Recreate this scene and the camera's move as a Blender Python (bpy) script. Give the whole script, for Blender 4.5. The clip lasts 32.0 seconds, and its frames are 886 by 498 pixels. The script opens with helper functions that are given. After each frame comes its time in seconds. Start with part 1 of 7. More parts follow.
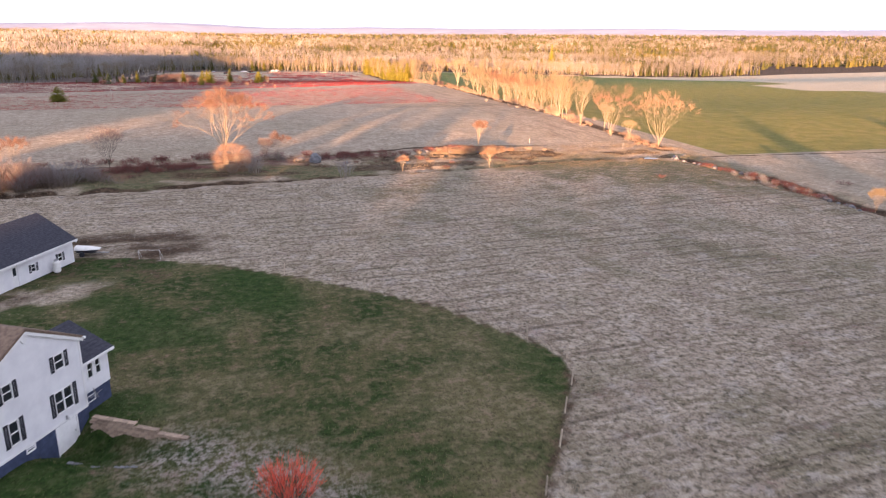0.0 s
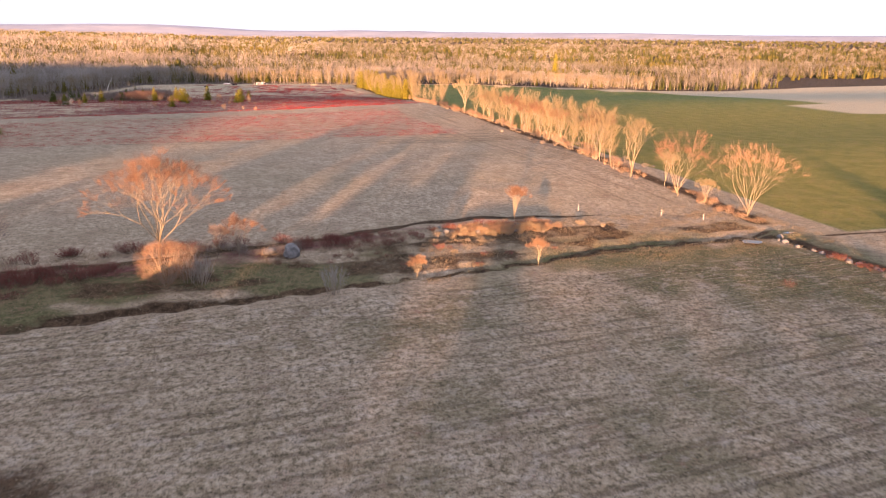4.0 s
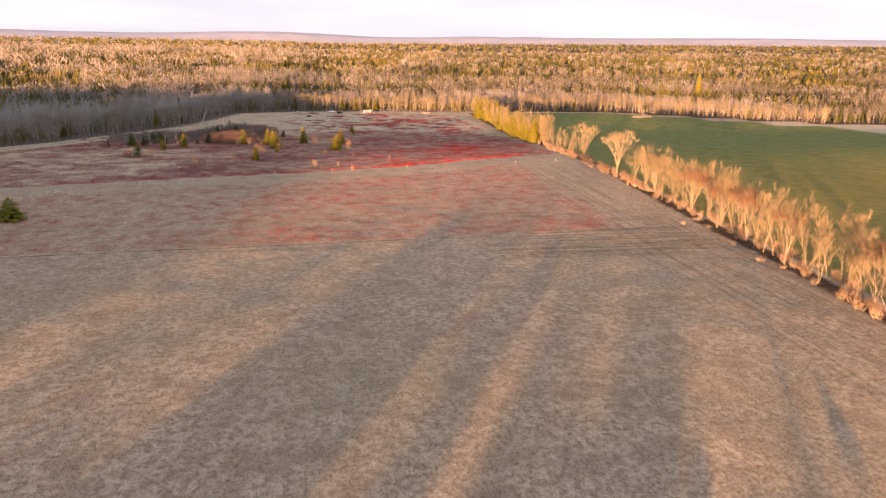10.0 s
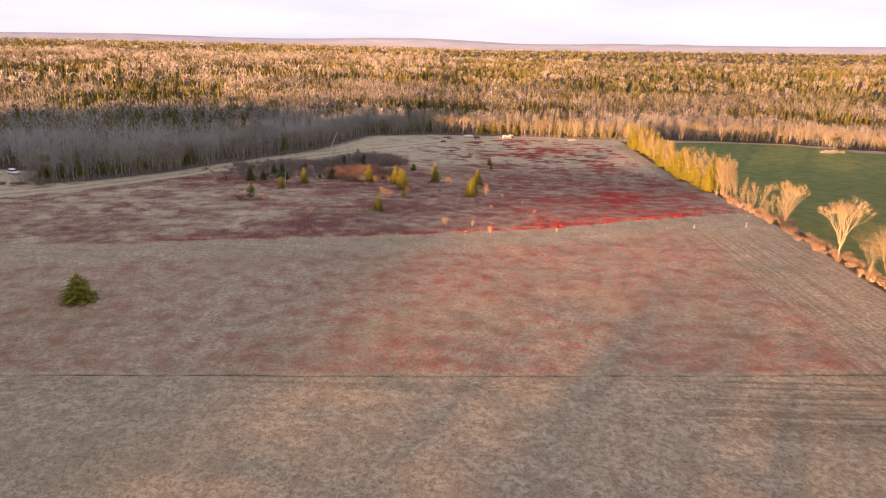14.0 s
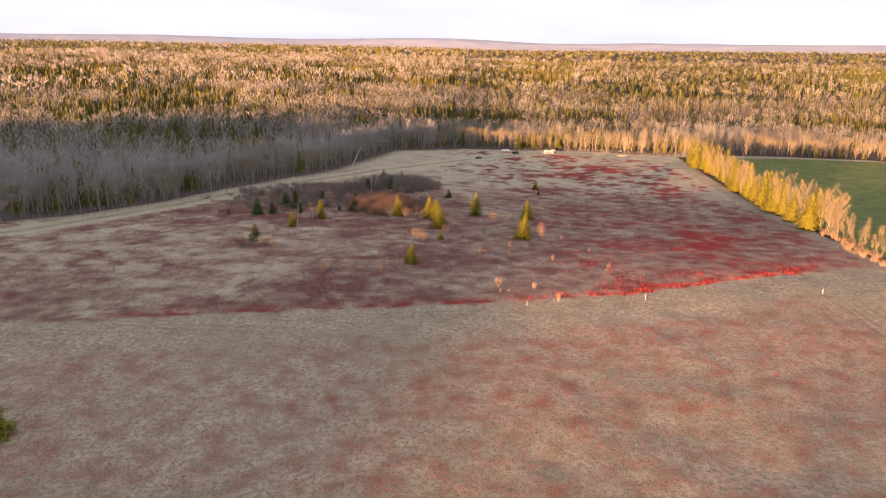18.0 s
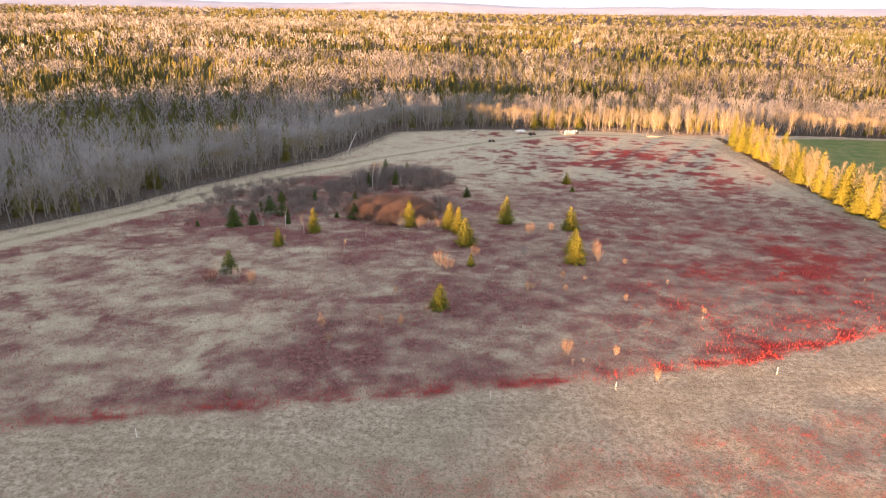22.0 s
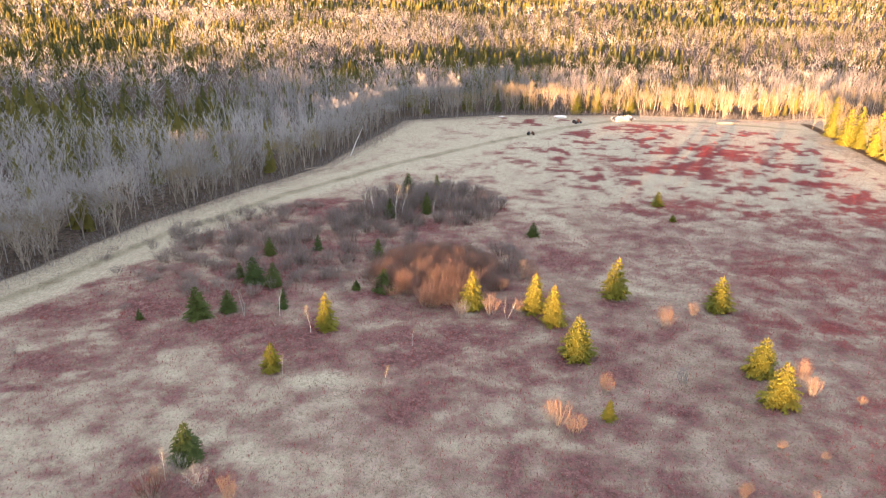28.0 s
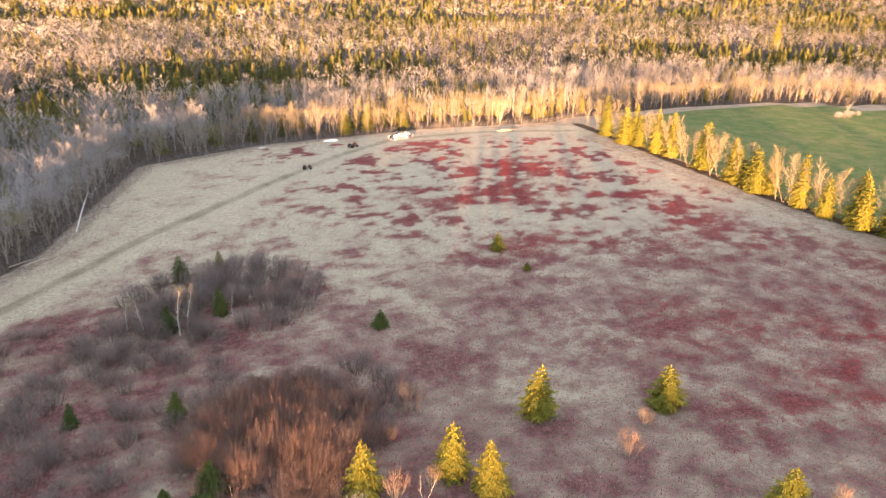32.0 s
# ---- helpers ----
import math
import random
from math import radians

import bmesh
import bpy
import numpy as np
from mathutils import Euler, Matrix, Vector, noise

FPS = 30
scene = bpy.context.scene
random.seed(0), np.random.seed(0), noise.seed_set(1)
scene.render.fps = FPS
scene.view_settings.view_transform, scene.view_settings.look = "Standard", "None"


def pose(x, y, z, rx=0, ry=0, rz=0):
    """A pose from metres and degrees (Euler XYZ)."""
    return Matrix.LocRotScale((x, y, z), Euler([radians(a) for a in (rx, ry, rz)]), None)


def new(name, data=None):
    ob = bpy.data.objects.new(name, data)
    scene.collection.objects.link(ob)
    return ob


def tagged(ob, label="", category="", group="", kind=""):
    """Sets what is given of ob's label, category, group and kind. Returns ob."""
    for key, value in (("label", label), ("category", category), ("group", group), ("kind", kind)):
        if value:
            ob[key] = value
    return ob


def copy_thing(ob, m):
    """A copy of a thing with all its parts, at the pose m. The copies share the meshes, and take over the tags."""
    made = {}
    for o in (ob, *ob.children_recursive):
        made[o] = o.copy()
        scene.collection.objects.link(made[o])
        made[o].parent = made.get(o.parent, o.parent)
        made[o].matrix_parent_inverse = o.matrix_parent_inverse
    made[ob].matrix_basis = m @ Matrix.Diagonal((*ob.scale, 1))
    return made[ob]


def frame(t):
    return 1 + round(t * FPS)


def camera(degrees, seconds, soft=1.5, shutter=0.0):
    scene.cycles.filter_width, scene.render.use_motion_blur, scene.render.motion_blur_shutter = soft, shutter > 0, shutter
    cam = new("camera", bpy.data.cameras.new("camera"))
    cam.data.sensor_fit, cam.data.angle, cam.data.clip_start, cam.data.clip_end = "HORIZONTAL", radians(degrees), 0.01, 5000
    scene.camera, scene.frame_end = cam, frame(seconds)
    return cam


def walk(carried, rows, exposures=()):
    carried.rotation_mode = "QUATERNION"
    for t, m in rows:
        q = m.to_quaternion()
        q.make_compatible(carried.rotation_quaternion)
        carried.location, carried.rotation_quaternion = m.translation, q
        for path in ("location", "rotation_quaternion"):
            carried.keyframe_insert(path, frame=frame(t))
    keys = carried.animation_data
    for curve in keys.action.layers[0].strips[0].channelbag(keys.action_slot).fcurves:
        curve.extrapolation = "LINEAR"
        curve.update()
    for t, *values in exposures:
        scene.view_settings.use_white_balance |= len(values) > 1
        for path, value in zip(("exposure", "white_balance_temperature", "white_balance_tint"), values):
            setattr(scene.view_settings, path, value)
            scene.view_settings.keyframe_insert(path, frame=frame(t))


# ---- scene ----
cam = camera(64.4, 32.0, soft=1.1, shutter=0.4)
METRES, EYE, TILT, LEAN, TURN = 314.3, 21.7, 0.0, 0.0, -19.4
ROWS = [
    (0.0, 0.0, 0.0, 0.0, 0.33, -17.06, -1.06),
    (0.5, -0.0015, 0.0145, 0.001, 0.28, -17.03, -1.14),
    (1.0, -0.0032, 0.0292, 0.0021, 0.21, -16.99, -1.18),
    (1.5, -0.0049, 0.0442, 0.0036, 0.16, -16.96, -1.21),
    (2.0, -0.0068, 0.0592, 0.0054, 0.09, -16.93, -1.26),
    (2.5, -0.0088, 0.0743, 0.0073, 0.01, -16.91, -1.29),
    (3.0, -0.011, 0.0896, 0.0092, -0.07, -16.87, -1.32),
    (3.5, -0.0131, 0.1049, 0.0113, -0.15, -16.86, -1.33),
    (5.5, -0.0216, 0.1664, 0.0209, -0.44, -16.78, -1.36),
    (6.0, -0.0239, 0.1818, 0.0234, 0.11, -16.77, -1.36),
    (6.5, -0.0263, 0.1974, 0.0258, 0.83, -16.76, -1.36),
    (7.0, -0.0288, 0.2129, 0.0281, 1.58, -16.76, -1.36),
    (7.5, -0.0313, 0.2285, 0.0305, 2.34, -16.77, -1.31),
    (8.0, -0.0341, 0.244, 0.0329, 3.09, -16.77, -1.26),
    (8.5, -0.0368, 0.2594, 0.0355, 3.88, -16.76, -1.23),
    (9.0, -0.0399, 0.275, 0.0378, 5.42, -16.74, -1.17),
    (9.5, -0.0429, 0.2904, 0.0404, 7.05, -16.71, -1.17),
    (10.0, -0.0462, 0.3055, 0.043, 8.62, -16.69, -1.16),
    (10.5, -0.0499, 0.3206, 0.0457, 10.18, -16.69, -1.17),
    (11.0, -0.0538, 0.3357, 0.048, 11.74, -16.65, -1.17),
    (11.5, -0.0584, 0.3506, 0.0505, 13.3, -16.61, -1.24),
    (12.0, -0.0631, 0.3656, 0.0528, 14.85, -16.59, -1.29),
    (12.5, -0.0681, 0.3804, 0.0552, 16.16, -16.57, -1.32),
    (13.0, -0.0735, 0.3951, 0.0574, 17.3, -16.55, -1.35),
    (13.5, -0.0792, 0.4098, 0.0595, 18.41, -16.53, -1.36),
    (14.0, -0.0854, 0.4241, 0.0618, 19.5, -16.5, -1.4),
    (14.5, -0.0919, 0.4385, 0.0639, 20.59, -16.46, -1.37),
    (15.0, -0.0987, 0.4526, 0.0659, 21.66, -16.44, -1.34),
    (15.5, -0.1054, 0.4665, 0.0671, 21.96, -16.39, -1.3),
    (17.5, -0.1361, 0.5212, 0.067, 21.37, -16.42, -1.23),
    (18.0, -0.1436, 0.5336, 0.067, 21.24, -16.56, -1.19),
    (18.5, -0.1517, 0.5468, 0.0669, 21.1, -16.7, -1.18),
    (19.0, -0.16, 0.56, 0.0668, 20.96, -16.83, -1.13),
    (19.5, -0.1682, 0.5732, 0.067, 20.82, -17.02, -1.12),
    (20.0, -0.1765, 0.5865, 0.0669, 20.69, -17.36, -1.1),
    (20.5, -0.1848, 0.5996, 0.0671, 20.56, -17.74, -1.06),
    (21.0, -0.1933, 0.6127, 0.067, 20.44, -18.1, -1.1),
    (21.5, -0.2018, 0.6257, 0.067, 20.31, -18.58, -1.12),
    (22.0, -0.2102, 0.6389, 0.0667, 20.19, -19.22, -1.1),
    (22.5, -0.2185, 0.6518, 0.0666, 20.06, -19.94, -1.06),
    (23.0, -0.2271, 0.6649, 0.0664, 19.94, -20.65, -1.05),
    (23.5, -0.2357, 0.6781, 0.0661, 19.82, -21.39, -1.03),
    (24.0, -0.2443, 0.691, 0.0662, 19.73, -22.15, -1.02),
    (24.5, -0.2529, 0.7041, 0.0665, 19.64, -22.53, -1.0),
    (25.0, -0.2618, 0.7171, 0.0669, 19.53, -22.61, -1.04),
    (25.5, -0.2705, 0.7303, 0.0668, 19.42, -22.62, -1.01),
    (27.5, -0.3061, 0.7822, 0.0669, 18.78, -22.7, -1.0),
    (28.0, -0.3148, 0.7951, 0.0668, 18.36, -22.69, -0.97),
    (28.5, -0.3238, 0.8079, 0.0668, 16.56, -22.69, -0.97),
    (29.0, -0.3326, 0.8208, 0.0669, 14.79, -22.65, -0.94),
    (29.5, -0.3413, 0.8338, 0.0671, 13.13, -22.65, -0.93),
    (30.0, -0.3498, 0.8468, 0.0671, 11.23, -22.64, -0.94),
    (30.5, -0.3578, 0.8601, 0.067, 8.88, -22.61, -0.91),
    (31.0, -0.3655, 0.8736, 0.0667, 4.35, -22.56, -0.85),
    (31.5, -0.3731, 0.8869, 0.0666, -0.49, -22.54, -0.78),
    (32.0, -0.3803, 0.9005, 0.0665, -4.93, -22.55, -0.7),
]
EXPOSURES = [(0.0, 3.4, 5700, 20), (3.0, 3.2, 5850, 21), (6.0, 3.0, 6400, 18), (12.0, 2.95, 6500, 20), (19.0, 3.02, 6250, 13), (21.5, 3.32, 6050, 11), (24.0, 3.78, 5850, 10), (28.0, 3.92, 5800, 10), (30.0, 3.88, 5750, 10), (32.0, 3.78, 5850, 10)]
walk(cam, [(t, pose(0, 0, EYE, TILT, LEAN, TURN) @ pose(METRES * x, METRES * y, METRES * z, 90 + pitch, roll, yaw)) for t, x, y, z, yaw, pitch, roll in ROWS], exposures=EXPOSURES)

# ---- world and sun ----
SUN_ELEV, SUN_YAW = 2.6, -28.5          # light travels towards yaw -28.5, just above the horizon
world = bpy.data.worlds.new("world")
scene.world = world
world.use_nodes = True
wn = world.node_tree.nodes
sky = wn.new("ShaderNodeTexSky")
sky.sky_type, sky.sun_disc = "NISHITA", False
sky.sun_elevation, sky.sun_rotation = radians(SUN_ELEV + 2.0), radians(180 - SUN_YAW)
sky.air_density, sky.dust_density, sky.ozone_density = 1.0, 0.6, 1.5
wn["Background"].inputs["Strength"].default_value = 0.115
veil = wn.new("ShaderNodeHueSaturation")        # a thin high veil of cloud takes most of the colour out of the sky
veil.inputs["Saturation"].default_value = 0.22
tintn = wn.new("ShaderNodeMix")
tintn.data_type, tintn.blend_type = "RGBA", "MULTIPLY"
tintn.inputs[0].default_value = 1.0
tintn.inputs[7].default_value = (1.01, 0.95, 1.05, 1)
world.node_tree.links.new(sky.outputs[0], veil.inputs["Color"])
world.node_tree.links.new(veil.outputs[0], tintn.inputs[6])
haze = wn.new("ShaderNodeMix")                   # thin even cloud, in faint long streaks
haze.data_type = "RGBA"
sky_way = wn.new("ShaderNodeTexCoord")
streak = wn.new("ShaderNodeMapping")
streak.inputs["Scale"].default_value = (2.0, 2.0, 14.0)
cloud = wn.new("ShaderNodeTexNoise")
cloud.inputs["Scale"].default_value, cloud.inputs["Detail"].default_value = 1.6, 5.0
cloud_tone = wn.new("ShaderNodeValToRGB")
cloud_tone.color_ramp.elements[0].position, cloud_tone.color_ramp.elements[0].color = 0.38, (0.90, 0.915, 0.985, 1)
cloud_tone.color_ramp.elements[1].position, cloud_tone.color_ramp.elements[1].color = 0.62, (1.09, 1.065, 1.03, 1)
haze.inputs[0].default_value = 0.95
world.node_tree.links.new(sky_way.outputs["Generated"], streak.inputs["Vector"])
world.node_tree.links.new(streak.outputs[0], cloud.inputs["Vector"])
world.node_tree.links.new(cloud.outputs["Fac"], cloud_tone.inputs[0])
world.node_tree.links.new(tintn.outputs[2], haze.inputs[6])
world.node_tree.links.new(cloud_tone.outputs[0], haze.inputs[7])
world.node_tree.links.new(haze.outputs[2], wn["Background"].inputs["Color"])
sun_data = bpy.data.lights.new("sun", "SUN")
sun_data.energy, sun_data.angle, sun_data.color = 4.0, radians(0.7), (1.0, 0.50, 0.20)
sun = new("sun", sun_data)
_yaw, _el = radians(SUN_YAW), radians(SUN_ELEV)
SUN_DIR = Vector((-math.sin(_yaw) * math.cos(_el), math.cos(_yaw) * math.cos(_el), -math.sin(_el)))
sun.rotation_mode = "QUATERNION"
sun.rotation_quaternion = SUN_DIR.to_track_quat("-Z", "Y")
sun.location = (0, -40, 60)


# ---- materials ----
def material(name, rough=0.9, metal=0.0):
    m = bpy.data.materials.new(name)
    m.use_nodes = True
    b = m.node_tree.nodes["Principled BSDF"]
    b.inputs["Roughness"].default_value, b.inputs["Metallic"].default_value = rough, metal
    b.inputs["Specular IOR Level"].default_value = 0.25
    return m, m.node_tree.nodes, m.node_tree.links, b


def node(nodes, kind, **inputs):
    n = nodes.new(kind)
    for k, v in inputs.items():
        n.inputs[k.replace("_", " ")].default_value = v
    return n


def maths(nodes, links, op, a, b=None, clamp=False):
    n = nodes.new("ShaderNodeMath")
    n.operation, n.use_clamp = op, clamp
    for k, v in enumerate((a, b)):
        if v is None:
            continue
        if isinstance(v, (int, float)):
            n.inputs[k].default_value = v
        else:
            links.new(v, n.inputs[k])
    return n.outputs[0]


def mix(nodes, links, fac, a, b, blend="MIX"):
    n = nodes.new("ShaderNodeMix")
    n.data_type, n.blend_type = "RGBA", blend
    for k, v in ((0, fac), (6, a), (7, b)):
        if isinstance(v, (int, float)):
            n.inputs[k].default_value = v
        elif isinstance(v, tuple):
            n.inputs[k].default_value = (*v, 1)
        else:
            links.new(v, n.inputs[k])
    return n.outputs[2]


def noise_tex(nodes, links, vec, scale, detail=3.0, rough=0.55, stretch=None):
    n = node(nodes, "ShaderNodeTexNoise", Scale=scale, Detail=detail, Roughness=rough)
    if stretch:
        mp = nodes.new("ShaderNodeMapping")
        mp.inputs["Scale"].default_value = stretch
        links.new(vec, mp.inputs["Vector"])
        vec = mp.outputs[0]
    links.new(vec, n.inputs["Vector"])
    return n.outputs["Fac"]


def span(nodes, links, v, a, b, c=0.0, d=1.0):
    n = nodes.new("ShaderNodeMapRange")
    n.interpolation_type = "SMOOTHSTEP"
    for k, w in ((1, a), (2, b), (3, c), (4, d)):
        n.inputs[k].default_value = w
    links.new(v, n.inputs[0])
    return n.outputs[0]


def bump(nodes, links, b, height, distance, strength=1.0):
    n = node(nodes, "ShaderNodeBump", Strength=strength, Distance=distance)
    links.new(height, n.inputs["Height"])
    links.new(n.outputs[0], b.inputs["Normal"])


def plain(name, ca, cb, rough=0.8, scale=3.0, metal=0.0, relief=0.0, vary=0.25, spec=None):
    """Two tones by noise, shifted a little from thing to thing."""
    m, nodes, links, b = material(name, rough, metal)
    tc = nodes.new("ShaderNodeTexCoord").outputs["Object"]
    f = span(nodes, links, noise_tex(nodes, links, tc, scale, 4), 0.3, 0.7)
    col = mix(nodes, links, f, ca, cb)
    rnd = nodes.new("ShaderNodeObjectInfo").outputs["Random"]
    val = nodes.new("ShaderNodeHueSaturation")
    links.new(maths(nodes, links, "MULTIPLY_ADD", rnd, 2 * vary), val.inputs["Value"])
    val.inputs["Value"].links[0].from_node.inputs[2].default_value = 1 - vary
    links.new(col, val.inputs["Color"])
    links.new(val.outputs[0], b.inputs["Base Color"])
    if relief:
        bump(nodes, links, b, noise_tex(nodes, links, tc, scale * 6, 3), relief)
    if spec is not None:
        b.inputs["Specular IOR Level"].default_value = spec
    return m


def leafy(name, ca, cb, rough=0.8, through_light=0.25, object_random=False):
    """Twigs and needles: two tones by the attribute tint (or from thing to thing), and a little light let through."""
    m, nodes, links, b = material(name, rough)
    if object_random:
        t = nodes.new("ShaderNodeObjectInfo").outputs["Random"]
    else:
        a = nodes.new("ShaderNodeAttribute")
        a.attribute_name = "tint"
        t = a.outputs["Fac"]
    tc = nodes.new("ShaderNodeTexCoord").outputs["Object"]
    f = maths(nodes, links, "ADD", maths(nodes, links, "MULTIPLY", t, 0.75),
              maths(nodes, links, "MULTIPLY", noise_tex(nodes, links, tc, 0.9, 3), 0.4), True)
    col = mix(nodes, links, f, ca, cb)
    links.new(col, b.inputs["Base Color"])
    tr = nodes.new("ShaderNodeBsdfTranslucent")
    links.new(col, tr.inputs["Color"])
    ms = nodes.new("ShaderNodeMixShader")
    ms.inputs[0].default_value = through_light
    links.new(b.outputs[0], ms.inputs[1])
    links.new(tr.outputs[0], ms.inputs[2])
    links.new(ms.outputs[0], nodes["Material Output"].inputs["Surface"])
    return m


BARK = plain("bark_grey", (0.30, 0.26, 0.21), (0.20, 0.17, 0.14), scale=4, relief=0.01)
BARK_PALE = plain("bark_pale", (0.26, 0.225, 0.17), (0.15, 0.128, 0.096), scale=4, relief=0.01)
BARK_DARK = plain("bark_dark", (0.16, 0.12, 0.09), (0.10, 0.08, 0.06), scale=4)
TWIG_TAN = leafy("twig_tan", (0.185, 0.15, 0.092), (0.265, 0.22, 0.14), object_random=True)
TWIG_GREY = leafy("twig_grey", (0.21, 0.20, 0.198), (0.38, 0.365, 0.36), object_random=True)
TWIG_RED = leafy("twig_red", (0.165, 0.095, 0.063), (0.215, 0.13, 0.088), object_random=True)
TWIG_ORANGE = leafy("twig_orange", (0.25, 0.155, 0.10), (0.32, 0.21, 0.14), object_random=True)
TWIG_STRAW = leafy("twig_straw", (0.20, 0.155, 0.105), (0.31, 0.245, 0.17), object_random=True)
TWIG_MAROON = leafy("twig_maroon", (0.14, 0.05, 0.05), (0.22, 0.085, 0.07), object_random=True)
# one spruce in two copies: shade and low sun put into the colours
NEEDLE_SHADED = leafy("needle_shaded", (0.040, 0.068, 0.02), (0.105, 0.12, 0.025), object_random=True)
NEEDLE_SUNLIT = leafy("needle_sunlit", (0.12, 0.13, 0.018), (0.21, 0.19, 0.024), object_random=True)
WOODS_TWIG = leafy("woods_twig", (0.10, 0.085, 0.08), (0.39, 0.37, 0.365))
TWIG_DARK = leafy("twig_dark", (0.15, 0.122, 0.115), (0.25, 0.21, 0.20), object_random=True)
TWIG_RUST = leafy("twig_rust", (0.17, 0.105, 0.085), (0.22, 0.14, 0.115), object_random=True)
WOODS_BARK = leafy("woods_bark", (0.20, 0.19, 0.185), (0.36, 0.34, 0.32), through_light=0.0)
WOODS_NEEDLE = leafy("woods_needle", (0.024, 0.040, 0.016), (0.17, 0.145, 0.03))


# ---- the lie of the land ----
def smooth(a, b, v):
    t = np.clip((v - a) / (b - a), 0, 1)
    return t * t * (3 - 2 * t)


def value_noise(x, y, seed=0):
    """Smooth value noise, 0 to 1, on arrays."""
    xi, yi = np.floor(x).astype(np.int64), np.floor(y).astype(np.int64)
    fx, fy = x - xi, y - yi
    fx, fy = fx * fx * (3 - 2 * fx), fy * fy * (3 - 2 * fy)

    def h(i, j):
        n = (i * 374761393 + j * 668265263 + seed * 974711) & 0x7FFFFFFF
        n = ((n ^ (n >> 13)) * 1274126177) & 0x7FFFFFFF
        return ((n ^ (n >> 16)) & 0xFFFF) / 65535.0
    a = h(xi, yi) * (1 - fx) + h(xi + 1, yi) * fx
    b = h(xi, yi + 1) * (1 - fx) + h(xi + 1, yi + 1) * fx
    return a * (1 - fy) + b * fy


def fbm(x, y, scale, seed=0, octaves=4):
    x, y = np.asarray(x, float) * scale, np.asarray(y, float) * scale
    out, amp, tot = 0, 1.0, 0.0
    for k in range(octaves):
        out = out + amp * value_noise(x * 2 ** k, y * 2 ** k, seed + k)
        tot += amp
        amp *= 0.5
    return out / tot


def ditch_y(x):
    way = np.interp(x, (-95, -40, -3, 2, 12, 22, 31, 38, 46, 53, 59, 66, 73, 79, 86), (103, 104.3, 105.4, 106.3, 106.8, 107.8, 108.4, 109, 109.9, 111.2, 112.4, 112.5, 112, 112, 113.4))
    return way + 0.30 * np.sin(x * 0.9) + 0.22 * np.sin(x * 1.9 + 1) + 0.15 * np.sin(x * 4.3)


def bank_y(x):
    """The brow of the bank behind the ditch, where the hayfield ends."""
    return np.interp(x, (-60, -5, 1, 8, 16, 25, 32, 38, 47, 58, 75, 84), (121, 121.4, 121, 122.8, 123.6, 125.4, 127.6, 129, 129.6, 128.0, 125.4, 121.6)) + 0.3 * np.sin(x * 0.7)


def line_y(x):
    """The line between the hayfield and the strip of blueberries."""
    return 214.8 + 0.04 * x + 0.002 * x * np.abs(x) / 10


def brook_x(y):
    return 85.0 + 1.2 * np.sin(y * 0.16)


def ground_z(x, y):
    """Height of the ground (arrays or numbers)."""
    x, y = np.asarray(x, float), np.asarray(y, float)
    z = -5.2 * smooth(290, 425, y) + 1.2 * np.exp(-((y - 165) / 40) ** 2)
    z = z - 0.6 * np.exp(-((y - ditch_y(x)) / 1.1) ** 2) * smooth(88, 82, x) * smooth(-90, -60, x)
    z = z - 0.7 * np.exp(-((x - brook_x(y) - 2.0) / 1.5) ** 2) * smooth(112, 108, y) * smooth(30, 45, y)
    u = (x + 8.2) * 0.829 - (y - 39.4) * 0.559
    w = (x + 8.2) * 0.559 + (y - 39.4) * 0.829
    z = z - 1.15 * smooth(7.5, 2.0, u) * smooth(-1.6, -0.4, u) * smooth(1.5, 0.5, w) * smooth(-2.6, -1.0, w)
    near = smooth(600, 480, y) * smooth(-260, -200, x) * smooth(260, 200, x)
    z = z + 0.0165 * np.maximum(0, x - 380)         # the far land rises a little to the east
    return z + near * 0.22 * (fbm(x, y, 0.13, 5, 3) - 0.5)


def inside(x, y, poly):
    """Signed-ish distance to a polygon: positive inside (metres)."""
    x, y = np.asarray(x, float), np.asarray(y, float)
    inn = np.zeros(x.shape, bool)
    dist = np.full(x.shape, 1e9)
    n = len(poly)
    for k in range(n):
        (ax, ay), (bx, by) = poly[k], poly[(k + 1) % n]
        cross = ((ay > y) != (by > y)) & (x < (bx - ax) * (y - ay) / ((by - ay) or 1e-9) + ax)
        inn ^= cross
        ex, ey = bx - ax, by - ay
        u = np.clip(((x - ax) * ex + (y - ay) * ey) / (ex * ex + ey * ey), 0, 1)
        dist = np.minimum(dist, np.hypot(x - ax - u * ex, y - ay - u * ey))
    return np.where(inn, dist, -dist)


def along(x, y, line):
    """Distance to a polyline."""
    x, y = np.asarray(x, float), np.asarray(y, float)
    dist = np.full(x.shape, 1e9)
    for (ax, ay), (bx, by) in zip(line, line[1:]):
        ex, ey = bx - ax, by - ay
        u = np.clip(((x - ax) * ex + (y - ay) * ey) / (ex * ex + ey * ey), 0, 1)
        dist = np.minimum(dist, np.hypot(x - ax - u * ex, y - ay - u * ey))
    return dist


LAWN = [(-70, -30), (-70, 66), (-20, 76), (-6.4, 71.7), (1.6, 67.3), (6.6, 62.8), (12.8, 56.9), (17.9, 51.1), (22, 43.2),
        (23.3, 39.6), (21.7, 36), (19.6, 33), (17.6, 29.9), (14.9, 26.3), (9, 16), (0, 4), (-8, -30)]
FENCE = LAWN[3:15]
TRACK = [(-130, 292), (-100, 313), (-87, 325), (-78, 340), (-66.5, 362), (-56.8, 387), (-41, 412), (-18, 437.6), (9.2, 462), (30, 479), (50, 491), (78, 489.5), (104, 481)]
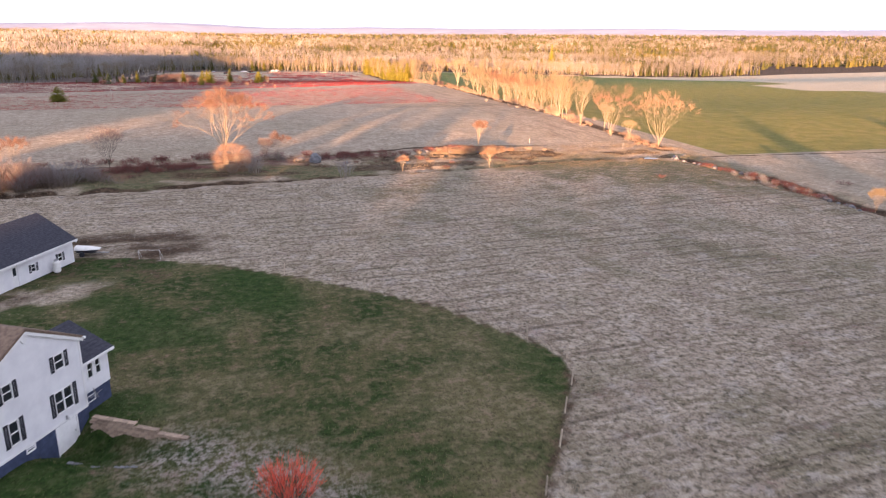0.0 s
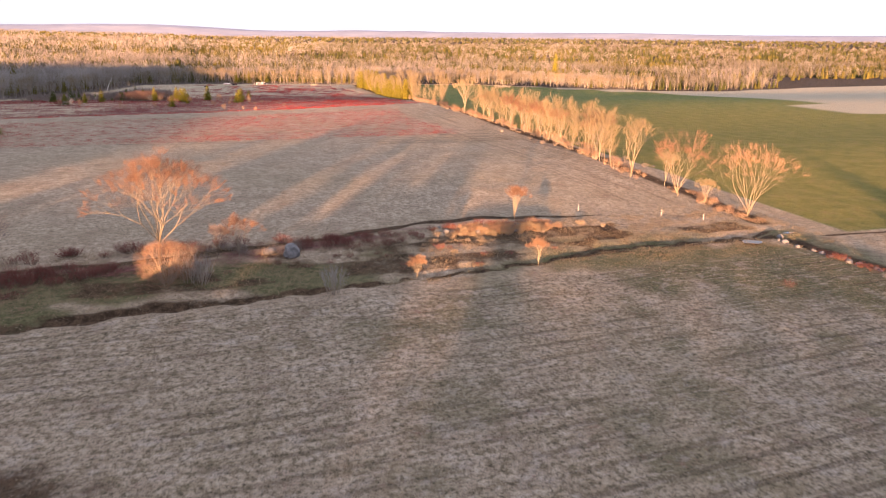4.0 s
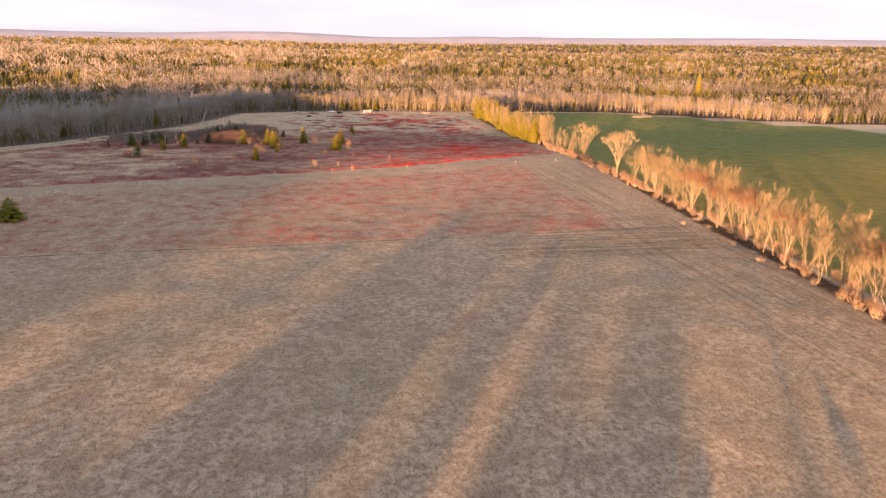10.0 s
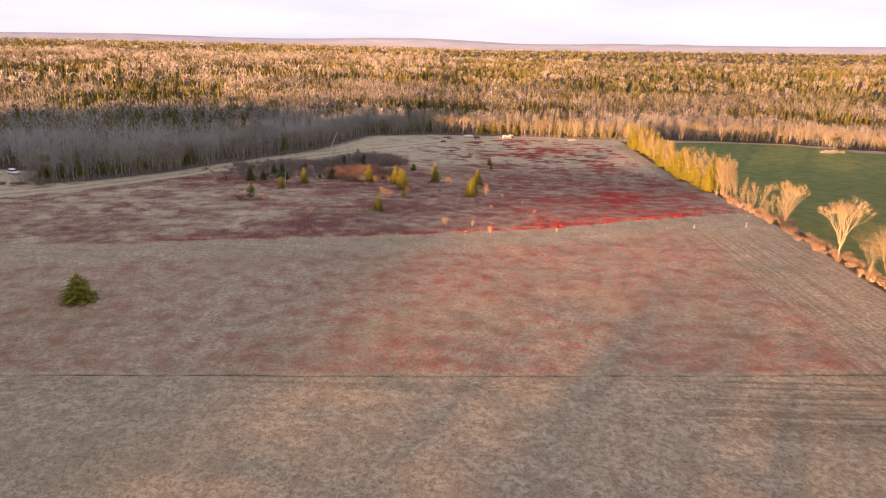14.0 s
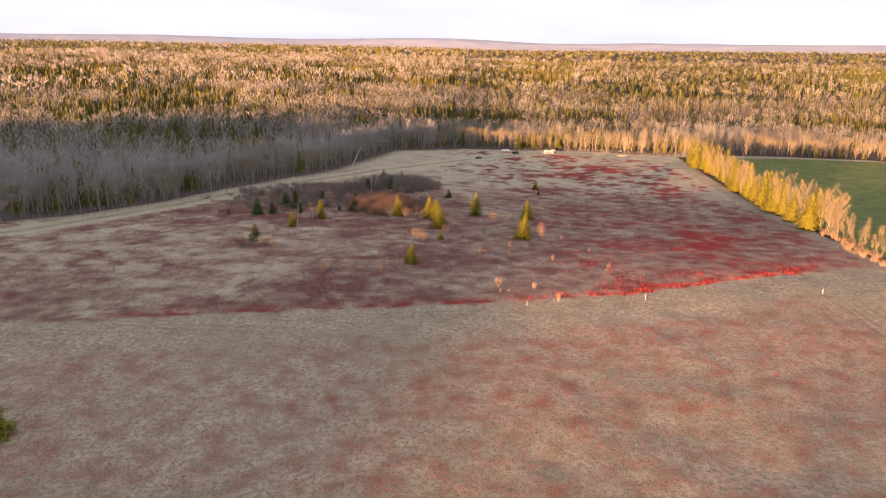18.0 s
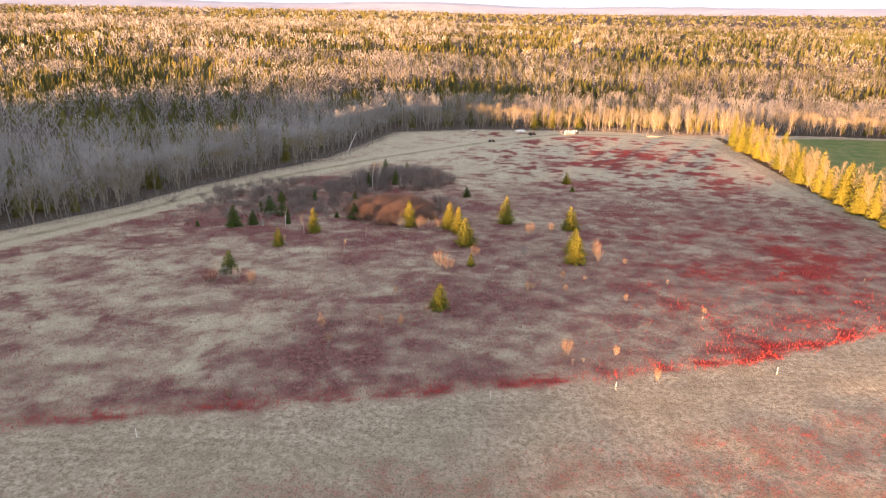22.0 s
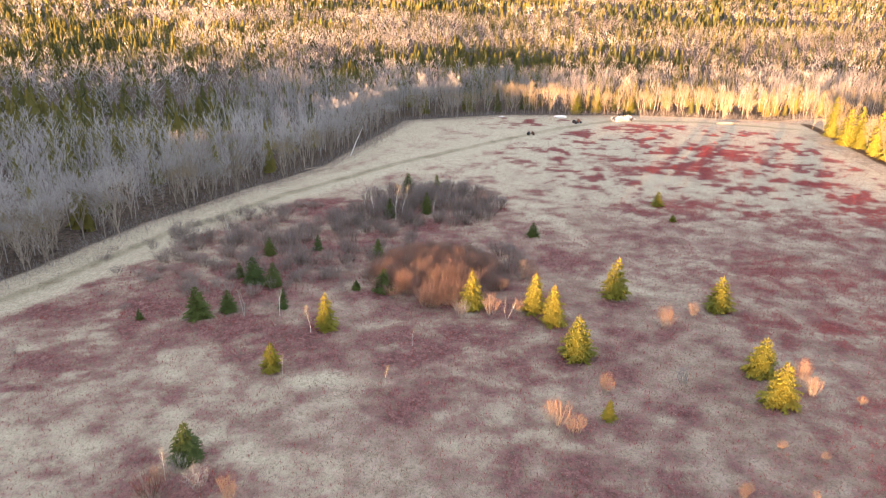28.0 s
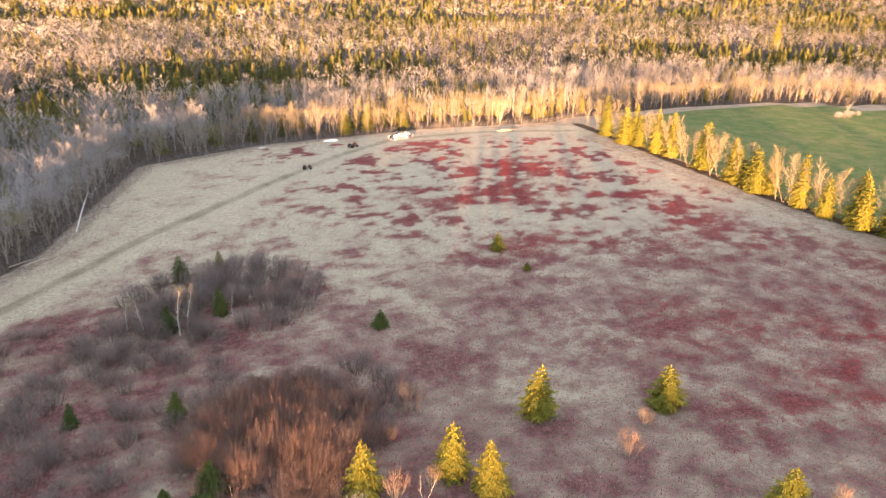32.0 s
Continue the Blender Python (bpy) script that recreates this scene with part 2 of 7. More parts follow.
# the open land: everything outside it, beyond y = 250, is forest
OPEN = [(-900, -400), (-900, 220), (-160, 285), (-165, 345), (-138, 364), (-112, 361), (-105, 342), (-97, 333), (-84, 344), (-72, 366), (-63, 392), (-50, 415), (-36, 433), (-27, 458), (-17, 487),
        (15, 497), (60, 499), (105, 493), (112, 497), (160, 497), (200, 492), (228, 474), (262, 452), (300, 432), (345, 428), (420, 446), (620, 450), (900, 300), (900, -400)]
CROP = [(97, 110), (97, 180), (102, 240), (105, 300), (107, 380), (112, 465), (128, 488), (160, 492), (198, 488), (224, 468), (256, 438), (292, 412), (278, 300), (262, 262), (300, 215), (420, 150), (420, 100)]

# patches of the heath: x, y, half width, half depth, strength
DARK_HEATH = ((-59, 354, 14, 9, 0.9), (-30, 348, 16, 8, 0.95), (-38, 366, 20, 12, 1.0), (-9, 345, 14, 9, 0.95), (-10, 291, 13, 8, 0.95), (-14, 298, 6, 4, 0.8), (-42, 294, 5, 4, 0.7), (-18, 281, 8, 4, 0.9), (-32, 318, 9, 5, 0.9), (8, 289, 10, 5, 0.75))
PALE_HEATH = ((-14, 319, 10, 6, 0.8), (-45, 324, 9, 6, 0.9), (-22, 298, 6, 6, 0.9), (-36, 287, 8, 5, 0.9), (-20, 285, 4, 2.5, 0.8), (-42, 310, 11, 5, 0.8), (14, 400, 6, 16, 0.8), (20, 362, 9, 6, 0.6), (-2, 328, 12, 3, 0.6))
CRIMSON = ((66, 453, 13, 9, 1.0), (52, 435, 22, 6, 0.9), (78, 424, 9, 5, 0.9), (80, 405, 13, 9, 0.95), (50, 407, 14, 6, 0.9), (40, 445, 12, 4, 0.7), (62, 330, 9, 8, 0.9), (44, 309, 6, 7, 0.8), (72, 345, 8, 10, 0.7))

HEATH_X = (-140, -60, -47, -28, -12, 7, 22, 44, 72, 95)
HEATH_Y = (274, 269.5, 271.5, 276, 279, 282.5, 286, 291.5, 304, 313)


def zones_at(x, y):
    """What grows where: weights 0 to 1."""
    x, y = np.asarray(x, float), np.asarray(y, float)
    open_d = inside(x, y, OPEN)
    worn = np.exp(-((x + 14) / 9) ** 2 - ((y - 62.5 - 0.25 * (x + 14)) / 3.8) ** 2) * smooth(0.30, 0.55, fbm(x, y, 0.35, 193, 3))
    lawn = smooth(-0.6, 0.6, inside(x, y, LAWN)) * (1 - 0.75 * worn)
    crop = smooth(-2.0, 2.0, inside(x, y, CROP))
    # low red shrubs: sparse in the strip, dense in the heath
    border = np.interp(x, HEATH_X, HEATH_Y)
    strip = smooth(0.3, 1.6, y - line_y(x)) * smooth(-9, -15, y - border) * smooth(82, 76, x + 3 * (fbm(x, y, 0.1, 3) - 0.5))
    heath = smooth(-1.0, 1.5, y - border + 2.2 * (fbm(x, y, 0.3, 151, 3) - 0.5)) * smooth(0, 5, open_d) * smooth(103, 96, x)
    trk = along(x, y, TRACK)
    heath = heath * smooth(3.5, 6.5, trk) * (0.2 + 0.8 * smooth(-60, -46, x - 0.62 * (y - 400)))
    p1 = fbm(x, y * 1.25, 0.085, 11, 4)
    p2 = fbm(x, y * 1.3, 0.22, 21, 4)
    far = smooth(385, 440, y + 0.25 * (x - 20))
    p3 = fbm(x, y * 1.2, 0.42, 165, 4)
    wx, wy = x + 9 * (fbm(x, y, 0.12, 171, 3) - 0.5), y + 9 * (fbm(x, y, 0.12, 177, 3) - 0.5)

    def patches(rows_):
        out = 0.0
        for cx, cy, rx, ry, a in rows_:
            out = np.maximum(out, a * np.exp(-(((wx - cx) / rx) ** 2 + ((wy - cy) / ry) ** 2) ** 1.3))
        return out
    mixed = 0.38 * p1 + 0.34 * p2 + 0.28 * p3
    bare = smooth(0.52, 0.64, 0.4 * fbm(x, y * 1.2, 0.10, 161, 4) + 0.6 * p2) * (0.25 + 0.75 * smooth(20, -25, x + 0.25 * (y - 300)))
    bare = np.maximum(bare, patches(PALE_HEATH) * smooth(0.36, 0.5, mixed))
    mauve = (0.52 + 0.40 * smooth(0.44, 0.66, mixed)) * (1 - 0.72 * bare)
    clumps = (0.35 + 0.65 * smooth(-5, 28, x)) * smooth(0.48, 0.62, 0.20 * p1 + 0.40 * p2 + 0.40 * p3)
    crimson = patches(CRIMSON) * smooth(0.36, 0.50, 0.5 * p2 + 0.5 * p3)
    clumps = np.maximum(clumps, crimson)
    red = heath * (mauve * (1 - far) + (0.06 + 0.94 * clumps) * far)
    dark = patches(DARK_HEATH) * smooth(0.22, 0.44, 0.6 * p2 + 0.4 * p3)
    dark = np.maximum(dark, 0.80 * np.exp(-((x + 31) / 23) ** 2 - ((y - 378) / 20) ** 2) * smooth(3, 7, trk))
    red = np.maximum(red, heath * dark)
    right = smooth(22, 55, x) * smooth(420, 330, y)
    red = np.maximum(red, heath * right * (0.36 + 0.50 * smooth(0.48, 0.64, 0.6 * p1 + 0.4 * p3)) * (1 - 0.7 * bare))
    # front edge and blaze: red shrubs with low sunlight painted in as brighter red
    edge = np.exp(-((y - border - 1.3) / 1.9) ** 2) * smooth(-55, -30, x) * smooth(88, 62, x) * (0.44 + 0.56 * smooth(0.42, 0.60, fbm(x, y, 0.32, 163, 3)))
    blaze = np.exp(-((x - 56) / 17) ** 2 - ((y - border - 3.0) / 4.5) ** 2) * smooth(0.38, 0.56, p2)
    edge = np.maximum(edge, 0.8 * blaze)
    red = np.maximum(red, heath * edge * 0.95)
    crim = np.clip(heath * (right * (0.10 + 0.65 * smooth(0.48, 0.64, 0.6 * p1 + 0.4 * p3)) + 0.9 * edge + 0.35 * far * clumps + 0.45 * crimson), 0, 1)
    s1 = fbm(x * 0.7, y * 1.5, 0.075, 31, 4)
    pathway = np.exp(-((y - 231 - 0.02 * x) / 2.2) ** 2)
    dens = strip * np.clip(0.34 + 0.45 * smooth(0.40, 0.64, s1) + 0.6 * np.exp(-((y - line_y(x) - 2.0) / 1.5) ** 2) * smooth(0.36, 0.55, fbm(x, y, 0.12, 173, 2))
                           + 0.3 * np.exp(-((x - 60) / 11) ** 2 - ((y - 259) / 5) ** 2) + 0.3 * np.exp(-((x - 75 + 0.4 * (y - 245)) / 4) ** 2) * smooth(266, 255, y) - 0.6 * pathway, 0, 1)
    red = np.maximum(red, strip * (0.17 + 0.15 * dens))
    behind = bank_y(x) - y
    brush = smooth(0.3, 1.0, behind) * smooth(7.5, 3.0, behind + 5 * (p2 - 0.5)) * smooth(40, 32, x) * smooth(0.30, 0.50, p2) * 0.85
    red = np.maximum(red, brush)
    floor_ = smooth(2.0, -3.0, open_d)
    ditch = np.exp(-((y - ditch_y(x)) / (0.2 + 0.9 * fbm(x, y, 0.35, 141, 3) + 1.3 * smooth(30, 5, x))) ** 2) * smooth(88, 84, x) * smooth(-95, -70, x) * (0.55 + 0.45 * smooth(0.35, 0.6, fbm(x, y, 0.5, 149, 2)))
    brook = np.exp(-((x - brook_x(y) - 2.0) / 1.8) ** 2) * smooth(112, 108, y) * smooth(20, 40, y)
    bank = np.exp(-((y - bank_y(x) + 0.3) / (0.35 + 1.1 * fbm(x, y, 0.3, 153, 3) * smooth(68, 55, x))) ** 2) * smooth(90, 84, x) * (0.85 + 0.15 * smooth(0.35, 0.6, fbm(x, y, 0.4, 155, 2)))
    row = np.exp(-((x - np.interp(y, [115, 160, 200, 280, 480], [88, 91, 96, 102, 110])) / 2.6) ** 2) * smooth(112, 118, y) * smooth(496, 486, y)
    dirt = np.clip(np.maximum.reduce([0.72 * smooth(12, -8, x) * smooth(69, 73, y) * smooth(88, 77, y) * (0.55 + 0.45 * smooth(0.34, 0.54, fbm(x * 0.4, y * 1.5, 0.2, 147, 3))) * (1 - lawn), 0.62 * np.exp(-((y - line_y(x)) / 0.40) ** 2) * smooth(95, 88, x) * (0.85 + 0.15 * smooth(0.3, 0.5, fbm(x, y, 0.05, 145, 2))), floor_, ditch, 0.7 * np.exp(-((y - 109.5 + 0.09 * (x - 90)) / 0.6) ** 2) * smooth(88, 93, x) * smooth(330, 300, x), brook, 0.95 * bank * (0.55 + 0.45 * smooth(70, 58, x)), 0.75 * row,
                   0.6 * np.exp(-(along(x, y, FENCE) / 0.8) ** 2), 0.44 * smooth(0.40, 0.60, fbm(x * 0.5, y * 1.3, 0.2, 41)) * smooth(4, -6, x) * smooth(50, 55, y) * smooth(84, 72, y), (0.57 + 0.05 * smooth(50, 60, x)) * smooth(108.5, 110.5, y) * smooth(126, 122, y) * smooth(92, 84, x) * smooth(0.42, 0.60, fbm(x, y * 1.6, 0.16, 143, 3))]), 0, 1)
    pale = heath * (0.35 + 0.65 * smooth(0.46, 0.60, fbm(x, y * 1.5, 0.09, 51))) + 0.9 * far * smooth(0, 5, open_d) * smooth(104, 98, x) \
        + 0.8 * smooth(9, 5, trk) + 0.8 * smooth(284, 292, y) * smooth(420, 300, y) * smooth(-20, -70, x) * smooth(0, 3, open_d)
    pale = np.clip(pale + smooth(252, 268, x) * smooth(230, 260, y) * smooth(-2, 2, open_d), 0, 1)
    grassy = np.clip(np.exp(-((trk - 0.2) / 1.3) ** 2) * 0.52 + 0.35 * pathway * strip + 1.0 * smooth(-1.5, 1.0, y - ditch_y(x)) * smooth(124, 116, y) * smooth(92, 80, x) * smooth(0.34, 0.60, fbm(x, y * 1.6, 0.10, 61)) * (0.6 + 0.4 * smooth(40, 15, x)) + 0.85 * smooth(76, 98, y) * smooth(1.5, -0.5, y - ditch_y(x)) * smooth(0.34, 0.60, fbm(x, y, 0.09, 65)) * (0.22 + 0.78 * smooth(20, 55, x)) * smooth(94, 86, x)
                     + 0.5 * smooth(0.46, 0.66, fbm(x, y, 0.16, 71)) * smooth(106, 96, y) * (1 - lawn) * smooth(-10, 30, x) * smooth(94, 86, x)
                     + 0.15 * smooth(86, 92, x) * smooth(118, 112, y), 0, 1)
    rows_ = smooth(70, 76, x) * smooth(93, 88, x - np.interp(y, [115, 200, 300], [0, 6, 14])) * smooth(126, 134, y) * smooth(300, 284, y)
    lane = smooth(200, 205, y) * smooth(1.0, -0.5, y - line_y(x)) * smooth(40, 60, x) * smooth(95, 88, x)
    lane = np.maximum(lane, 0.6 * smooth(-7, -2, y - line_y(x)) * smooth(1.0, 0, y - line_y(x)) * smooth(95, 88, x))
    lane = np.maximum(lane, 0.35 * smooth(-8, -6.5, y - border) * smooth(-1.5, -3, y - border) * smooth(90, 80, x))
    furrow = smooth(106, 102, y) * (1 - lawn) * smooth(86, 83, x)
    # lush grass, with house shade painted in green and crop sunlight in yellow
    lush_and_light = lawn * np.clip(1.3 * np.exp(-((x - 3.4 - 0.2 * (62 - y)) / 3.4) ** 2) * smooth(50, 58, y) * smooth(68, 63, y) + 0.7 * smooth(-4, -9, x) * smooth(48, 40, y) + 0.55 * smooth(17, 20, x) * smooth(30, 36, y) + 0.8 * smooth(-7, -10, inside(x, y, LAWN) * -1) * smooth(0.5, 0.68, fbm(x, y, 0.13, 121))
                          + smooth(66, 70, y) * smooth(0, -4, x), 0, 1) + crop * smooth(350, 240, y)
    stones = lawn * np.exp(-(along(x, y, [(-2.5, 35.4), (2, 32), (4.5, 28)]) / 2.3) ** 2)
    return dict(lawn=lawn, crop=crop, red=red, heath=heath, strip=strip, woods=floor_, dirt=dirt, pale=pale, grassy=grassy, rows=rows_, lane=lane, furrow=furrow, lush_and_light=lush_and_light, stones=stones, ditch=ditch, edge=edge, crim=crim, dens=dens, ruts=np.exp(-((trk - 0.9) / 0.35) ** 2))


# ---- the ground ----
def steps(lo, hi, fine, far):
    core = list(np.arange(lo, hi + 0.01, fine))
    up, d = [], fine
    v = hi
    while v < far:
        d *= 1.22
        v += d
        up.append(v)
    down, d, v = [], fine, lo
    while v > -far:
        d *= 1.22
        v -= d
        down.append(v)
    return np.array(down[::-1] + core + up)


def make_ground():
    xs, ys = steps(-112, 132, 1.1, 6500), steps(8, 500, 1.1, 6500)
    ys = np.unique(np.concatenate([ys, np.arange(100.2, 131, 0.42), np.arange(210.2, 221, 0.42)]).round(2))
    X, Y = np.meshgrid(xs, ys)
    x, y = X.ravel(), Y.ravel()
    z = ground_z(x, y)
    nx, ny = len(xs), len(ys)
    idx = np.arange(nx * ny).reshape(ny, nx)
    quads = np.stack([idx[:-1, :-1], idx[:-1, 1:], idx[1:, 1:], idx[1:, :-1]], -1).reshape(-1, 4)
    me = bpy.data.meshes.new("ground")
    me.vertices.add(len(x))
    me.vertices.foreach_set("co", np.stack([x, y, z], 1).astype(np.float32).ravel())
    me.loops.add(len(quads) * 4)
    me.loops.foreach_set("vertex_index", quads.astype(np.int32).ravel())
    me.polygons.add(len(quads))
    me.polygons.foreach_set("loop_start", np.arange(0, len(quads) * 4, 4, dtype=np.int32))
    me.polygons.foreach_set("use_smooth", np.ones(len(quads), bool))
    me.update()
    q = zones_at(x, y)
    for name, ch in (("zones", (q["lawn"], q["crop"], q["red"], q["woods"])), ("more", (q["dirt"], q["pale"], q["grassy"], q["lush_and_light"])), ("lines", (q["rows"], q["lane"], q["furrow"], q["stones"])), ("hues", (q["crim"], q["ruts"], q["strip"], q["edge"]))):
        at = me.attributes.new(name, "FLOAT_COLOR", "POINT")
        at.data.foreach_set("color", np.stack([np.broadcast_to(c, x.shape) for c in ch], 1).astype(np.float32).ravel())
    return me


def ground_material():
    m, nodes, links, b = material("ground_cover", 0.95)
    b.inputs["Specular IOR Level"].default_value = 0.05
    pos = nodes.new("ShaderNodeNewGeometry").outputs["Position"]

    def channels(name):
        a = nodes.new("ShaderNodeAttribute")
        a.attribute_name = name
        sp = nodes.new("ShaderNodeSeparateColor")
        links.new(a.outputs["Color"], sp.inputs[0])
        return (*sp.outputs, a.outputs["Alpha"])
    lawn, crop, red, woods = channels("zones")
    dirt, pale, grassy, lush_and_light = channels("more")
    rows_, lane, furrow, stones = channels("lines")
    crim, ruts, strip_, edge_ = channels("hues")
    N = lambda s, d=3.0, r=0.55, st=None: noise_tex(nodes, links, pos, s, d, r, st)
    fine, tuft, mid, big, grain = N(3.4, 4, 0.75), N(1.3, 3, 0.6), N(0.28, 4), N(0.035, 3), N(8.0, 3, 0.8)
    S = lambda v, a, b_, c=0.0, d=1.0: span(nodes, links, v, a, b_, c, d)
    M = lambda op, a, b_=None, cl=False: maths(nodes, links, op, a, b_, cl)
    X = lambda f, a, b_, bl="MIX": mix(nodes, links, f, a, b_, bl)
    # a mask whose border is broken up by tufts
    def broken(mask, amount=0.5):
        j = M("MULTIPLY", M("SUBTRACT", M("ADD", M("MULTIPLY", tuft, 0.5), M("MULTIPLY", mid, 0.5)), 0.5), amount * 2)
        return S(M("ADD", mask, j), 0.35, 0.65)
    straw = X(S(tuft, 0.36, 0.64), (0.35, 0.285, 0.215), (0.56, 0.475, 0.375))
    straw = X(S(mid, 0.4, 0.7, 0, 0.38), straw, (0.27, 0.215, 0.165))
    straw = X(S(big, 0.4, 0.65, 0, 0.32), straw, (0.33, 0.29, 0.20))
    palec = X(S(tuft, 0.3, 0.7), (0.46, 0.40, 0.295), (0.58, 0.51, 0.39))
    col = X(broken(pale, 0.35), straw, palec)
    gr = X(S(tuft, 0.3, 0.7), (0.09, 0.105, 0.048), (0.18, 0.17, 0.085))
    jg = M("SUBTRACT", M("ADD", M("ADD", M("MULTIPLY", fine, 0.5), M("MULTIPLY", tuft, 0.7)), M("MULTIPLY", mid, 0.8)), 1.0)
    col = X(S(M("ADD", grassy, M("MULTIPLY", jg, 0.9)), 0.1, 0.95, 0.0, 0.9), col, gr)
    fw = nodes.new("ShaderNodeTexWave")
    fw.bands_direction, fw.wave_profile = "Y", "SIN"
    for k, v in (("Scale", 0.125), ("Distortion", 3.0), ("Detail", 3.0), ("Detail Scale", 0.25)):
        fw.inputs[k].default_value = v
    mp = nodes.new("ShaderNodeMapping")
    mp.inputs["Rotation"].default_value = (0, 0, radians(-2))
    links.new(pos, mp.inputs["Vector"])
    links.new(mp.outputs[0], fw.inputs["Vector"])
    fl = M("MULTIPLY", M("MULTIPLY", furrow, S(fw.outputs["Fac"], 0.86, 0.99)), S(N(0.07, 3), 0.42, 0.6))
    stk = N(1.0, 4, 0.65, (0.30, 2.2, 1))
    col = X(M("MULTIPLY", furrow, S(stk, 0.52, 0.68, 0.0, 0.38)), col, (0.17, 0.135, 0.105))
    blot = N(0.42, 4, 0.65)
    col = X(M("MULTIPLY", furrow, S(blot, 0.52, 0.68, 0.0, 0.5)), col, X(S(fine, 0.35, 0.65), (0.10, 0.095, 0.045), (0.26, 0.215, 0.14)))
    col = X(M("MULTIPLY", furrow, S(blot, 0.34, 0.47, 0.45, 0.0)), col, (0.52, 0.47, 0.43))
    col = X(M("MULTIPLY", furrow, S(stk, 0.36, 0.46, 0.5, 0.0)), col, (0.58, 0.50, 0.43))
    col = X(M("MULTIPLY", fl, 0.5), col, (0.13, 0.10, 0.075))
    clod = N(1.9, 4, 0.65)
    col = X(M("MULTIPLY", furrow, S(clod, 0.38, 0.52, 0.74, 0.0)), col, X(S(fine, 0.35, 0.65), (0.105, 0.095, 0.062), (0.20, 0.165, 0.115)))
    col = X(M("MULTIPLY", furrow, S(clod, 0.56, 0.70, 0.0, 0.5)), col, (0.56, 0.50, 0.43))
    rw = N(1.0, 3, 0.5, (1.4, 0.03, 1))
    col = X(M("MULTIPLY", M("MULTIPLY", rows_, S(rw, 0.45, 0.62)), 0.34), col, (0.15, 0.11, 0.075))
    lw = N(1.0, 3, 0.5, (0.03, 1.1, 1))
    col = X(M("MULTIPLY", M("MULTIPLY", lane, S(lw, 0.45, 0.6)), 0.45), col, (0.13, 0.10, 0.07))
    lawnc = X(S(mid, 0.38, 0.62), (0.034, 0.062, 0.017), (0.105, 0.108, 0.046))
    lawnc = X(S(tuft, 0.42, 0.7, 0, 0.6), lawnc, (0.23, 0.18, 0.105))
    lawnc = X(S(N(0.09, 3), 0.44, 0.64, 0, 0.55), lawnc, X(S(tuft, 0.3, 0.7), (0.20, 0.165, 0.085), (0.31, 0.255, 0.16)))
    # dark green of lush grass and of the painted shade by the house
    lawnc = X(S(M("ADD", lush_and_light, M("MULTIPLY", M("SUBTRACT", mid, 0.5), 0.8)), 0.15, 0.85, 0.0, 0.85), lawnc, X(S(tuft, 0.3, 0.7), (0.022, 0.055, 0.012), (0.05, 0.09, 0.022)))
    lawnc = X(M("MULTIPLY", stones, S(M("ADD", M("MULTIPLY", fine, 0.6), M("MULTIPLY", tuft, 0.4)), 0.44, 0.6)), lawnc, (0.38, 0.34, 0.31))
    col = X(broken(lawn, 0.25), col, lawnc)
    cropw = N(1.0, 3, 0.5, (0.9, 0.04, 1))
    cropc = X(S(mid, 0.3, 0.75), (0.135, 0.185, 0.065), (0.245, 0.25, 0.10))
    cropc = X(M("MULTIPLY", S(cropw, 0.5, 0.75), 0.5), cropc, (0.24, 0.20, 0.10))
    # low sun on the near crop painted in as yellow-olive
    cropc = X(M("MULTIPLY", lush_and_light, 0.75), cropc, X(S(mid, 0.3, 0.75), (0.215, 0.195, 0.058), (0.30, 0.25, 0.08)))
    col = X(S(crop, 0.3, 0.7), col, cropc)
    redc = X(S(tuft, 0.3, 0.7), (0.125, 0.052, 0.056), (0.27, 0.14, 0.135))
    redc = X(crim, redc, X(S(tuft, 0.3, 0.7), (0.15, 0.022, 0.030), (0.30, 0.035, 0.040)))
    redc = X(M("MULTIPLY", strip_, 0.8), redc, X(S(fine, 0.4, 0.6), (0.24, 0.10, 0.07), (0.42, 0.12, 0.075)))
    redc = X(S(fine, 0.52, 0.72, 0, 0.5), redc, X(M("MAXIMUM", crim, strip_), (0.30, 0.23, 0.18), (0.34, 0.10, 0.07)))
    j3 = M("SUBTRACT", M("ADD", M("ADD", M("MULTIPLY", fine, 0.5), M("MULTIPLY", tuft, 0.7)), M("MULTIPLY", mid, 0.8)), 1.0)
    col = X(S(M("ADD", red, M("MULTIPLY", j3, 1.7)), 0.08, 0.92, 0.0, 0.96), col, redc)
    dirtc = X(S(tuft, 0.3, 0.7), (0.045, 0.032, 0.022), (0.13, 0.09, 0.06))
    col = X(M("MULTIPLY", S(M("ADD", ruts, M("MULTIPLY", M("SUBTRACT", tuft, 0.5), 0.8)), 0.3, 0.8), 0.22), col, (0.22, 0.18, 0.12))
    col = X(broken(dirt, 0.5), col, dirtc)
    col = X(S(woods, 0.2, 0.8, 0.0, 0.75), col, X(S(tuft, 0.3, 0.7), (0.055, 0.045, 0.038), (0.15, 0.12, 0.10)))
    # shade in the gaps between blades is painted as near-black specks
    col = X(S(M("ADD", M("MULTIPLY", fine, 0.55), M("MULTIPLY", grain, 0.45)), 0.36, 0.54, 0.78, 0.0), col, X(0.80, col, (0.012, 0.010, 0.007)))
    col = X(S(M("ADD", M("MULTIPLY", fine, 0.5), M("MULTIPLY", grain, 0.5)), 0.53, 0.68, 0.0, 0.5), col, X(1.0, col, (1.55, 1.5, 1.42), "MULTIPLY"))
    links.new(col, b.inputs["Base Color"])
    h = M("ADD", M("ADD", M("MULTIPLY", tuft, 0.32), M("MULTIPLY", fine, 0.42)), M("MULTIPLY", mid, 0.35))
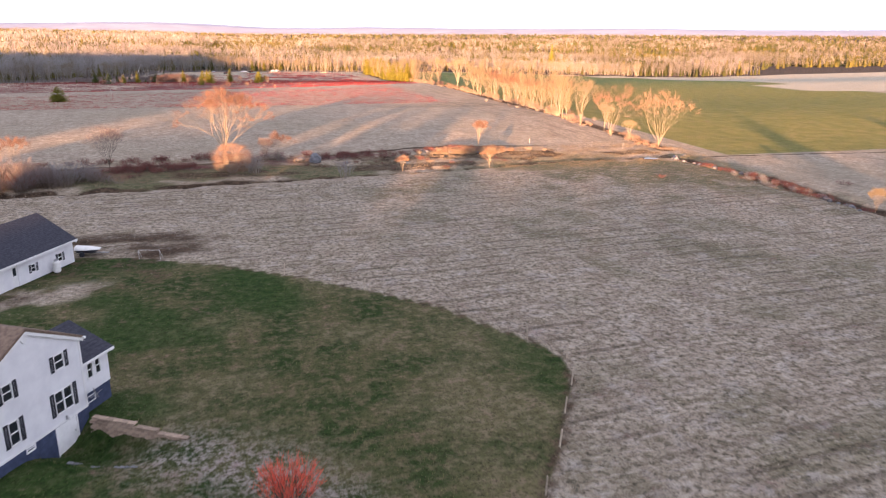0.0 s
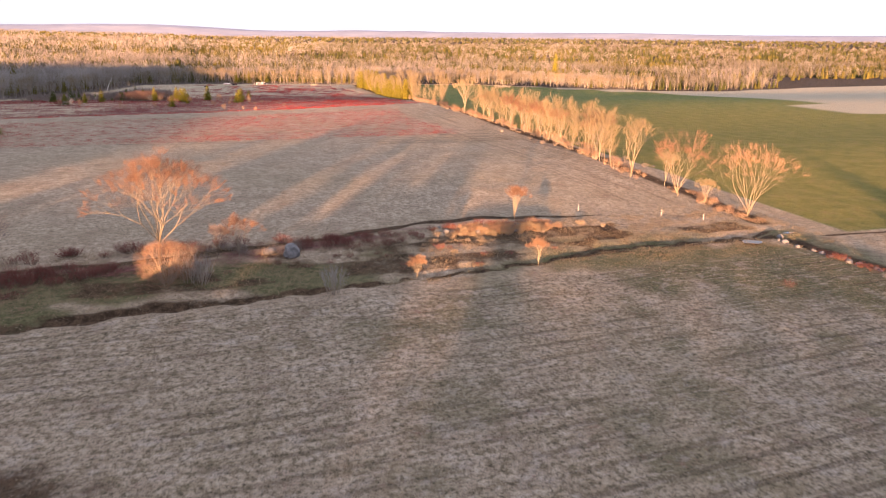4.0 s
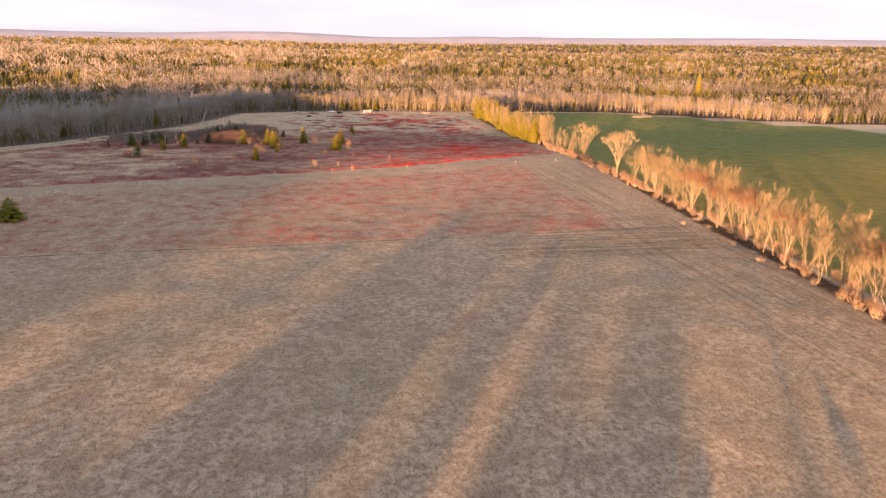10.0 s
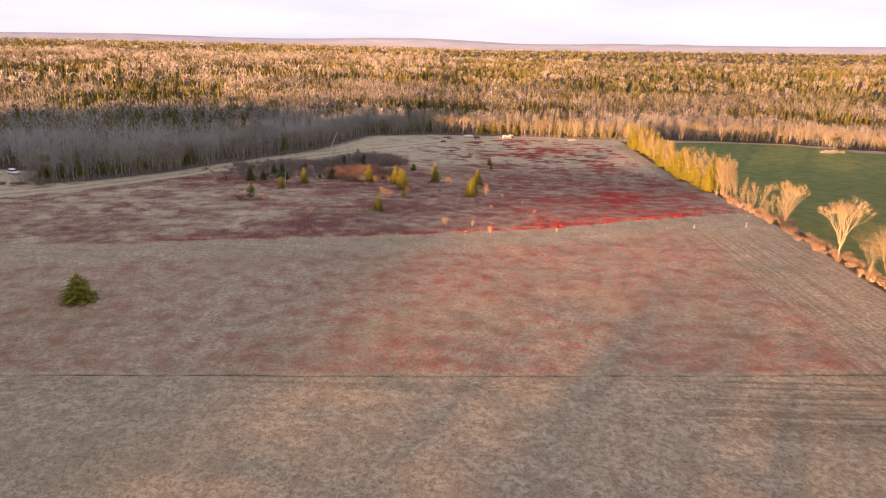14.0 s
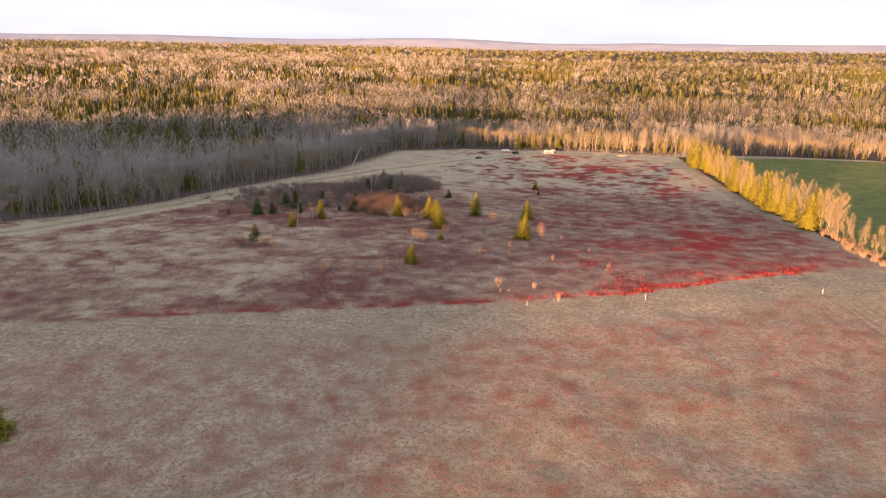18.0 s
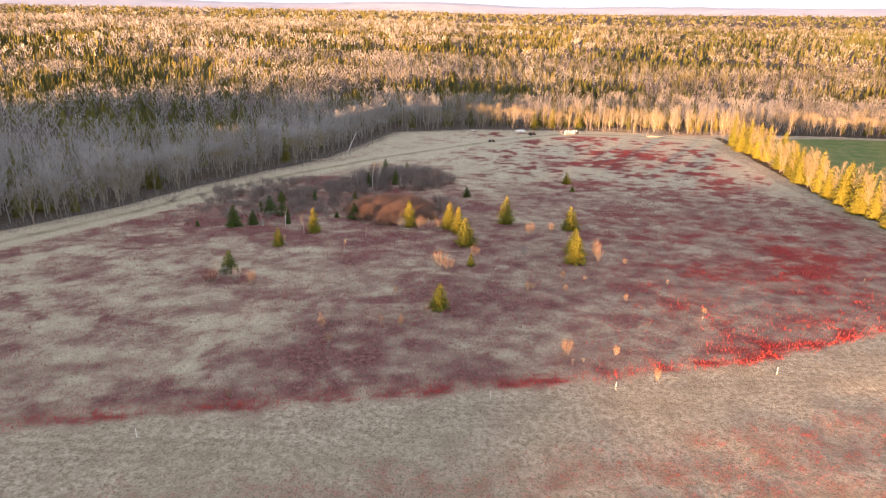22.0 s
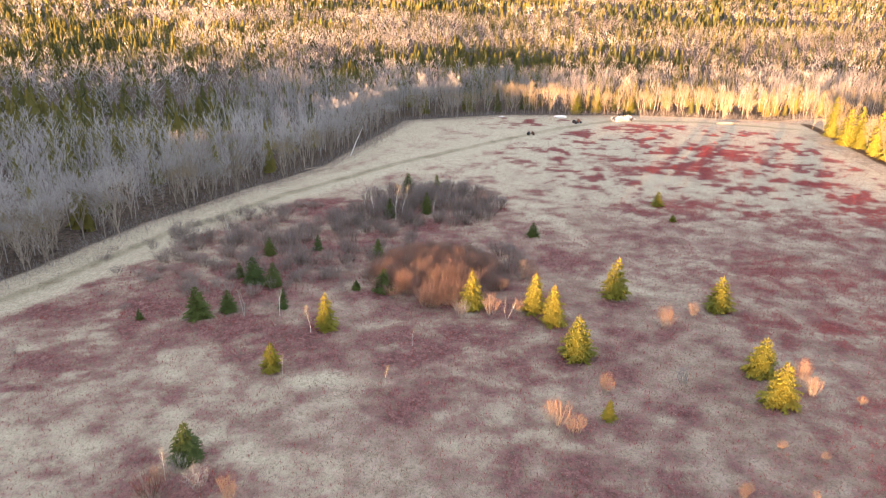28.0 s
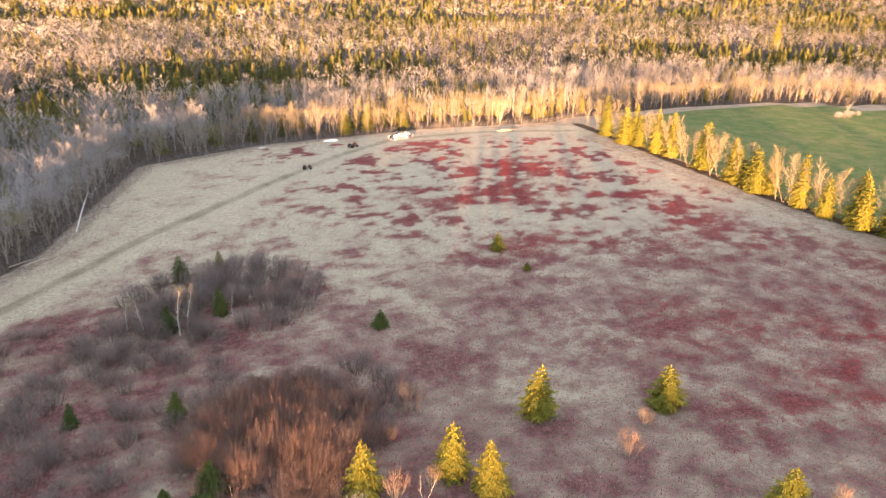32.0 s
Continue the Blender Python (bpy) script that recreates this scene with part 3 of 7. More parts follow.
    h = M("SUBTRACT", h, M("MULTIPLY", fl, 0.3))
    bump(nodes, links, b, h, 1.15, 1.0)
    return m


ground = tagged(new("ground", make_ground()), "wide flat farmland of straw stubble, lawn, red heath and crop", "ground", kind="structure")
ground.data.materials.append(ground_material())


# ---- mesh building ----
class Build:
    """Collects triangles and quads for one mesh."""

    def __init__(self):
        self.v, self.f = [], []

    def tube(self, pts, radii, sides=5):
        rings = []
        for k, p in enumerate(pts):
            a = pts[max(k - 1, 0)]
            b = pts[min(k + 1, len(pts) - 1)]
            d = (b - a).normalized()
            u = d.orthogonal().normalized()
            w = d.cross(u)
            base = len(self.v)
            if radii[k] < 1e-4:
                self.v.append(p.copy())
                rings.append([base] * sides)
                continue
            for s in range(sides):
                an = 2 * math.pi * s / sides
                self.v.append(p + (u * math.cos(an) + w * math.sin(an)) * radii[k])
            rings.append(list(range(base, base + sides)))
        for r, q in zip(rings, rings[1:]):
            for s in range(sides):
                a, b, c, d = r[s], r[(s + 1) % sides], q[(s + 1) % sides], q[s]
                self.f.append((a, b, c) if c == d else (a, b, c, d))

    def sliver(self, a, b, width, turn):
        d = b - a
        u = d.orthogonal().normalized()
        u = (u * math.cos(turn) + d.normalized().cross(u) * math.sin(turn)) * width / 2
        n = len(self.v)
        self.v += [a - u, a + u, b]
        self.f.append((n, n + 1, n + 2))

    def tri(self, a, b, c):
        n = len(self.v)
        self.v += [a, b, c]
        self.f.append((n, n + 1, n + 2))

    def quad(self, a, b, c, d):
        n = len(self.v)
        self.v += [Vector(a), Vector(b), Vector(c), Vector(d)]
        self.f.append((n, n + 1, n + 2, n + 3))

    def mesh(self, name, mat):
        me = bpy.data.meshes.new(name)
        me.from_pydata([tuple(p) for p in self.v], [], self.f)
        me.materials.append(mat)
        return me


def part(name, me, parent, label="", m=None):
    ob = new(name, me)
    ob.parent = parent
    if m is not None:
        ob.matrix_basis = m
    if label:
        ob["label"] = label
    return ob


def thing(name, label, category, m=None, group="", kind=""):
    ob = tagged(new(name), label, category, group, kind)
    if m is not None:
        ob.matrix_basis = m
    return ob


def at(x, y, turn=0.0, size=1.0, sink=0.05, high=None):
    """A pose on the ground."""
    return pose(x, y, float(ground_z(x, y)) - sink, 0, 0, turn) @ Matrix.Diagonal((size, size, size if high is None else high, 1))


def bare_tree(rng, h, spread, forks=1, clear=0.3, limbs=14, twigs=700, rise=0.9, twig=0.06, trunk=0.018):
    """Trunk and limbs, and a crown of fine twigs. forks: stems from the foot; rise: how steeply limbs go up."""
    wood, crown = Build(), Build()
    ends = []
    for k in range(forks):
        an = 2 * math.pi * k / max(forks, 1) + rng.uniform(-0.4, 0.4)
        lean = 0 if forks == 1 else rng.uniform(0.18, 0.38)
        hh = h * rng.uniform(0.86, 1.0)
        pts = [Vector((0.12 * (forks > 1) * math.cos(an), 0.12 * (forks > 1) * math.sin(an), 0))]
        d = Vector((math.cos(an) * lean, math.sin(an) * lean, 1)).normalized()
        n = 7
        for j in range(n):
            d = (d + Vector((rng.gauss(0, 0.07), rng.gauss(0, 0.07), 0.03))).normalized()
            pts.append(pts[-1] + d * hh / n)
        r0 = h * trunk / (1 if forks == 1 else 1.35)
        wood.tube(pts, [r0 * (1 - 0.93 * (j / n) ** 0.8) + 0.008 for j in range(n + 1)], 6)
        m = max(3, limbs // forks)
        for q in range(m):
            u = clear + (1 - clear) * ((q + rng.random()) / m) ** 0.9
            u = min(u, 0.97)
            i = min(int(u * n), n - 1)
            p = pts[i].lerp(pts[i + 1], u * n - i)
            a2 = rng.uniform(0, 2 * math.pi) if forks == 1 else an + rng.uniform(-1.9, 1.9)
            out = spread * (0.35 + 0.65 * math.sin(math.pi * min(1, (u - clear) / (1 - clear) * 0.75 + 0.25))) * rng.uniform(0.7, 1.1)
            ln = out * math.hypot(1, rise)
            d2 = Vector((math.cos(a2), math.sin(a2), rise * rng.uniform(0.7, 1.2))).normalized()
            lp = [p]
            for j in range(4):
                d2 = (d2 + Vector((rng.gauss(0, 0.13), rng.gauss(0, 0.13), 0.10))).normalized()
                lp.append(lp[-1] + d2 * ln / 4)
            thin = [lp[0], lp[1], lp[4]] if h < 13 else lp
            r1 = r0 * (1 - u) * 0.42 + 0.014
            wood.tube(thin, [r1 * (1 - 0.9 * j / (len(thin) - 1)) for j in range(len(thin))], 3)
            for j in (1, 2, 3):
                for s in range(2):
                    d3 = (d2 + Vector((rng.gauss(0, 0.6), rng.gauss(0, 0.6), rng.uniform(0, 0.5)))).normalized()
                    e = lp[j] + d3 * ln * rng.uniform(0.25, 0.42)
                    crown.sliver(lp[j], e, 0.05, rng.uniform(0, 3))
                    ends.append((lp[j], e))
            ends.append((lp[2], lp[4]))
            ends.append((lp[3], lp[4]))
        ends.append((pts[-2], pts[-1]))
        ends.append((pts[-3], pts[-1]))
    for k in range(twigs):
        a, b = ends[rng.randrange(len(ends))]
        p = a.lerp(b, rng.uniform(0.2, 1.05))
        d = ((b - a).normalized() * 0.8 + Vector((rng.gauss(0, 0.5), rng.gauss(0, 0.5), rng.uniform(-0.1, 0.7)))).normalized()
        crown.sliver(p, p + d * h * rng.uniform(0.04, 0.11), twig * rng.uniform(0.5, 1.1), rng.uniform(0, 3))
    return wood, crown


def forked_tree(rng, h, spread, fork=0.22, limbs=6, depth=4, steep=0.9, twigs=9, twig=0.03, girth=0.014, sides=4, kids=2.35, shell=1.0):
    """A trunk that divides again and again: limbs arch out and up, and every last branch ends in a spray of twigs."""
    wood, crown = Build(), Build()
    r0 = h * girth
    trunk = [Vector((0, 0, 0)), Vector((rng.gauss(0, 0.04), rng.gauss(0, 0.04), h * fork * 0.5)), Vector((rng.gauss(0, 0.08), rng.gauss(0, 0.08), h * fork))]
    wood.tube(trunk, [r0 * 1.25, r0, r0 * 0.95], 7)
    reach = math.hypot(spread, h * (1 - fork))
    total = sum(0.78 ** k for k in range(depth + 1))

    def go(p, d, ln, r, k):
        n = 3 if k > 1 else 2
        pts = [p]
        for j in range(n):
            d = (d + Vector((rng.gauss(0, 0.10), rng.gauss(0, 0.10), 0.07 * steep))).normalized()
            pts.append(pts[-1] + d * ln / n)
        if k == 0 and r < 0.012:
            crown.sliver(pts[0], pts[-1], max(twig, r * 2.2), rng.uniform(0, 3))
        else:
            wood.tube(pts, [r * (1 - 0.35 * j / n) for j in range(n + 1)], sides if k > 1 else 3)
        if k == 0:
            for j in range(twigs):
                q = pts[0].lerp(pts[-1], rng.uniform(0.25, 1.0))
                e = (d * 0.7 + Vector((rng.gauss(0, 0.55), rng.gauss(0, 0.55), rng.uniform(-0.15, 0.6)))).normalized()
                crown.sliver(q, q + e * h * rng.uniform(0.03, 0.075) * shell, twig * rng.uniform(0.6, 1.2), rng.uniform(0, 3))
            return
        m = int(kids) + (rng.random() < kids % 1)
        a0 = rng.uniform(0, 6.28)
        u = d.orthogonal().normalized()
        w = d.cross(u)
        for j in range(m):
            a = a0 + 6.28 * j / m + rng.uniform(-0.4, 0.4)
            t = rng.uniform(0.22, 0.52)
            e = (d + (u * math.cos(a) + w * math.sin(a)) * t).normalized()
            go(pts[-1] if j else pts[-2].lerp(pts[-1], 0.8), e, ln * rng.uniform(0.66, 0.88), r * 0.60, k - 1)
    for i in range(limbs):
        a = 6.28 * i / limbs + rng.uniform(-0.35, 0.35)
        o = rng.uniform(0.25, 1.0) * spread / (h * (1 - fork)) * 1.25
        d = Vector((math.cos(a) * o, math.sin(a) * o, 1)).normalized()
        go(trunk[-1] - Vector((0, 0, rng.uniform(0, 0.06) * h)), d, reach / total * rng.uniform(0.85, 1.05), r0 * 0.55, depth)
    return wood, crown


def shrub(rng, h, w, stems=60, twigs=240, twig=0.035):
    """Upright stems fanning out from the foot."""
    wood, crown = Build(), Build()
    for k in range(stems):
        an, rr = rng.uniform(0, 2 * math.pi), math.sqrt(rng.random())
        foot = Vector((math.cos(an) * rr * w * 0.22, math.sin(an) * rr * w * 0.22, 0))
        hh = h * rng.uniform(0.65, 1.0) * (1 - 0.25 * rr * rr)
        top = Vector((math.cos(an) * rr * w * 0.5, math.sin(an) * rr * w * 0.5, hh))
        midp = foot.lerp(top, 0.5) + Vector((rng.gauss(0, 0.05 * w), rng.gauss(0, 0.05 * w), 0.06 * h))
        if k < stems // 3:
            wood.tube([foot, midp, top], [0.028, 0.02, 0.006], 3)
        for j in range(twigs // stems):
            u = rng.uniform(0.25, 1)
            p = (foot.lerp(midp, u * 2) if u < 0.5 else midp.lerp(top, u * 2 - 1))
            d = ((top - foot).normalized() + Vector((rng.gauss(0, 0.35), rng.gauss(0, 0.35), rng.uniform(0, 0.4)))).normalized()
            crown.sliver(p, p + d * h * rng.uniform(0.12, 0.3), twig * rng.uniform(0.7, 1.3), rng.uniform(0, 3))
    return wood, crown


def bush(rng, h, w, stems=70, twigs=2600, twig=0.022):
    """A round bush: stems arching from the foot and twigs all through the dome."""
    wood, crown = Build(), Build()
    for k in range(stems):
        a, u = rng.uniform(0, 6.28), rng.uniform(0.05, 1.0)
        r = w / 2 * math.sqrt(1 - (u * 0.96) ** 2) * rng.uniform(0.55, 1.0)
        top = Vector((math.cos(a) * r, math.sin(a) * r, h * max(u, 0.25)))
        foot = Vector((math.cos(a) * w * 0.06, math.sin(a) * w * 0.06, 0))
        wood.tube([foot, foot.lerp(top, 0.5) + Vector((0, 0, 0.12 * h)), top], [0.03, 0.02, 0.006], 3)
    for k in range(twigs):
        a, u = rng.uniform(0, 6.28), rng.random()
        r = w / 2 * math.sqrt(max(0.0, 1 - (2 * u - 0.9) ** 2 * 0.8)) * rng.random() ** 0.4 * (1 + 0.12 * math.sin(3 * a + 1) + 0.1 * math.sin(7 * a))
        p = Vector((math.cos(a) * r, math.sin(a) * r, h * (0.05 + 0.85 * u)))
        d = Vector((math.cos(a) * 0.6 + rng.gauss(0, 0.4), math.sin(a) * 0.6 + rng.gauss(0, 0.4), rng.uniform(0.2, 1.1))).normalized()
        crown.sliver(p, p + d * h * rng.uniform(0.08, 0.18), twig * rng.uniform(0.7, 1.3), rng.uniform(0, 3))
    return wood, crown


def spruce(rng, h, w, tiers=16, clear=0.02):
    """Whorls of flat drooping boughs with upturned tips on a straight trunk; every bough carries branchlets on both sides."""
    wood, crown = Build(), Build()
    wood.tube([Vector((0, 0, 0)), Vector((0, 0, h * 0.5)), Vector((0, 0, h))], [h * 0.016, h * 0.010, 0.004], 6)
    lop = rng.uniform(0, 6.28)
    for k in range(tiers):
        u = clear + (0.97 - clear) * ((k + 0.25 * rng.random()) / tiers)
        r = w / 2 * 1.2 * (1 - u ** 1.9) ** 0.95 * (0.76 + 0.24 * min(1, (u - clear) * 5)) + 0.03
        n = max(6, int(7 + 9 * (1 - u)))
        a0 = rng.uniform(0, 6)
        for s in range(n):
            an = a0 + 2 * math.pi * (s + rng.uniform(-0.32, 0.32)) / n
            rr = r * rng.uniform(0.58, 1.16) * (1 + 0.09 * math.cos(an - lop))
            o = Vector((math.cos(an), math.sin(an), 0))
            side = Vector((-o.y, o.x, 0))
            z = u * h + rng.uniform(-0.016, 0.016) * h
            root = Vector((0, 0, z + rr * 0.10))
            elbow = o * rr * 0.6 + Vector((0, 0, z - rr * 0.28 * (1 - 0.5 * u)))
            tip = o * rr + Vector((0, 0, z - rr * 0.36 * (1 - 0.5 * u)))
            half = max(0.045, rr * 0.165)
            crown.tri(root, elbow + side * half * 0.8, elbow - side * half * 0.8)
            crown.tri(elbow + side * half * 0.8, elbow - side * half * 0.8, tip)
            for f, g in ((0.45, 1.0), (0.7, 0.95), (0.9, 0.6)):
                p = root.lerp(elbow, f / 0.6) if f < 0.6 else elbow.lerp(tip, (f - 0.6) / 0.4)
                back = p - o * rr * 0.16
                for sd in (-1, 1):
                    e = p + side * sd * half * g * rng.uniform(1.2, 2.0) + o * rr * 0.12 - Vector((0, 0, rr * rng.uniform(0.02, 0.13)))
                    crown.tri(back + Vector((0, 0, rr * 0.10)), p + Vector((0, 0, 0.03)), e)
            for q in range(6):
                f = rng.uniform(0.45, 1.05)
                p = (root.lerp(elbow, f / 0.6) if f < 0.6 else elbow.lerp(tip, (f - 0.6) / 0.4)) + side * half * rng.uniform(-1.4, 1.4) * (1.25 - f)
                t = (side + o * rng.uniform(-0.7, 0.7)) * rng.uniform(0.05, 0.11)
                crown.tri(p - t - Vector((0, 0, 0.03)), p + t - Vector((0, 0, 0.03)), p + o * 0.07 + Vector((0, 0, rng.uniform(0.10, 0.24))))
    for k in range(4):
        an = rng.uniform(0, 6)
        p = Vector((0, 0, h * 0.92))
        crown.sliver(p, Vector((math.cos(an) * 0.05, math.sin(an) * 0.05, h * 1.03)), 0.09, an)
    return wood, crown


def tree_thing(name, label, category, made, woodmat, crownmat, group=""):
    t = thing(name, label, category, group=group)
    stems = "shrub" in name or "brush" in name
    w = part("woody_base" if stems else "trunk", made[0].mesh("woody_base" if stems else "trunk", woodmat), t)
    if stems:
        w["kind"] = "stuff"
    part("crown", made[1].mesh("crown", crownmat), t)
    return t


class Kind:
    """Several grown forms of one kind of tree; set() plants the next, the first of each form being the form itself."""

    def __init__(self, forms):
        self.forms, self.used, self.n = forms, [False] * len(forms), 0

    def set(self, x, y, turn, size=1.0, high=None, form=None, label=""):
        k = self.n % len(self.forms) if form is None else form
        self.n += 1
        m = at(x, y, turn, size, high=high)
        if self.used[k]:
            f = self.forms[k].scale
            ob = copy_thing(self.forms[k], m @ Matrix.Diagonal((1 / f.x, 1 / f.y, 1 / f.z, 1)))
        else:
            ob = self.forms[k]
            ob.matrix_basis = m
            self.used[k] = True
        if label:
            ob["label"] = label
        return ob


# ---- far woods, joined ----
def hardwood_form(rng, twigs, width, length, stem):
    """A unit-high bare tree as triangles: first the stem and its limbs, then the twigs at the ends of the limbs."""
    tris, ends = [], []
    reach = rng.uniform(0.18, 0.31)
    lean = rng.normal(0, 0.03, 2)
    spine = lambda z: np.array([lean[0] * z, lean[1] * z, z])
    for k in range(3 if stem else 0):
        a, b = 2 * np.pi * k / 3, 2 * np.pi * (k + 1) / 3
        p, q = [np.array([np.cos(w) * 0.009, np.sin(w) * 0.009, 0]) for w in (a, b)]
        tris.append([p, q, spine(0.93)])
    for k in range(16):
        a = 2.4 * k + rng.normal(0, 0.4)
        z = 0.16 + 0.66 * (k / 16) + rng.uniform(-0.03, 0.03)
        out = reach * (0.55 + 0.45 * np.sin(np.pi * min(1.0, z * 0.9 + 0.15))) * rng.uniform(0.7, 1.1)
        e = spine(z) + np.array([np.cos(a) * out, np.sin(a) * out, min(0.99 - z, out * rng.uniform(1.0, 1.7))])
        ends.append((spine(z), e))
        if stem:
            w = np.array([np.cos(a + 1.5), np.sin(a + 1.5), 0]) * 0.0045
            tris.append([spine(z) - w, spine(z) + w, e])
    ends.append((spine(0.7), spine(1.0)))
    n0 = len(tris)
    for k in range(twigs):
        p, e = ends[rng.integers(len(ends))]
        q = p + (e - p) * rng.uniform(0.25, 1.0)
        d = (e - p) / np.linalg.norm(e - p) * 0.7 + np.array([rng.normal(0, 0.36), rng.normal(0, 0.36), rng.uniform(0.1, 0.8)])
        tip = q + d / np.linalg.norm(d) * length * rng.uniform(0.5, 1.1)
        tip[2] = min(tip[2], 1.03)
        c = rng.uniform(0, 6.28)
        w = np.array([np.cos(c), np.sin(c), 0]) * width * rng.uniform(0.3, 0.65)
        tris.append([q - w, q + w, tip])
    return np.array(tris), n0


def conifer_form(rng, tiers, sides):
    tris = []
    for k in range(tiers):
        u = k / tiers
        z, r = 0.06 + 0.9 * u, 0.205 * (1 - u) ** 0.8 + 0.012
        top = min(1.02, z + 1.5 / tiers * 0.9)
        a0 = rng.random() * 6
        for s in range(sides):
            a, b = a0 + 2 * np.pi * s / sides, a0 + 2 * np.pi * (s + 1.15) / sides
            ra, rb = r * rng.uniform(0.7, 1.2), r * rng.uniform(0.7, 1.2)
            tris.append([[0, 0, top], [np.cos(a) * ra, np.sin(a) * ra, z - r * 0.3], [np.cos(b) * rb, np.sin(b) * rb, z - r * 0.1]])
    return np.array(tris), 0


def woods_mesh(name, forms, places, mats):
    """One mesh of many trees. places: rows of x, y, height, girth, tint."""
    rng = np.random.default_rng(len(places))
    pick = rng.integers(0, len(forms), len(places))
    vs, tints, slots = [], [], []
    for k, (tris, n0) in enumerate(forms):
        P = places[pick == k]
        if not len(P):
            continue
        a = rng.random(len(P)) * 2 * np.pi
        c, s = np.cos(a)[:, None, None], np.sin(a)[:, None, None]
        T = tris[None]
        g = (P[:, 2] * P[:, 3])[:, None, None]
        x = (T[..., 0] * c - T[..., 1] * s) * g + P[:, 0, None, None]
        y = (T[..., 0] * s + T[..., 1] * c) * g + P[:, 1, None, None]
        zz = T[..., 2] * P[:, 2, None, None] + ground_z(P[:, 0], P[:, 1])[:, None, None] - 0.1
        vs.append(np.stack([x, y, zz], -1).reshape(-1, 3))
        tints.append(np.repeat(P[:, 4], tris.shape[0] * 3))
        slots.append(np.tile((np.arange(tris.shape[0]) < n0).astype(np.int32), len(P)))
    v, t, sl = np.concatenate(vs), np.concatenate(tints), np.concatenate(slots)
    n = len(v) // 3
    me = bpy.data.meshes.new(name)
    me.vertices.add(len(v))
    me.vertices.foreach_set("co", v.astype(np.float32).ravel())
    me.loops.add(len(v))
    me.loops.foreach_set("vertex_index", np.arange(len(v), dtype=np.int32))
    me.polygons.add(n)
    me.polygons.foreach_set("loop_start", np.arange(0, len(v), 3, dtype=np.int32))
    for q in mats:
        me.materials.append(q)
    if len(mats) > 1:
        me.polygons.foreach_set("material_index", sl)
    me.update()
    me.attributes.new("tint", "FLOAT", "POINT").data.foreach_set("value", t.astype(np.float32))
    return me


def scatter(rng, x0, x1, y0, y1, spacing, keep):
    nx, ny = int((x1 - x0) / spacing), int((y1 - y0) / spacing)
    X, Y = np.meshgrid(x0 + (np.arange(nx) + 0.5) * spacing, y0 + (np.arange(ny) + 0.5) * spacing)
    x, y = X.ravel() + rng.uniform(-0.48, 0.48, X.size) * spacing, Y.ravel() + rng.uniform(-0.48, 0.48, X.size) * spacing
    k = keep(x, y)
    return x[k], y[k]


def in_view(x, y, margin=0.0):
    """The wedge of land that the flight looks over."""
    left = x + 0.75 * (y - 130) > -95 - margin
    right = x - 1.55 * (y - 20) < 95 + margin
    return left & right


wr = np.random.default_rng(7)
H_MID = [hardwood_form(wr, 125, 0.0085, 0.13, True) for _ in range(7)]
H_FAR = [hardwood_form(wr, 66, 0.0135, 0.13, False) for _ in range(6)]
H_DIM = [hardwood_form(wr, 24, 0.05, 0.22, False) for _ in range(4)]
C_MID = [conifer_form(wr, 9, 8) for _ in range(4)]
C_FAR = [conifer_form(wr, 5, 6) for _ in range(3)]
C_DIM = [conifer_form(wr, 2, 4) for _ in range(3)]


def conifer_share(x, y):
    patch = smooth(0.46, 0.58, fbm(x, y * 1.8, 0.012, 81, 3)) * 0.70 + 0.25 * smooth(0.5, 0.62, fbm(x, y, 0.045, 83, 2)) + 0.09 + 0.20 * smooth(520, 900, y)
    return patch * (0.35 + 0.65 * smooth(5, 45, -inside(x, y, OPEN)))


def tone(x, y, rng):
    pale = 0.30 * smooth(60, -30, x - 0.25 * (y - 450))      # twigs painted lighter in the shaded west, darker in the sunlit east
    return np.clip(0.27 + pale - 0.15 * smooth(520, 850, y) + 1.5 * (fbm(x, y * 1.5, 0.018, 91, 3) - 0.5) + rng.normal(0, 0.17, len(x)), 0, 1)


def plant(name, x, y, rng, hard, cone, lo, hi, girth, label):
    c = rng.random(len(x)) < conifer_share(x, y)
    h = rng.uniform(lo, hi, len(x)) * (0.82 + 0.4 * fbm(x, y, 0.015, 95, 2)) * (1 - 0.24 * smooth(-30, 30, x))
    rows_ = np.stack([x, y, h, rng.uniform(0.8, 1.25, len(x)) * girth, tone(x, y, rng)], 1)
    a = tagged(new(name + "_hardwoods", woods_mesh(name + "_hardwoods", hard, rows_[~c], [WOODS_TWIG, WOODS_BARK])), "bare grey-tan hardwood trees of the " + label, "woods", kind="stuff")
    rows_[:, 2] *= 0.76
    b = tagged(new(name + "_conifers", woods_mesh(name + "_conifers", cone, rows_[c], [WOODS_NEEDLE])), "dark green spruces and firs of the " + label, "woods", kind="stuff")
    return a, b


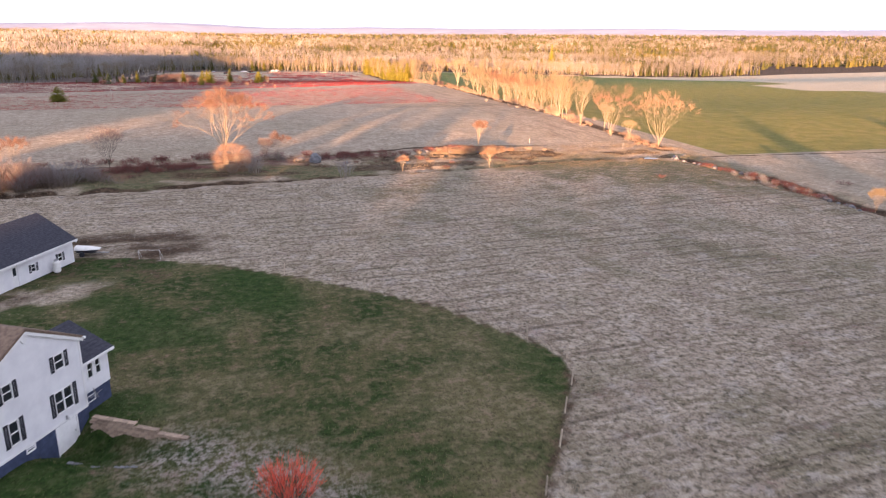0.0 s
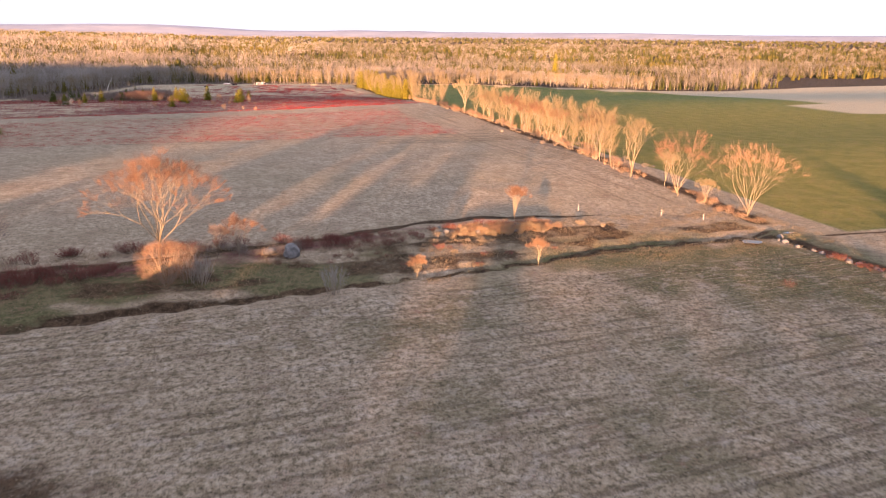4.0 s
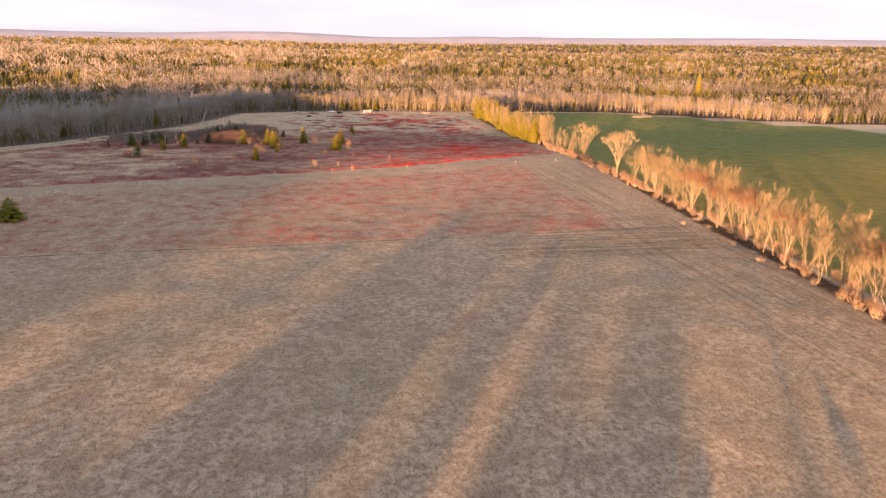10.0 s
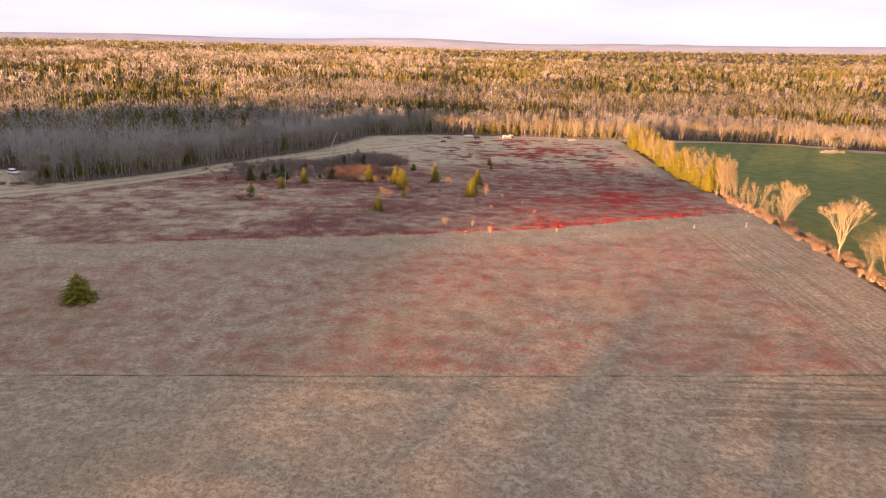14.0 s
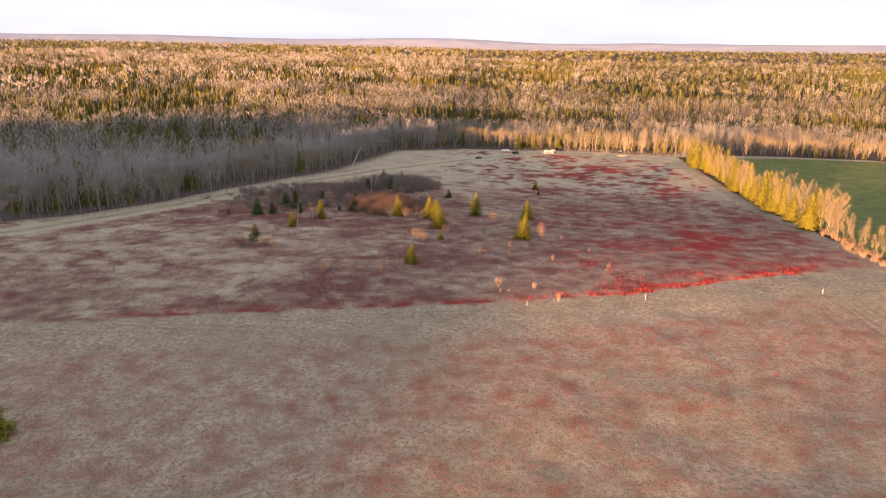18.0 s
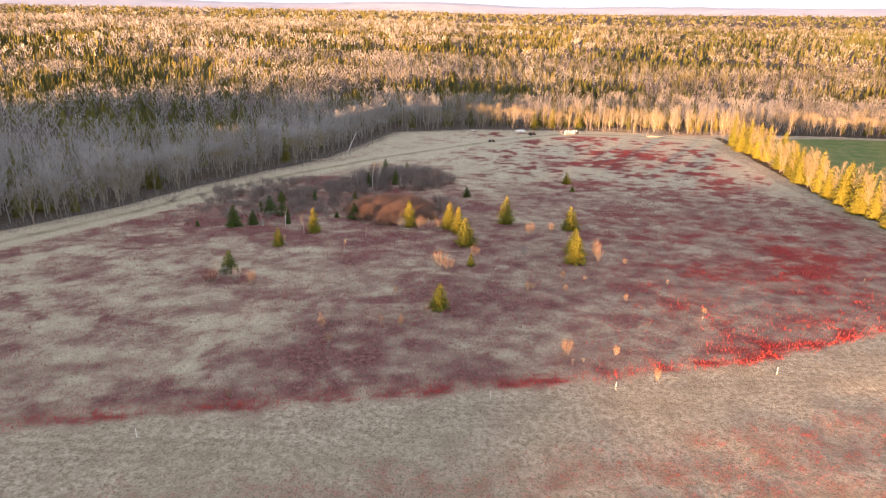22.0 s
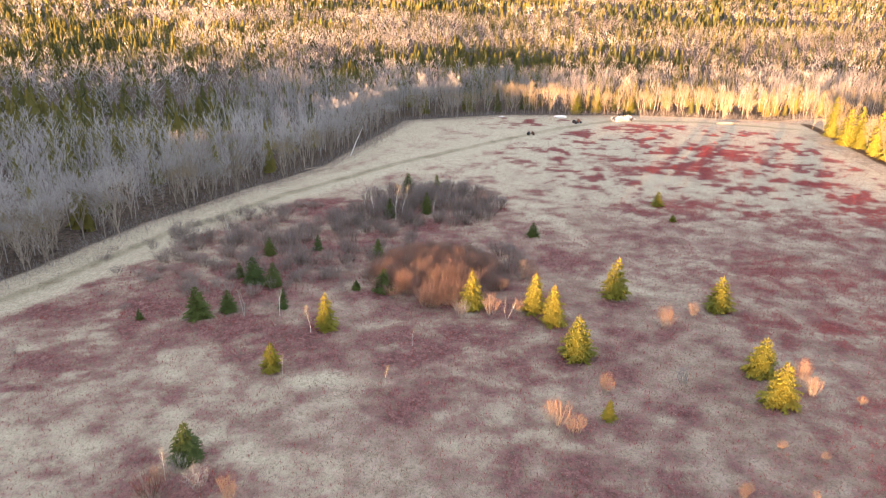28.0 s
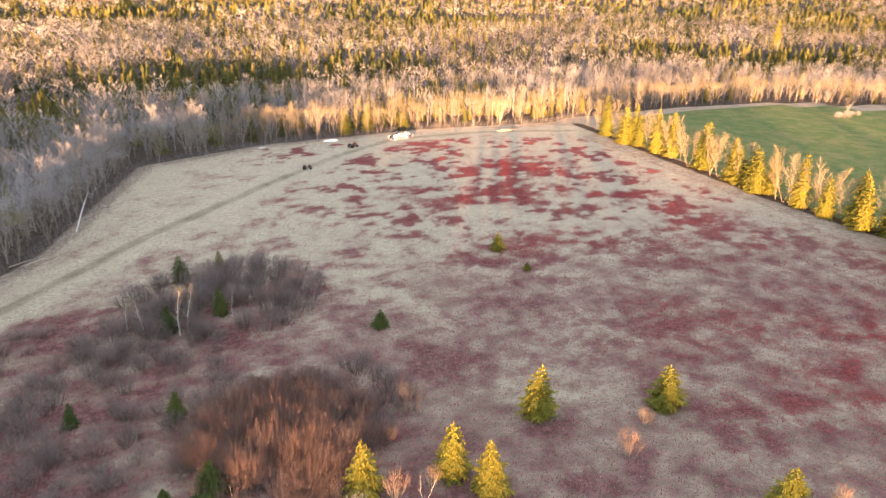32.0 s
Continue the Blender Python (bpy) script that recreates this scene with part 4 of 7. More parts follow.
def forest():
    rng = np.random.default_rng(3)
    d = lambda x, y: -inside(x, y, OPEN)
    x, y = scatter(rng, -230, 420, 270, 640, 3.6, lambda x, y: (d(x, y) > 4.5) & (d(x, y) < 62) & in_view(x, y, 30) & (y > 285))
    plant("near_woods", x, y, rng, H_MID, C_MID, 8.5, 13.0, 1.0, "near woods")
    x, y = scatter(rng, -420, 900, 280, 1000, 5.6, lambda x, y: (d(x, y) >= 62) & (d(x, y) < 330) & in_view(x, y, 30))
    plant("middle_woods", x, y, rng, H_FAR, C_FAR, 8.5, 14, 1.15, "woods beyond the fields")
    x, y = scatter(rng, -1200, 2500, 500, 2100, 12.0, lambda x, y: (d(x, y) >= 330) & (np.hypot(x, y) < 2000) & in_view(x, y, 60))
    plant("far_woods", x, y, rng, H_DIM, C_DIM, 10, 15.5, 1.2, "distant woods")
    x, y = scatter(rng, -3600, 4900, 800, 4800, 46.0, lambda x, y: (np.hypot(x, y) >= 1950) & (np.hypot(x, y) < 4800) & in_view(x, y, 200))
    plant("distant_woods", x, y, rng, H_DIM, C_DIM, 11, 17, 3.2, "woods towards the horizon")


forest()


# ---- low hills along the horizon ----
def hills():
    b = Build()
    n = 220
    rim = []
    for k in range(n + 1):
        an = radians(-66 + 116 * k / n)
        deg = -66 + 116 * k / n
        h = 26 + 16 * float(fbm(deg * 1.0, 0, 0.09, 101, 3)) + 20 * math.exp(-((deg - 2.5) / 6.5) ** 2) + 10 * math.exp(-((deg + 13) / 2.2) ** 2) \
            + 8 * math.exp(-((deg + 17) / 1.5) ** 2) + 3.0 * float(fbm(deg, 3, 0.9, 7, 3))
        rim.append((-math.sin(an), math.cos(an), h))
    prev = None
    for sx, sy, h in rim:
        lift = float(ground_z(sx * 4600, sy * 4600))
        cur = [Vector((sx * 4200, sy * 4200, lift - 4)), Vector((sx * 4500, sy * 4500, lift + 0.75 * h)), Vector((sx * 4750, sy * 4750, lift + h)), Vector((sx * 4960, sy * 4960, lift - 10))]
        if prev:
            for i in range(3):
                b.quad(cur[i], prev[i], prev[i + 1], cur[i + 1])
        prev = cur
    return b


# distance haze is put into the hills' own blue-grey colour
HILL = plain("haze_tinted_hill", (0.27, 0.285, 0.37), (0.34, 0.345, 0.42), scale=0.006, vary=0.0)
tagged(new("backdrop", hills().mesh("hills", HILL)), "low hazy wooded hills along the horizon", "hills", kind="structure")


# ---- trees of the hedgerow ----
tr = random.Random(5)
ASPEN = Kind([tree_thing("hedgerow_tree", "bare slender pale-barked tree in the hedgerow", "tree",
              bare_tree(tr, 11, 2.1, 1 + k % 2, 0.14, 26, 1300, 1.5, 0.025, 0.0062), BARK_PALE, TWIG_TAN, "hedgerow trees") for k in range(6)])
ROUND = Kind([tree_thing("hedgerow_tree", "bare spreading hardwood tree with pale limbs", "tree",
              forked_tree(tr, 11, 3.2, 0.14, 8, 3, 1.0, 26, 0.02, 0.0075, 3, 2.6, 1.3), BARK_PALE, TWIG_TAN, "hedgerow trees") for k in range(4)])
MAPLE = Kind([tree_thing("red_maple_tree", "bare maple with reddish budding twigs", "tree",
              forked_tree(tr, 9, 2.6, 0.14, 8, 3, 1.0, 28, 0.02, 0.0075, 3, 2.6, 1.3), BARK, TWIG_RED, "hedgerow trees") for k in range(3)])
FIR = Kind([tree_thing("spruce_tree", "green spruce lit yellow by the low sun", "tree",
            spruce(tr, 6, 3.6), BARK_DARK, NEEDLE_SUNLIT, "spruces") for k in range(4)])
FIR_SHADED = Kind([tree_thing("spruce_tree", "small dark green spruce on the heath", "tree",
            spruce(tr, 6, 3.8), BARK_DARK, NEEDLE_SHADED, "spruces") for k in range(4)])
SHRUB_ORANGE = Kind([tree_thing("shrub", "leafless shrub lit orange by the sun", "shrub", shrub(tr, 3, 3, 60, 720, 0.02), BARK, TWIG_ORANGE, "shrubs") for k in range(3)])
SHRUB_GREY = Kind([tree_thing("shrub", "leafless grey-brown shrub on the heath", "shrub", shrub(tr, 3, 3, 60, 600, 0.019), BARK, TWIG_GREY, "shrubs") for k in range(3)])
SHRUB_RED = Kind([tree_thing("red_brush", "low dark red brush", "shrub", shrub(tr, 1.6, 3, 60, 360), BARK_DARK, TWIG_MAROON, "red brush") for k in range(3)])


def row_x(y):
    return float(np.interp(y, [115, 150, 165, 185, 205, 225, 250, 275, 340, 400, 450, 480], [88.5, 88, 91, 95, 97.5, 99.5, 100.5, 101.5, 103.5, 107, 109.5, 109.5]))


def hedgerow():
    y = 158.0
    while y < 262:
        x = row_x(y) + tr.uniform(-1.4, 1.8)
        q = tr.random()
        if q < 0.62:
            ASPEN.set(x, y, tr.uniform(0, 360), tr.uniform(0.75, 1.08))
        elif q < 0.82:
            ROUND.set(x, y, tr.uniform(0, 360), tr.uniform(0.7, 0.95))
        else:
            MAPLE.set(x, y, tr.uniform(0, 360), tr.uniform(0.9, 1.15))
        y += tr.uniform(1.2, 2.7)
    y = 296.0
    while y < 345:
        x = row_x(y) + tr.uniform(-1.2, 1.6)
        ASPEN.set(x, y, tr.uniform(0, 360), tr.uniform(0.35, 0.75))
        y += tr.uniform(2.0, 4.0)
    y = 340.0
    while y < 482:
        x = row_x(y) + tr.uniform(-1.5, 2.0)
        if tr.random() < 0.34:
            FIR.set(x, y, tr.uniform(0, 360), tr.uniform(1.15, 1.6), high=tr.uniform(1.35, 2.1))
        else:
            ASPEN.set(x, y, tr.uniform(0, 360), tr.uniform(0.75, 1.05))
        y += tr.uniform(1.2, 2.4)


hedgerow()


# ---- trees that stand alone ----
def lone(name, label, x, y, made, woodmat, crownmat, turn=0.0):
    t = tree_thing(name, label, "tree", made, woodmat, crownmat)
    t.matrix_basis = at(x, y, turn)
    return t


lone("elm_tree", "large bare spreading tree with reddish twigs beside the ditch", 3.9, 119.4,
     forked_tree(tr, 11.4, 6.3, 0.25, 9, 5, 0.22, 22, 0.015, 0.0125, 3, 2.4, 1.15), BARK_PALE, TWIG_RED)
lone("hedgerow_tree", "bare wide-crowned tree at the end of the hedgerow", 88.4, 120.6, forked_tree(tr, 10.4, 5.2, 0.10, 10, 4, 0.5, 28, 0.015, 0.0085, 3), BARK_PALE, TWIG_ORANGE)
lone("hedgerow_tree", "bare tree with several pale stems in the hedgerow", 86.1, 134.6, forked_tree(tr, 10.3, 4.6, 0.10, 10, 4, 0.6, 28, 0.015, 0.0085, 3), BARK_PALE, TWIG_RED)
lone("hedgerow_tree", "bare forked tree with pale bark in the hedgerow", 87.0, 150.0, forked_tree(tr, 11.5, 3.4, 0.15, 8, 4, 0.8, 26, 0.015, 0.0085, 3), BARK_PALE, TWIG_TAN)
lone("maple_tree", "bare funnel-shaped tree with a broad flat crown", 101.2, 273.5, forked_tree(tr, 12.2, 5.0, 0.24, 9, 4, 0.9, 14, 0.04, 0.015), BARK_PALE, TWIG_TAN)
lone("hedgerow_tree", "bare oval-crowned tree in the hedgerow", 100.6, 296.0, forked_tree(tr, 11.6, 3.0, 0.2, 7, 4, 1.2, 12, 0.04, 0.012), BARK_PALE, TWIG_TAN)
for x, y, h, sp, lab, cm in ((-13.3, 119.5, 6.4, 2.6, "small dark bare tree behind the ditch", TWIG_GREY), (-26.5, 121, 5.0, 2.0, "small bare tree behind the ditch", TWIG_RED),
                             (12.6, 119.4, 5.2, 2.1, "young reddish bare tree near the boulders", TWIG_RED), (10.2, 119.6, 4.4, 1.4, "thin grey sapling near the boulders", TWIG_GREY),
                             (51, 125.5, 5.6, 1.5, "small funnel-shaped tree with pinkish twigs", TWIG_RED), (46, 108, 3.4, 0.9, "little funnel-shaped tree beside the ditch", TWIG_ORANGE),
                             (30.4, 106.6, 3.0, 0.8, "little bushy sapling beside the ditch", TWIG_ORANGE), (84.7, 67.2, 3.6, 1.0, "bare sapling in the brookside brush", TWIG_TAN),
                             (86.0, 127.5, 4.6, 1.1, "bare sapling under the hedgerow trees", TWIG_TAN), (88.5, 141.5, 6.5, 1.2, "bare young tree in the hedgerow", TWIG_TAN)):
    lone("sapling", lab, x, y, forked_tree(tr, h, sp * 0.9, 0.2, 10, 3, 0.9, 34, 0.012, 0.008, 3, 2.5, 1.4), BARK_DARK if cm == TWIG_GREY else BARK_PALE, TWIG_DARK if cm == TWIG_GREY else cm)

# spruces: x, y, height, width, 1 for the sunlit needle colour
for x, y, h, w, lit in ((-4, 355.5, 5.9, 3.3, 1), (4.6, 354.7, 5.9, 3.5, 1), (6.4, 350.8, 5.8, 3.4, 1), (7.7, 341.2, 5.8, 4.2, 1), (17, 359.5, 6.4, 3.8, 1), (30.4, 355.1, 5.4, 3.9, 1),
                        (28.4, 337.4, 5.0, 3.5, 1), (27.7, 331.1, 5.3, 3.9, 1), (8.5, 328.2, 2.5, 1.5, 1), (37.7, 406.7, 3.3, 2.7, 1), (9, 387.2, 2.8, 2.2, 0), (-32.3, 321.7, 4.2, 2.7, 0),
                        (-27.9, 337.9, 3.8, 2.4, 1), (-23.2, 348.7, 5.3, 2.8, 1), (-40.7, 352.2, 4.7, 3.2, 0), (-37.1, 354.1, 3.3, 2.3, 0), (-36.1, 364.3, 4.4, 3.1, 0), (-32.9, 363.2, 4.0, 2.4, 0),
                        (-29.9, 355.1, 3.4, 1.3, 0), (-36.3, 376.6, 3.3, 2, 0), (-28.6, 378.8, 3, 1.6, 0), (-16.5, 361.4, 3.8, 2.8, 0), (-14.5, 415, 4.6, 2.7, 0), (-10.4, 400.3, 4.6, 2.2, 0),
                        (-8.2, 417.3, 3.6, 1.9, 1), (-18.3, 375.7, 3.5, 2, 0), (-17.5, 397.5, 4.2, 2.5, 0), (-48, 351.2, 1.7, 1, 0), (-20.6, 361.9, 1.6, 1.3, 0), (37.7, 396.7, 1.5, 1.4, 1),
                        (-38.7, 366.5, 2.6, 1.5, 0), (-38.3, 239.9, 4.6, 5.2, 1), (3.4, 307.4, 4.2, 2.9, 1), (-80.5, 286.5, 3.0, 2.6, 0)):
    k = FIR if lit else FIR_SHADED
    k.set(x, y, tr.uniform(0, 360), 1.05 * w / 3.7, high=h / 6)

# shrubs of the heath
SHRUB_BRUSH = Kind([tree_thing("grey_brush", "thin grey-brown leafless brush on the heath", "shrub", shrub(tr, 3, 3, 60, 540, 0.018), BARK, TWIG_DARK, "grey brush") for k in range(3)])
HEDGE = Kind([tree_thing("hedgerow_shrub", "leafless tan shrub at the foot of the hedgerow", "shrub", shrub(tr, 3, 3, 60, 300), BARK, TWIG_ORANGE, "hedgerow shrubs") for k in range(3)])
for x, y, h, w in ((20.2, 293.5, 2.2, 1.9), (30.2, 287.2, 1.8, 1.2), (-12.7, 299.1, 2.6, 1.3), (-1.9, 300.1, 2.2, 1.2), (-11, 294.9, 1.8, 0.9), (17.4, 316.1, 1.8, 1.1), (23.3, 315.3, 1.6, 0.9), (32.1, 312.1, 1.5, 0.8),
                   (1.4, 305.1, 1.7, 0.8), (-4.7, 301, 1.9, 0.8), (26.6, 293.5, 1.5, 1.1), (-33.7, 317.8, 2.2, 2.0), (-19.9, 280.8, 1.5, 0.9), (-3.6, 312.8, 1.7, 0.7), (42.7, 307.5, 1.2, 0.9)):
    SHRUB_ORANGE.set(x, y, tr.uniform(0, 360), w / 3, high=h / 3)
k = 0
while k < 28:
    x, y = tr.uniform(-70, 92), tr.uniform(290, 345)
    if float(zones_at(x, y)["heath"]) > 0.6:
        (SHRUB_RED, SHRUB_BRUSH, SHRUB_BRUSH)[k % 3].set(x, y, tr.uniform(0, 360), tr.uniform(0.12, 0.3), high=tr.uniform(0.2, 0.42))
        k += 1
for x, y, h, w, k in ((3.0, 327.2, 3.0, 3.4, SHRUB_ORANGE), (4.6, 325.8, 2.3, 2.4, SHRUB_ORANGE), (9.4, 333.3, 2.6, 1.9, SHRUB_ORANGE), (21.1, 349.6, 3.0, 2.8, SHRUB_ORANGE), (26.1, 353.2, 2.2, 1.9, SHRUB_ORANGE),
                      (31.8, 335.2, 3.4, 2.3, SHRUB_ORANGE), (32.0, 332.6, 2.6, 2.0, SHRUB_ORANGE), (18.3, 317.1, 1.0, 1.2, SHRUB_ORANGE), (18.7, 335.2, 2.2, 2.0, SHRUB_GREY), (-1.5, 353.5, 3.0, 2.6, SHRUB_ORANGE),
                      (-5.6, 352.6, 2.6, 2.4, SHRUB_GREY), (2.3, 354.0, 2.2, 1.8, SHRUB_ORANGE), (24.0, 323.0, 1.2, 1.2, SHRUB_ORANGE), (27.5, 321.5, 1.0, 1.0, SHRUB_ORANGE), (36.5, 331.0, 1.2, 1.2, SHRUB_ORANGE),
                      (-30.0, 317.5, 2.6, 2.6, SHRUB_GREY), (-27.0, 316.0, 2.6, 2.2, SHRUB_ORANGE), (-34.0, 316.5, 2.2, 3.0, SHRUB_RED), (-32.5, 320.0, 1.8, 2.4, SHRUB_GREY),                        (8.2, 112.0, 3.0, 3.6, SHRUB_GREY), (21, 105.4, 3.2, 3.2, SHRUB_GREY), (7.2, 113.0, 3.4, 4.0, SHRUB_GREY),
                      (-17.7, 109.5, 3.6, 5.5, SHRUB_GREY), (-15.0, 112.0, 2.6, 3.6, SHRUB_GREY), (-23.0, 107.5, 2.6, 5.0, SHRUB_RED), (-27.0, 110.0, 3.0, 5.0, SHRUB_RED), (-11.0, 109.0, 1.6, 3.0, SHRUB_ORANGE), (-20.0, 112.0, 3.0, 4.0, SHRUB_GREY),
                      (95.6, 82.0, 0.8, 2.7, SHRUB_RED), (102.0, 78.0, 0.9, 3.0, SHRUB_RED), (70.0, 94.0, 0.7, 2.2, SHRUB_RED), (36.5, 116.5, 1.2, 1.6, SHRUB_RED)):
    k.set(x, y, tr.uniform(0, 360), w / 3, high=h / (1.6 if k is SHRUB_RED else 3))


def clump(kind, n, cx, cy, rx, ry, lo, hi, w, keep=None):
    """Shrubs growing into a thicket with an uneven outline."""
    done = 0
    while done < n:
        a, r = tr.uniform(0, 2 * math.pi), math.sqrt(tr.random())
        wob = 0.85 + 0.3 * float(fbm(math.cos(a) * 3 + cx, math.sin(a) * 3 + cy, 0.7, 3, 2))
        x, y = cx + rx * r * wob * math.cos(a), cy + ry * r * wob * math.sin(a)
        kind.set(x, y, tr.uniform(0, 360), tr.uniform(0.7, 1.15) * w / 3, high=tr.uniform(lo, hi) * (1 - 0.5 * r ** 3) / (1.6 if kind is SHRUB_RED else 3))
        done += 1


SHRUB_RUST = Kind([tree_thing("alder_shrub", "dense rust-brown leafless alder in the thicket", "shrub", shrub(tr, 3, 3, 60, 900, 0.018), BARK, TWIG_RUST, "alder thicket") for k in range(3)])
SHRUB_DARK = Kind([tree_thing("willow_shrub", "dense dark leafless willow in the thicket", "shrub", shrub(tr, 3, 3, 60, 480, 0.021), BARK_DARK, TWIG_DARK, "dark thicket") for k in range(3)])
clump(SHRUB_RUST, 130, -8.6, 366.5, 10.2, 11.0, 3.8, 4.3, 4.0)
clump(SHRUB_DARK, 110, -9.0, 404.5, 15, 14, 2.8, 4.6, 3.8)
clump(SHRUB_DARK, 24, 2.0, 371.0, 5.5, 9, 2.2, 3.6, 3.4)
clump(SHRUB_DARK, 120, -33, 384, 23, 19, 1.6, 3.4, 3.4)
clump(SHRUB_BRUSH, 100, -38, 378, 25, 21, 1.2, 3.2, 3.0)
clump(SHRUB_DARK, 24, -22, 396, 8, 9, 2.2, 3.8, 3.4)
clump(SHRUB_DARK, 26, -21, 110.5, 9, 3.2, 1.8, 3.6, 4.0)
clump(SHRUB_BRUSH, 30, -40, 364, 16, 12, 0.8, 2.2, 2.2)
clump(SHRUB_RED, 40, 0, 124.2, 28, 1.3, 0.8, 1.7, 2.6)
clump(SHRUB_RED, 44, 28, 122.2, 9, 2.6, 0.7, 1.5, 1.9)
clump(SHRUB_RED, 46, -7, 117.6, 9, 2.4, 0.8, 1.8, 2.3)
clump(SHRUB_BRUSH, 18, 13, 121.5, 10, 2.0, 0.8, 1.9, 1.8)
clump(SHRUB_ORANGE, 26, 48, 122.3, 8, 1.6, 0.6, 1.3, 1.6)
clump(SHRUB_RED, 10, 48, 123.2, 8, 1.0, 0.6, 1.2, 1.8)
clump(SHRUB_RED, 46, 84.6, 86, 1.6, 21, 0.5, 1.3, 1.9)
clump(SHRUB_GREY, 22, 84.2, 88, 1.8, 20, 0.5, 1.2, 1.6)
clump(HEDGE, 26, 88, 128, 2.4, 12, 0.7, 1.6, 1.8)
clump(HEDGE, 46, 101, 290, 2.2, 42, 1.0, 2.6, 2.2)
clump(SHRUB_BRUSH, 30, 95, 190, 5.0, 40, 0.8, 1.8, 2.0)

clump(SHRUB_DARK, 46, -29, 109.0, 11, 3.2, 3.2, 5.2, 4.4)
clump(SHRUB_RED, 22, -36, 104.8, 9, 1.8, 1.2, 2.2, 3.0)
clump(SHRUB_RED, 30, -18, 115.0, 12, 3.5, 0.6, 1.4, 2.2)
clump(SHRUB_RED, 26, 30, 114.0, 24, 5.0, 0.3, 0.8, 1.4)
clump(SHRUB_ORANGE, 30, 49, 122.4, 9, 1.1, 0.5, 1.2, 1.5)
TUSSOCK = Kind([tree_thing("brush_tussock", "pale straw-coloured grass tussock on the bank", "grass tussock", shrub(tr, 1.0, 1.6, 60, 480, 0.03), BARK, TWIG_STRAW, "grass tussocks") for k in range(3)])
for k in range(120):
    if k < 75:
        x, y = tr.gauss(49.0, 4.2), tr.gauss(122.2, 1.1)
    else:
        x = tr.uniform(14, 46)
        y = tr.uniform(113.5, 120) + 0.06 * (x - 14)
    TUSSOCK.set(x, y, tr.uniform(0, 360), tr.uniform(0.4, 1.1), high=tr.uniform(0.45, 1.0) if k < 75 else tr.uniform(0.25, 0.55))
clump(SHRUB_ORANGE, 34, 49, 124.4, 8, 1.3, 0.6, 1.5, 1.6)
clump(SHRUB_RED, 26, 46, 124.6, 10, 1.2, 0.6, 1.5, 1.8)
y = 148.0
while y < 345:
    HEDGE.set(row_x(y) + tr.uniform(-2.4, 2.2), y, tr.uniform(0, 360), tr.uniform(0.4, 0.9), high=tr.uniform(0.25, 0.8))
    y += tr.uniform(0.9, 2.1)
dome = tree_thing("round_shrub", "dense round leafless shrub lit orange under the elm", "shrub", bush(tr, 4.9, 6.2, 70, 5200, 0.016), BARK, TWIG_ORANGE)
dome.matrix_basis = at(4.8, 112.9)
# a patch of brush with a young tree in the crop
clump(SHRUB_GREY, 16, 203.6, 466, 9, 3, 0.8, 2.0, 2.6)
lone("sapling", "bare young tree in a patch of brush in the crop field", 203.6, 466, forked_tree(tr, 6.5, 2.0, 0.25, 6, 3, 1.0, 14, 0.03, 0.010, 3), BARK, TWIG_TAN)
PINE = Kind([tree_thing("pine_tree", "tall pine standing above the woods", "tree", spruce(tr, 6, 3.0, 16, 0.2), BARK_DARK, NEEDLE_SUNLIT)])
PINE.set(309, 592, 40, 2.2, high=3.3)

# white birches in the heath
BIRCH_BARK = plain("birch_bark", (0.66, 0.63, 0.58), (0.44, 0.41, 0.37), 0.7, 3.0)
BIRCH = Kind([tree_thing("birch_tree", "slender white birch without leaves", "tree", bare_tree(tr, 7, 1.0, 1 + k % 2, 0.3, 14, 220, 1.7, 0.02, 0.008), BIRCH_BARK, TWIG_TAN, "birches") for k in range(3)])
for x, y, h in ((-20.7, 398.5, 6.2), (-22.6, 400.5, 5.6), (-16.3, 395.8, 7.6), (-15.2, 396.6, 6.8), (-34.6, 352.3, 4.6), (-29.9, 352.6, 4.2), (-25.0, 347.6, 4.4), (-44.5, 383, 5.4), (-26.5, 337, 2.6), (-14.8, 334.5, 3.0),
                (-17, 333, 2.4), (-9, 399, 4.5), (-33.2, 318.5, 3.2), (0.5, 351.8, 3.2), (-12, 344, 2.6)):
    BIRCH.set(x, y, tr.uniform(0, 360), h / 7)

# trees along the edge of the woods
EDGE_A = Kind([tree_thing("aspen_tree", "tall bare grey aspen at the edge of the woods", "tree", bare_tree(tr, 12, 2.3, 1, 0.10, 26, 760, 1.5, 0.038, 0.0065), BARK, TWIG_GREY, "woodland edge trees") for k in range(5)])
EDGE_B = Kind([tree_thing("maple_tree", "bare broad-crowned grey tree at the edge of the woods", "tree", forked_tree(tr, 12, 4.2, 0.14, 8, 3, 1.0, 13, 0.036, 0.0095, 3, 2.6, 1.2), BARK, TWIG_GREY, "woodland edge trees") for k in range(4)])
EDGE_C = Kind([tree_thing("aspen_tree", "tall bare tan aspen at the edge of the woods", "tree", bare_tree(tr, 12, 2.5, 1, 0.10, 26, 760, 1.4, 0.038, 0.0065), BARK, TWIG_TAN, "woodland edge trees") for k in range(4)])
EDGE_T = Kind([tree_thing("maple_tree", "bare broad-crowned tan tree at the edge of the woods", "tree", forked_tree(tr, 12, 4.4, 0.12, 8, 3, 1.0, 13, 0.036, 0.0085, 3, 2.6, 1.2), BARK, TWIG_TAN, "woodland edge trees") for k in range(4)])
for x, y, s in ((-57.7, 405.5, 1.2), (-51.1, 413.7, 1.2), (-69.5, 370.6, 1.15), (-74.5, 366, 1.1), (-64.5, 385, 1.0), (-88, 345, 1.0)):
    EDGE_B.set(x, y, tr.uniform(0, 360), s)


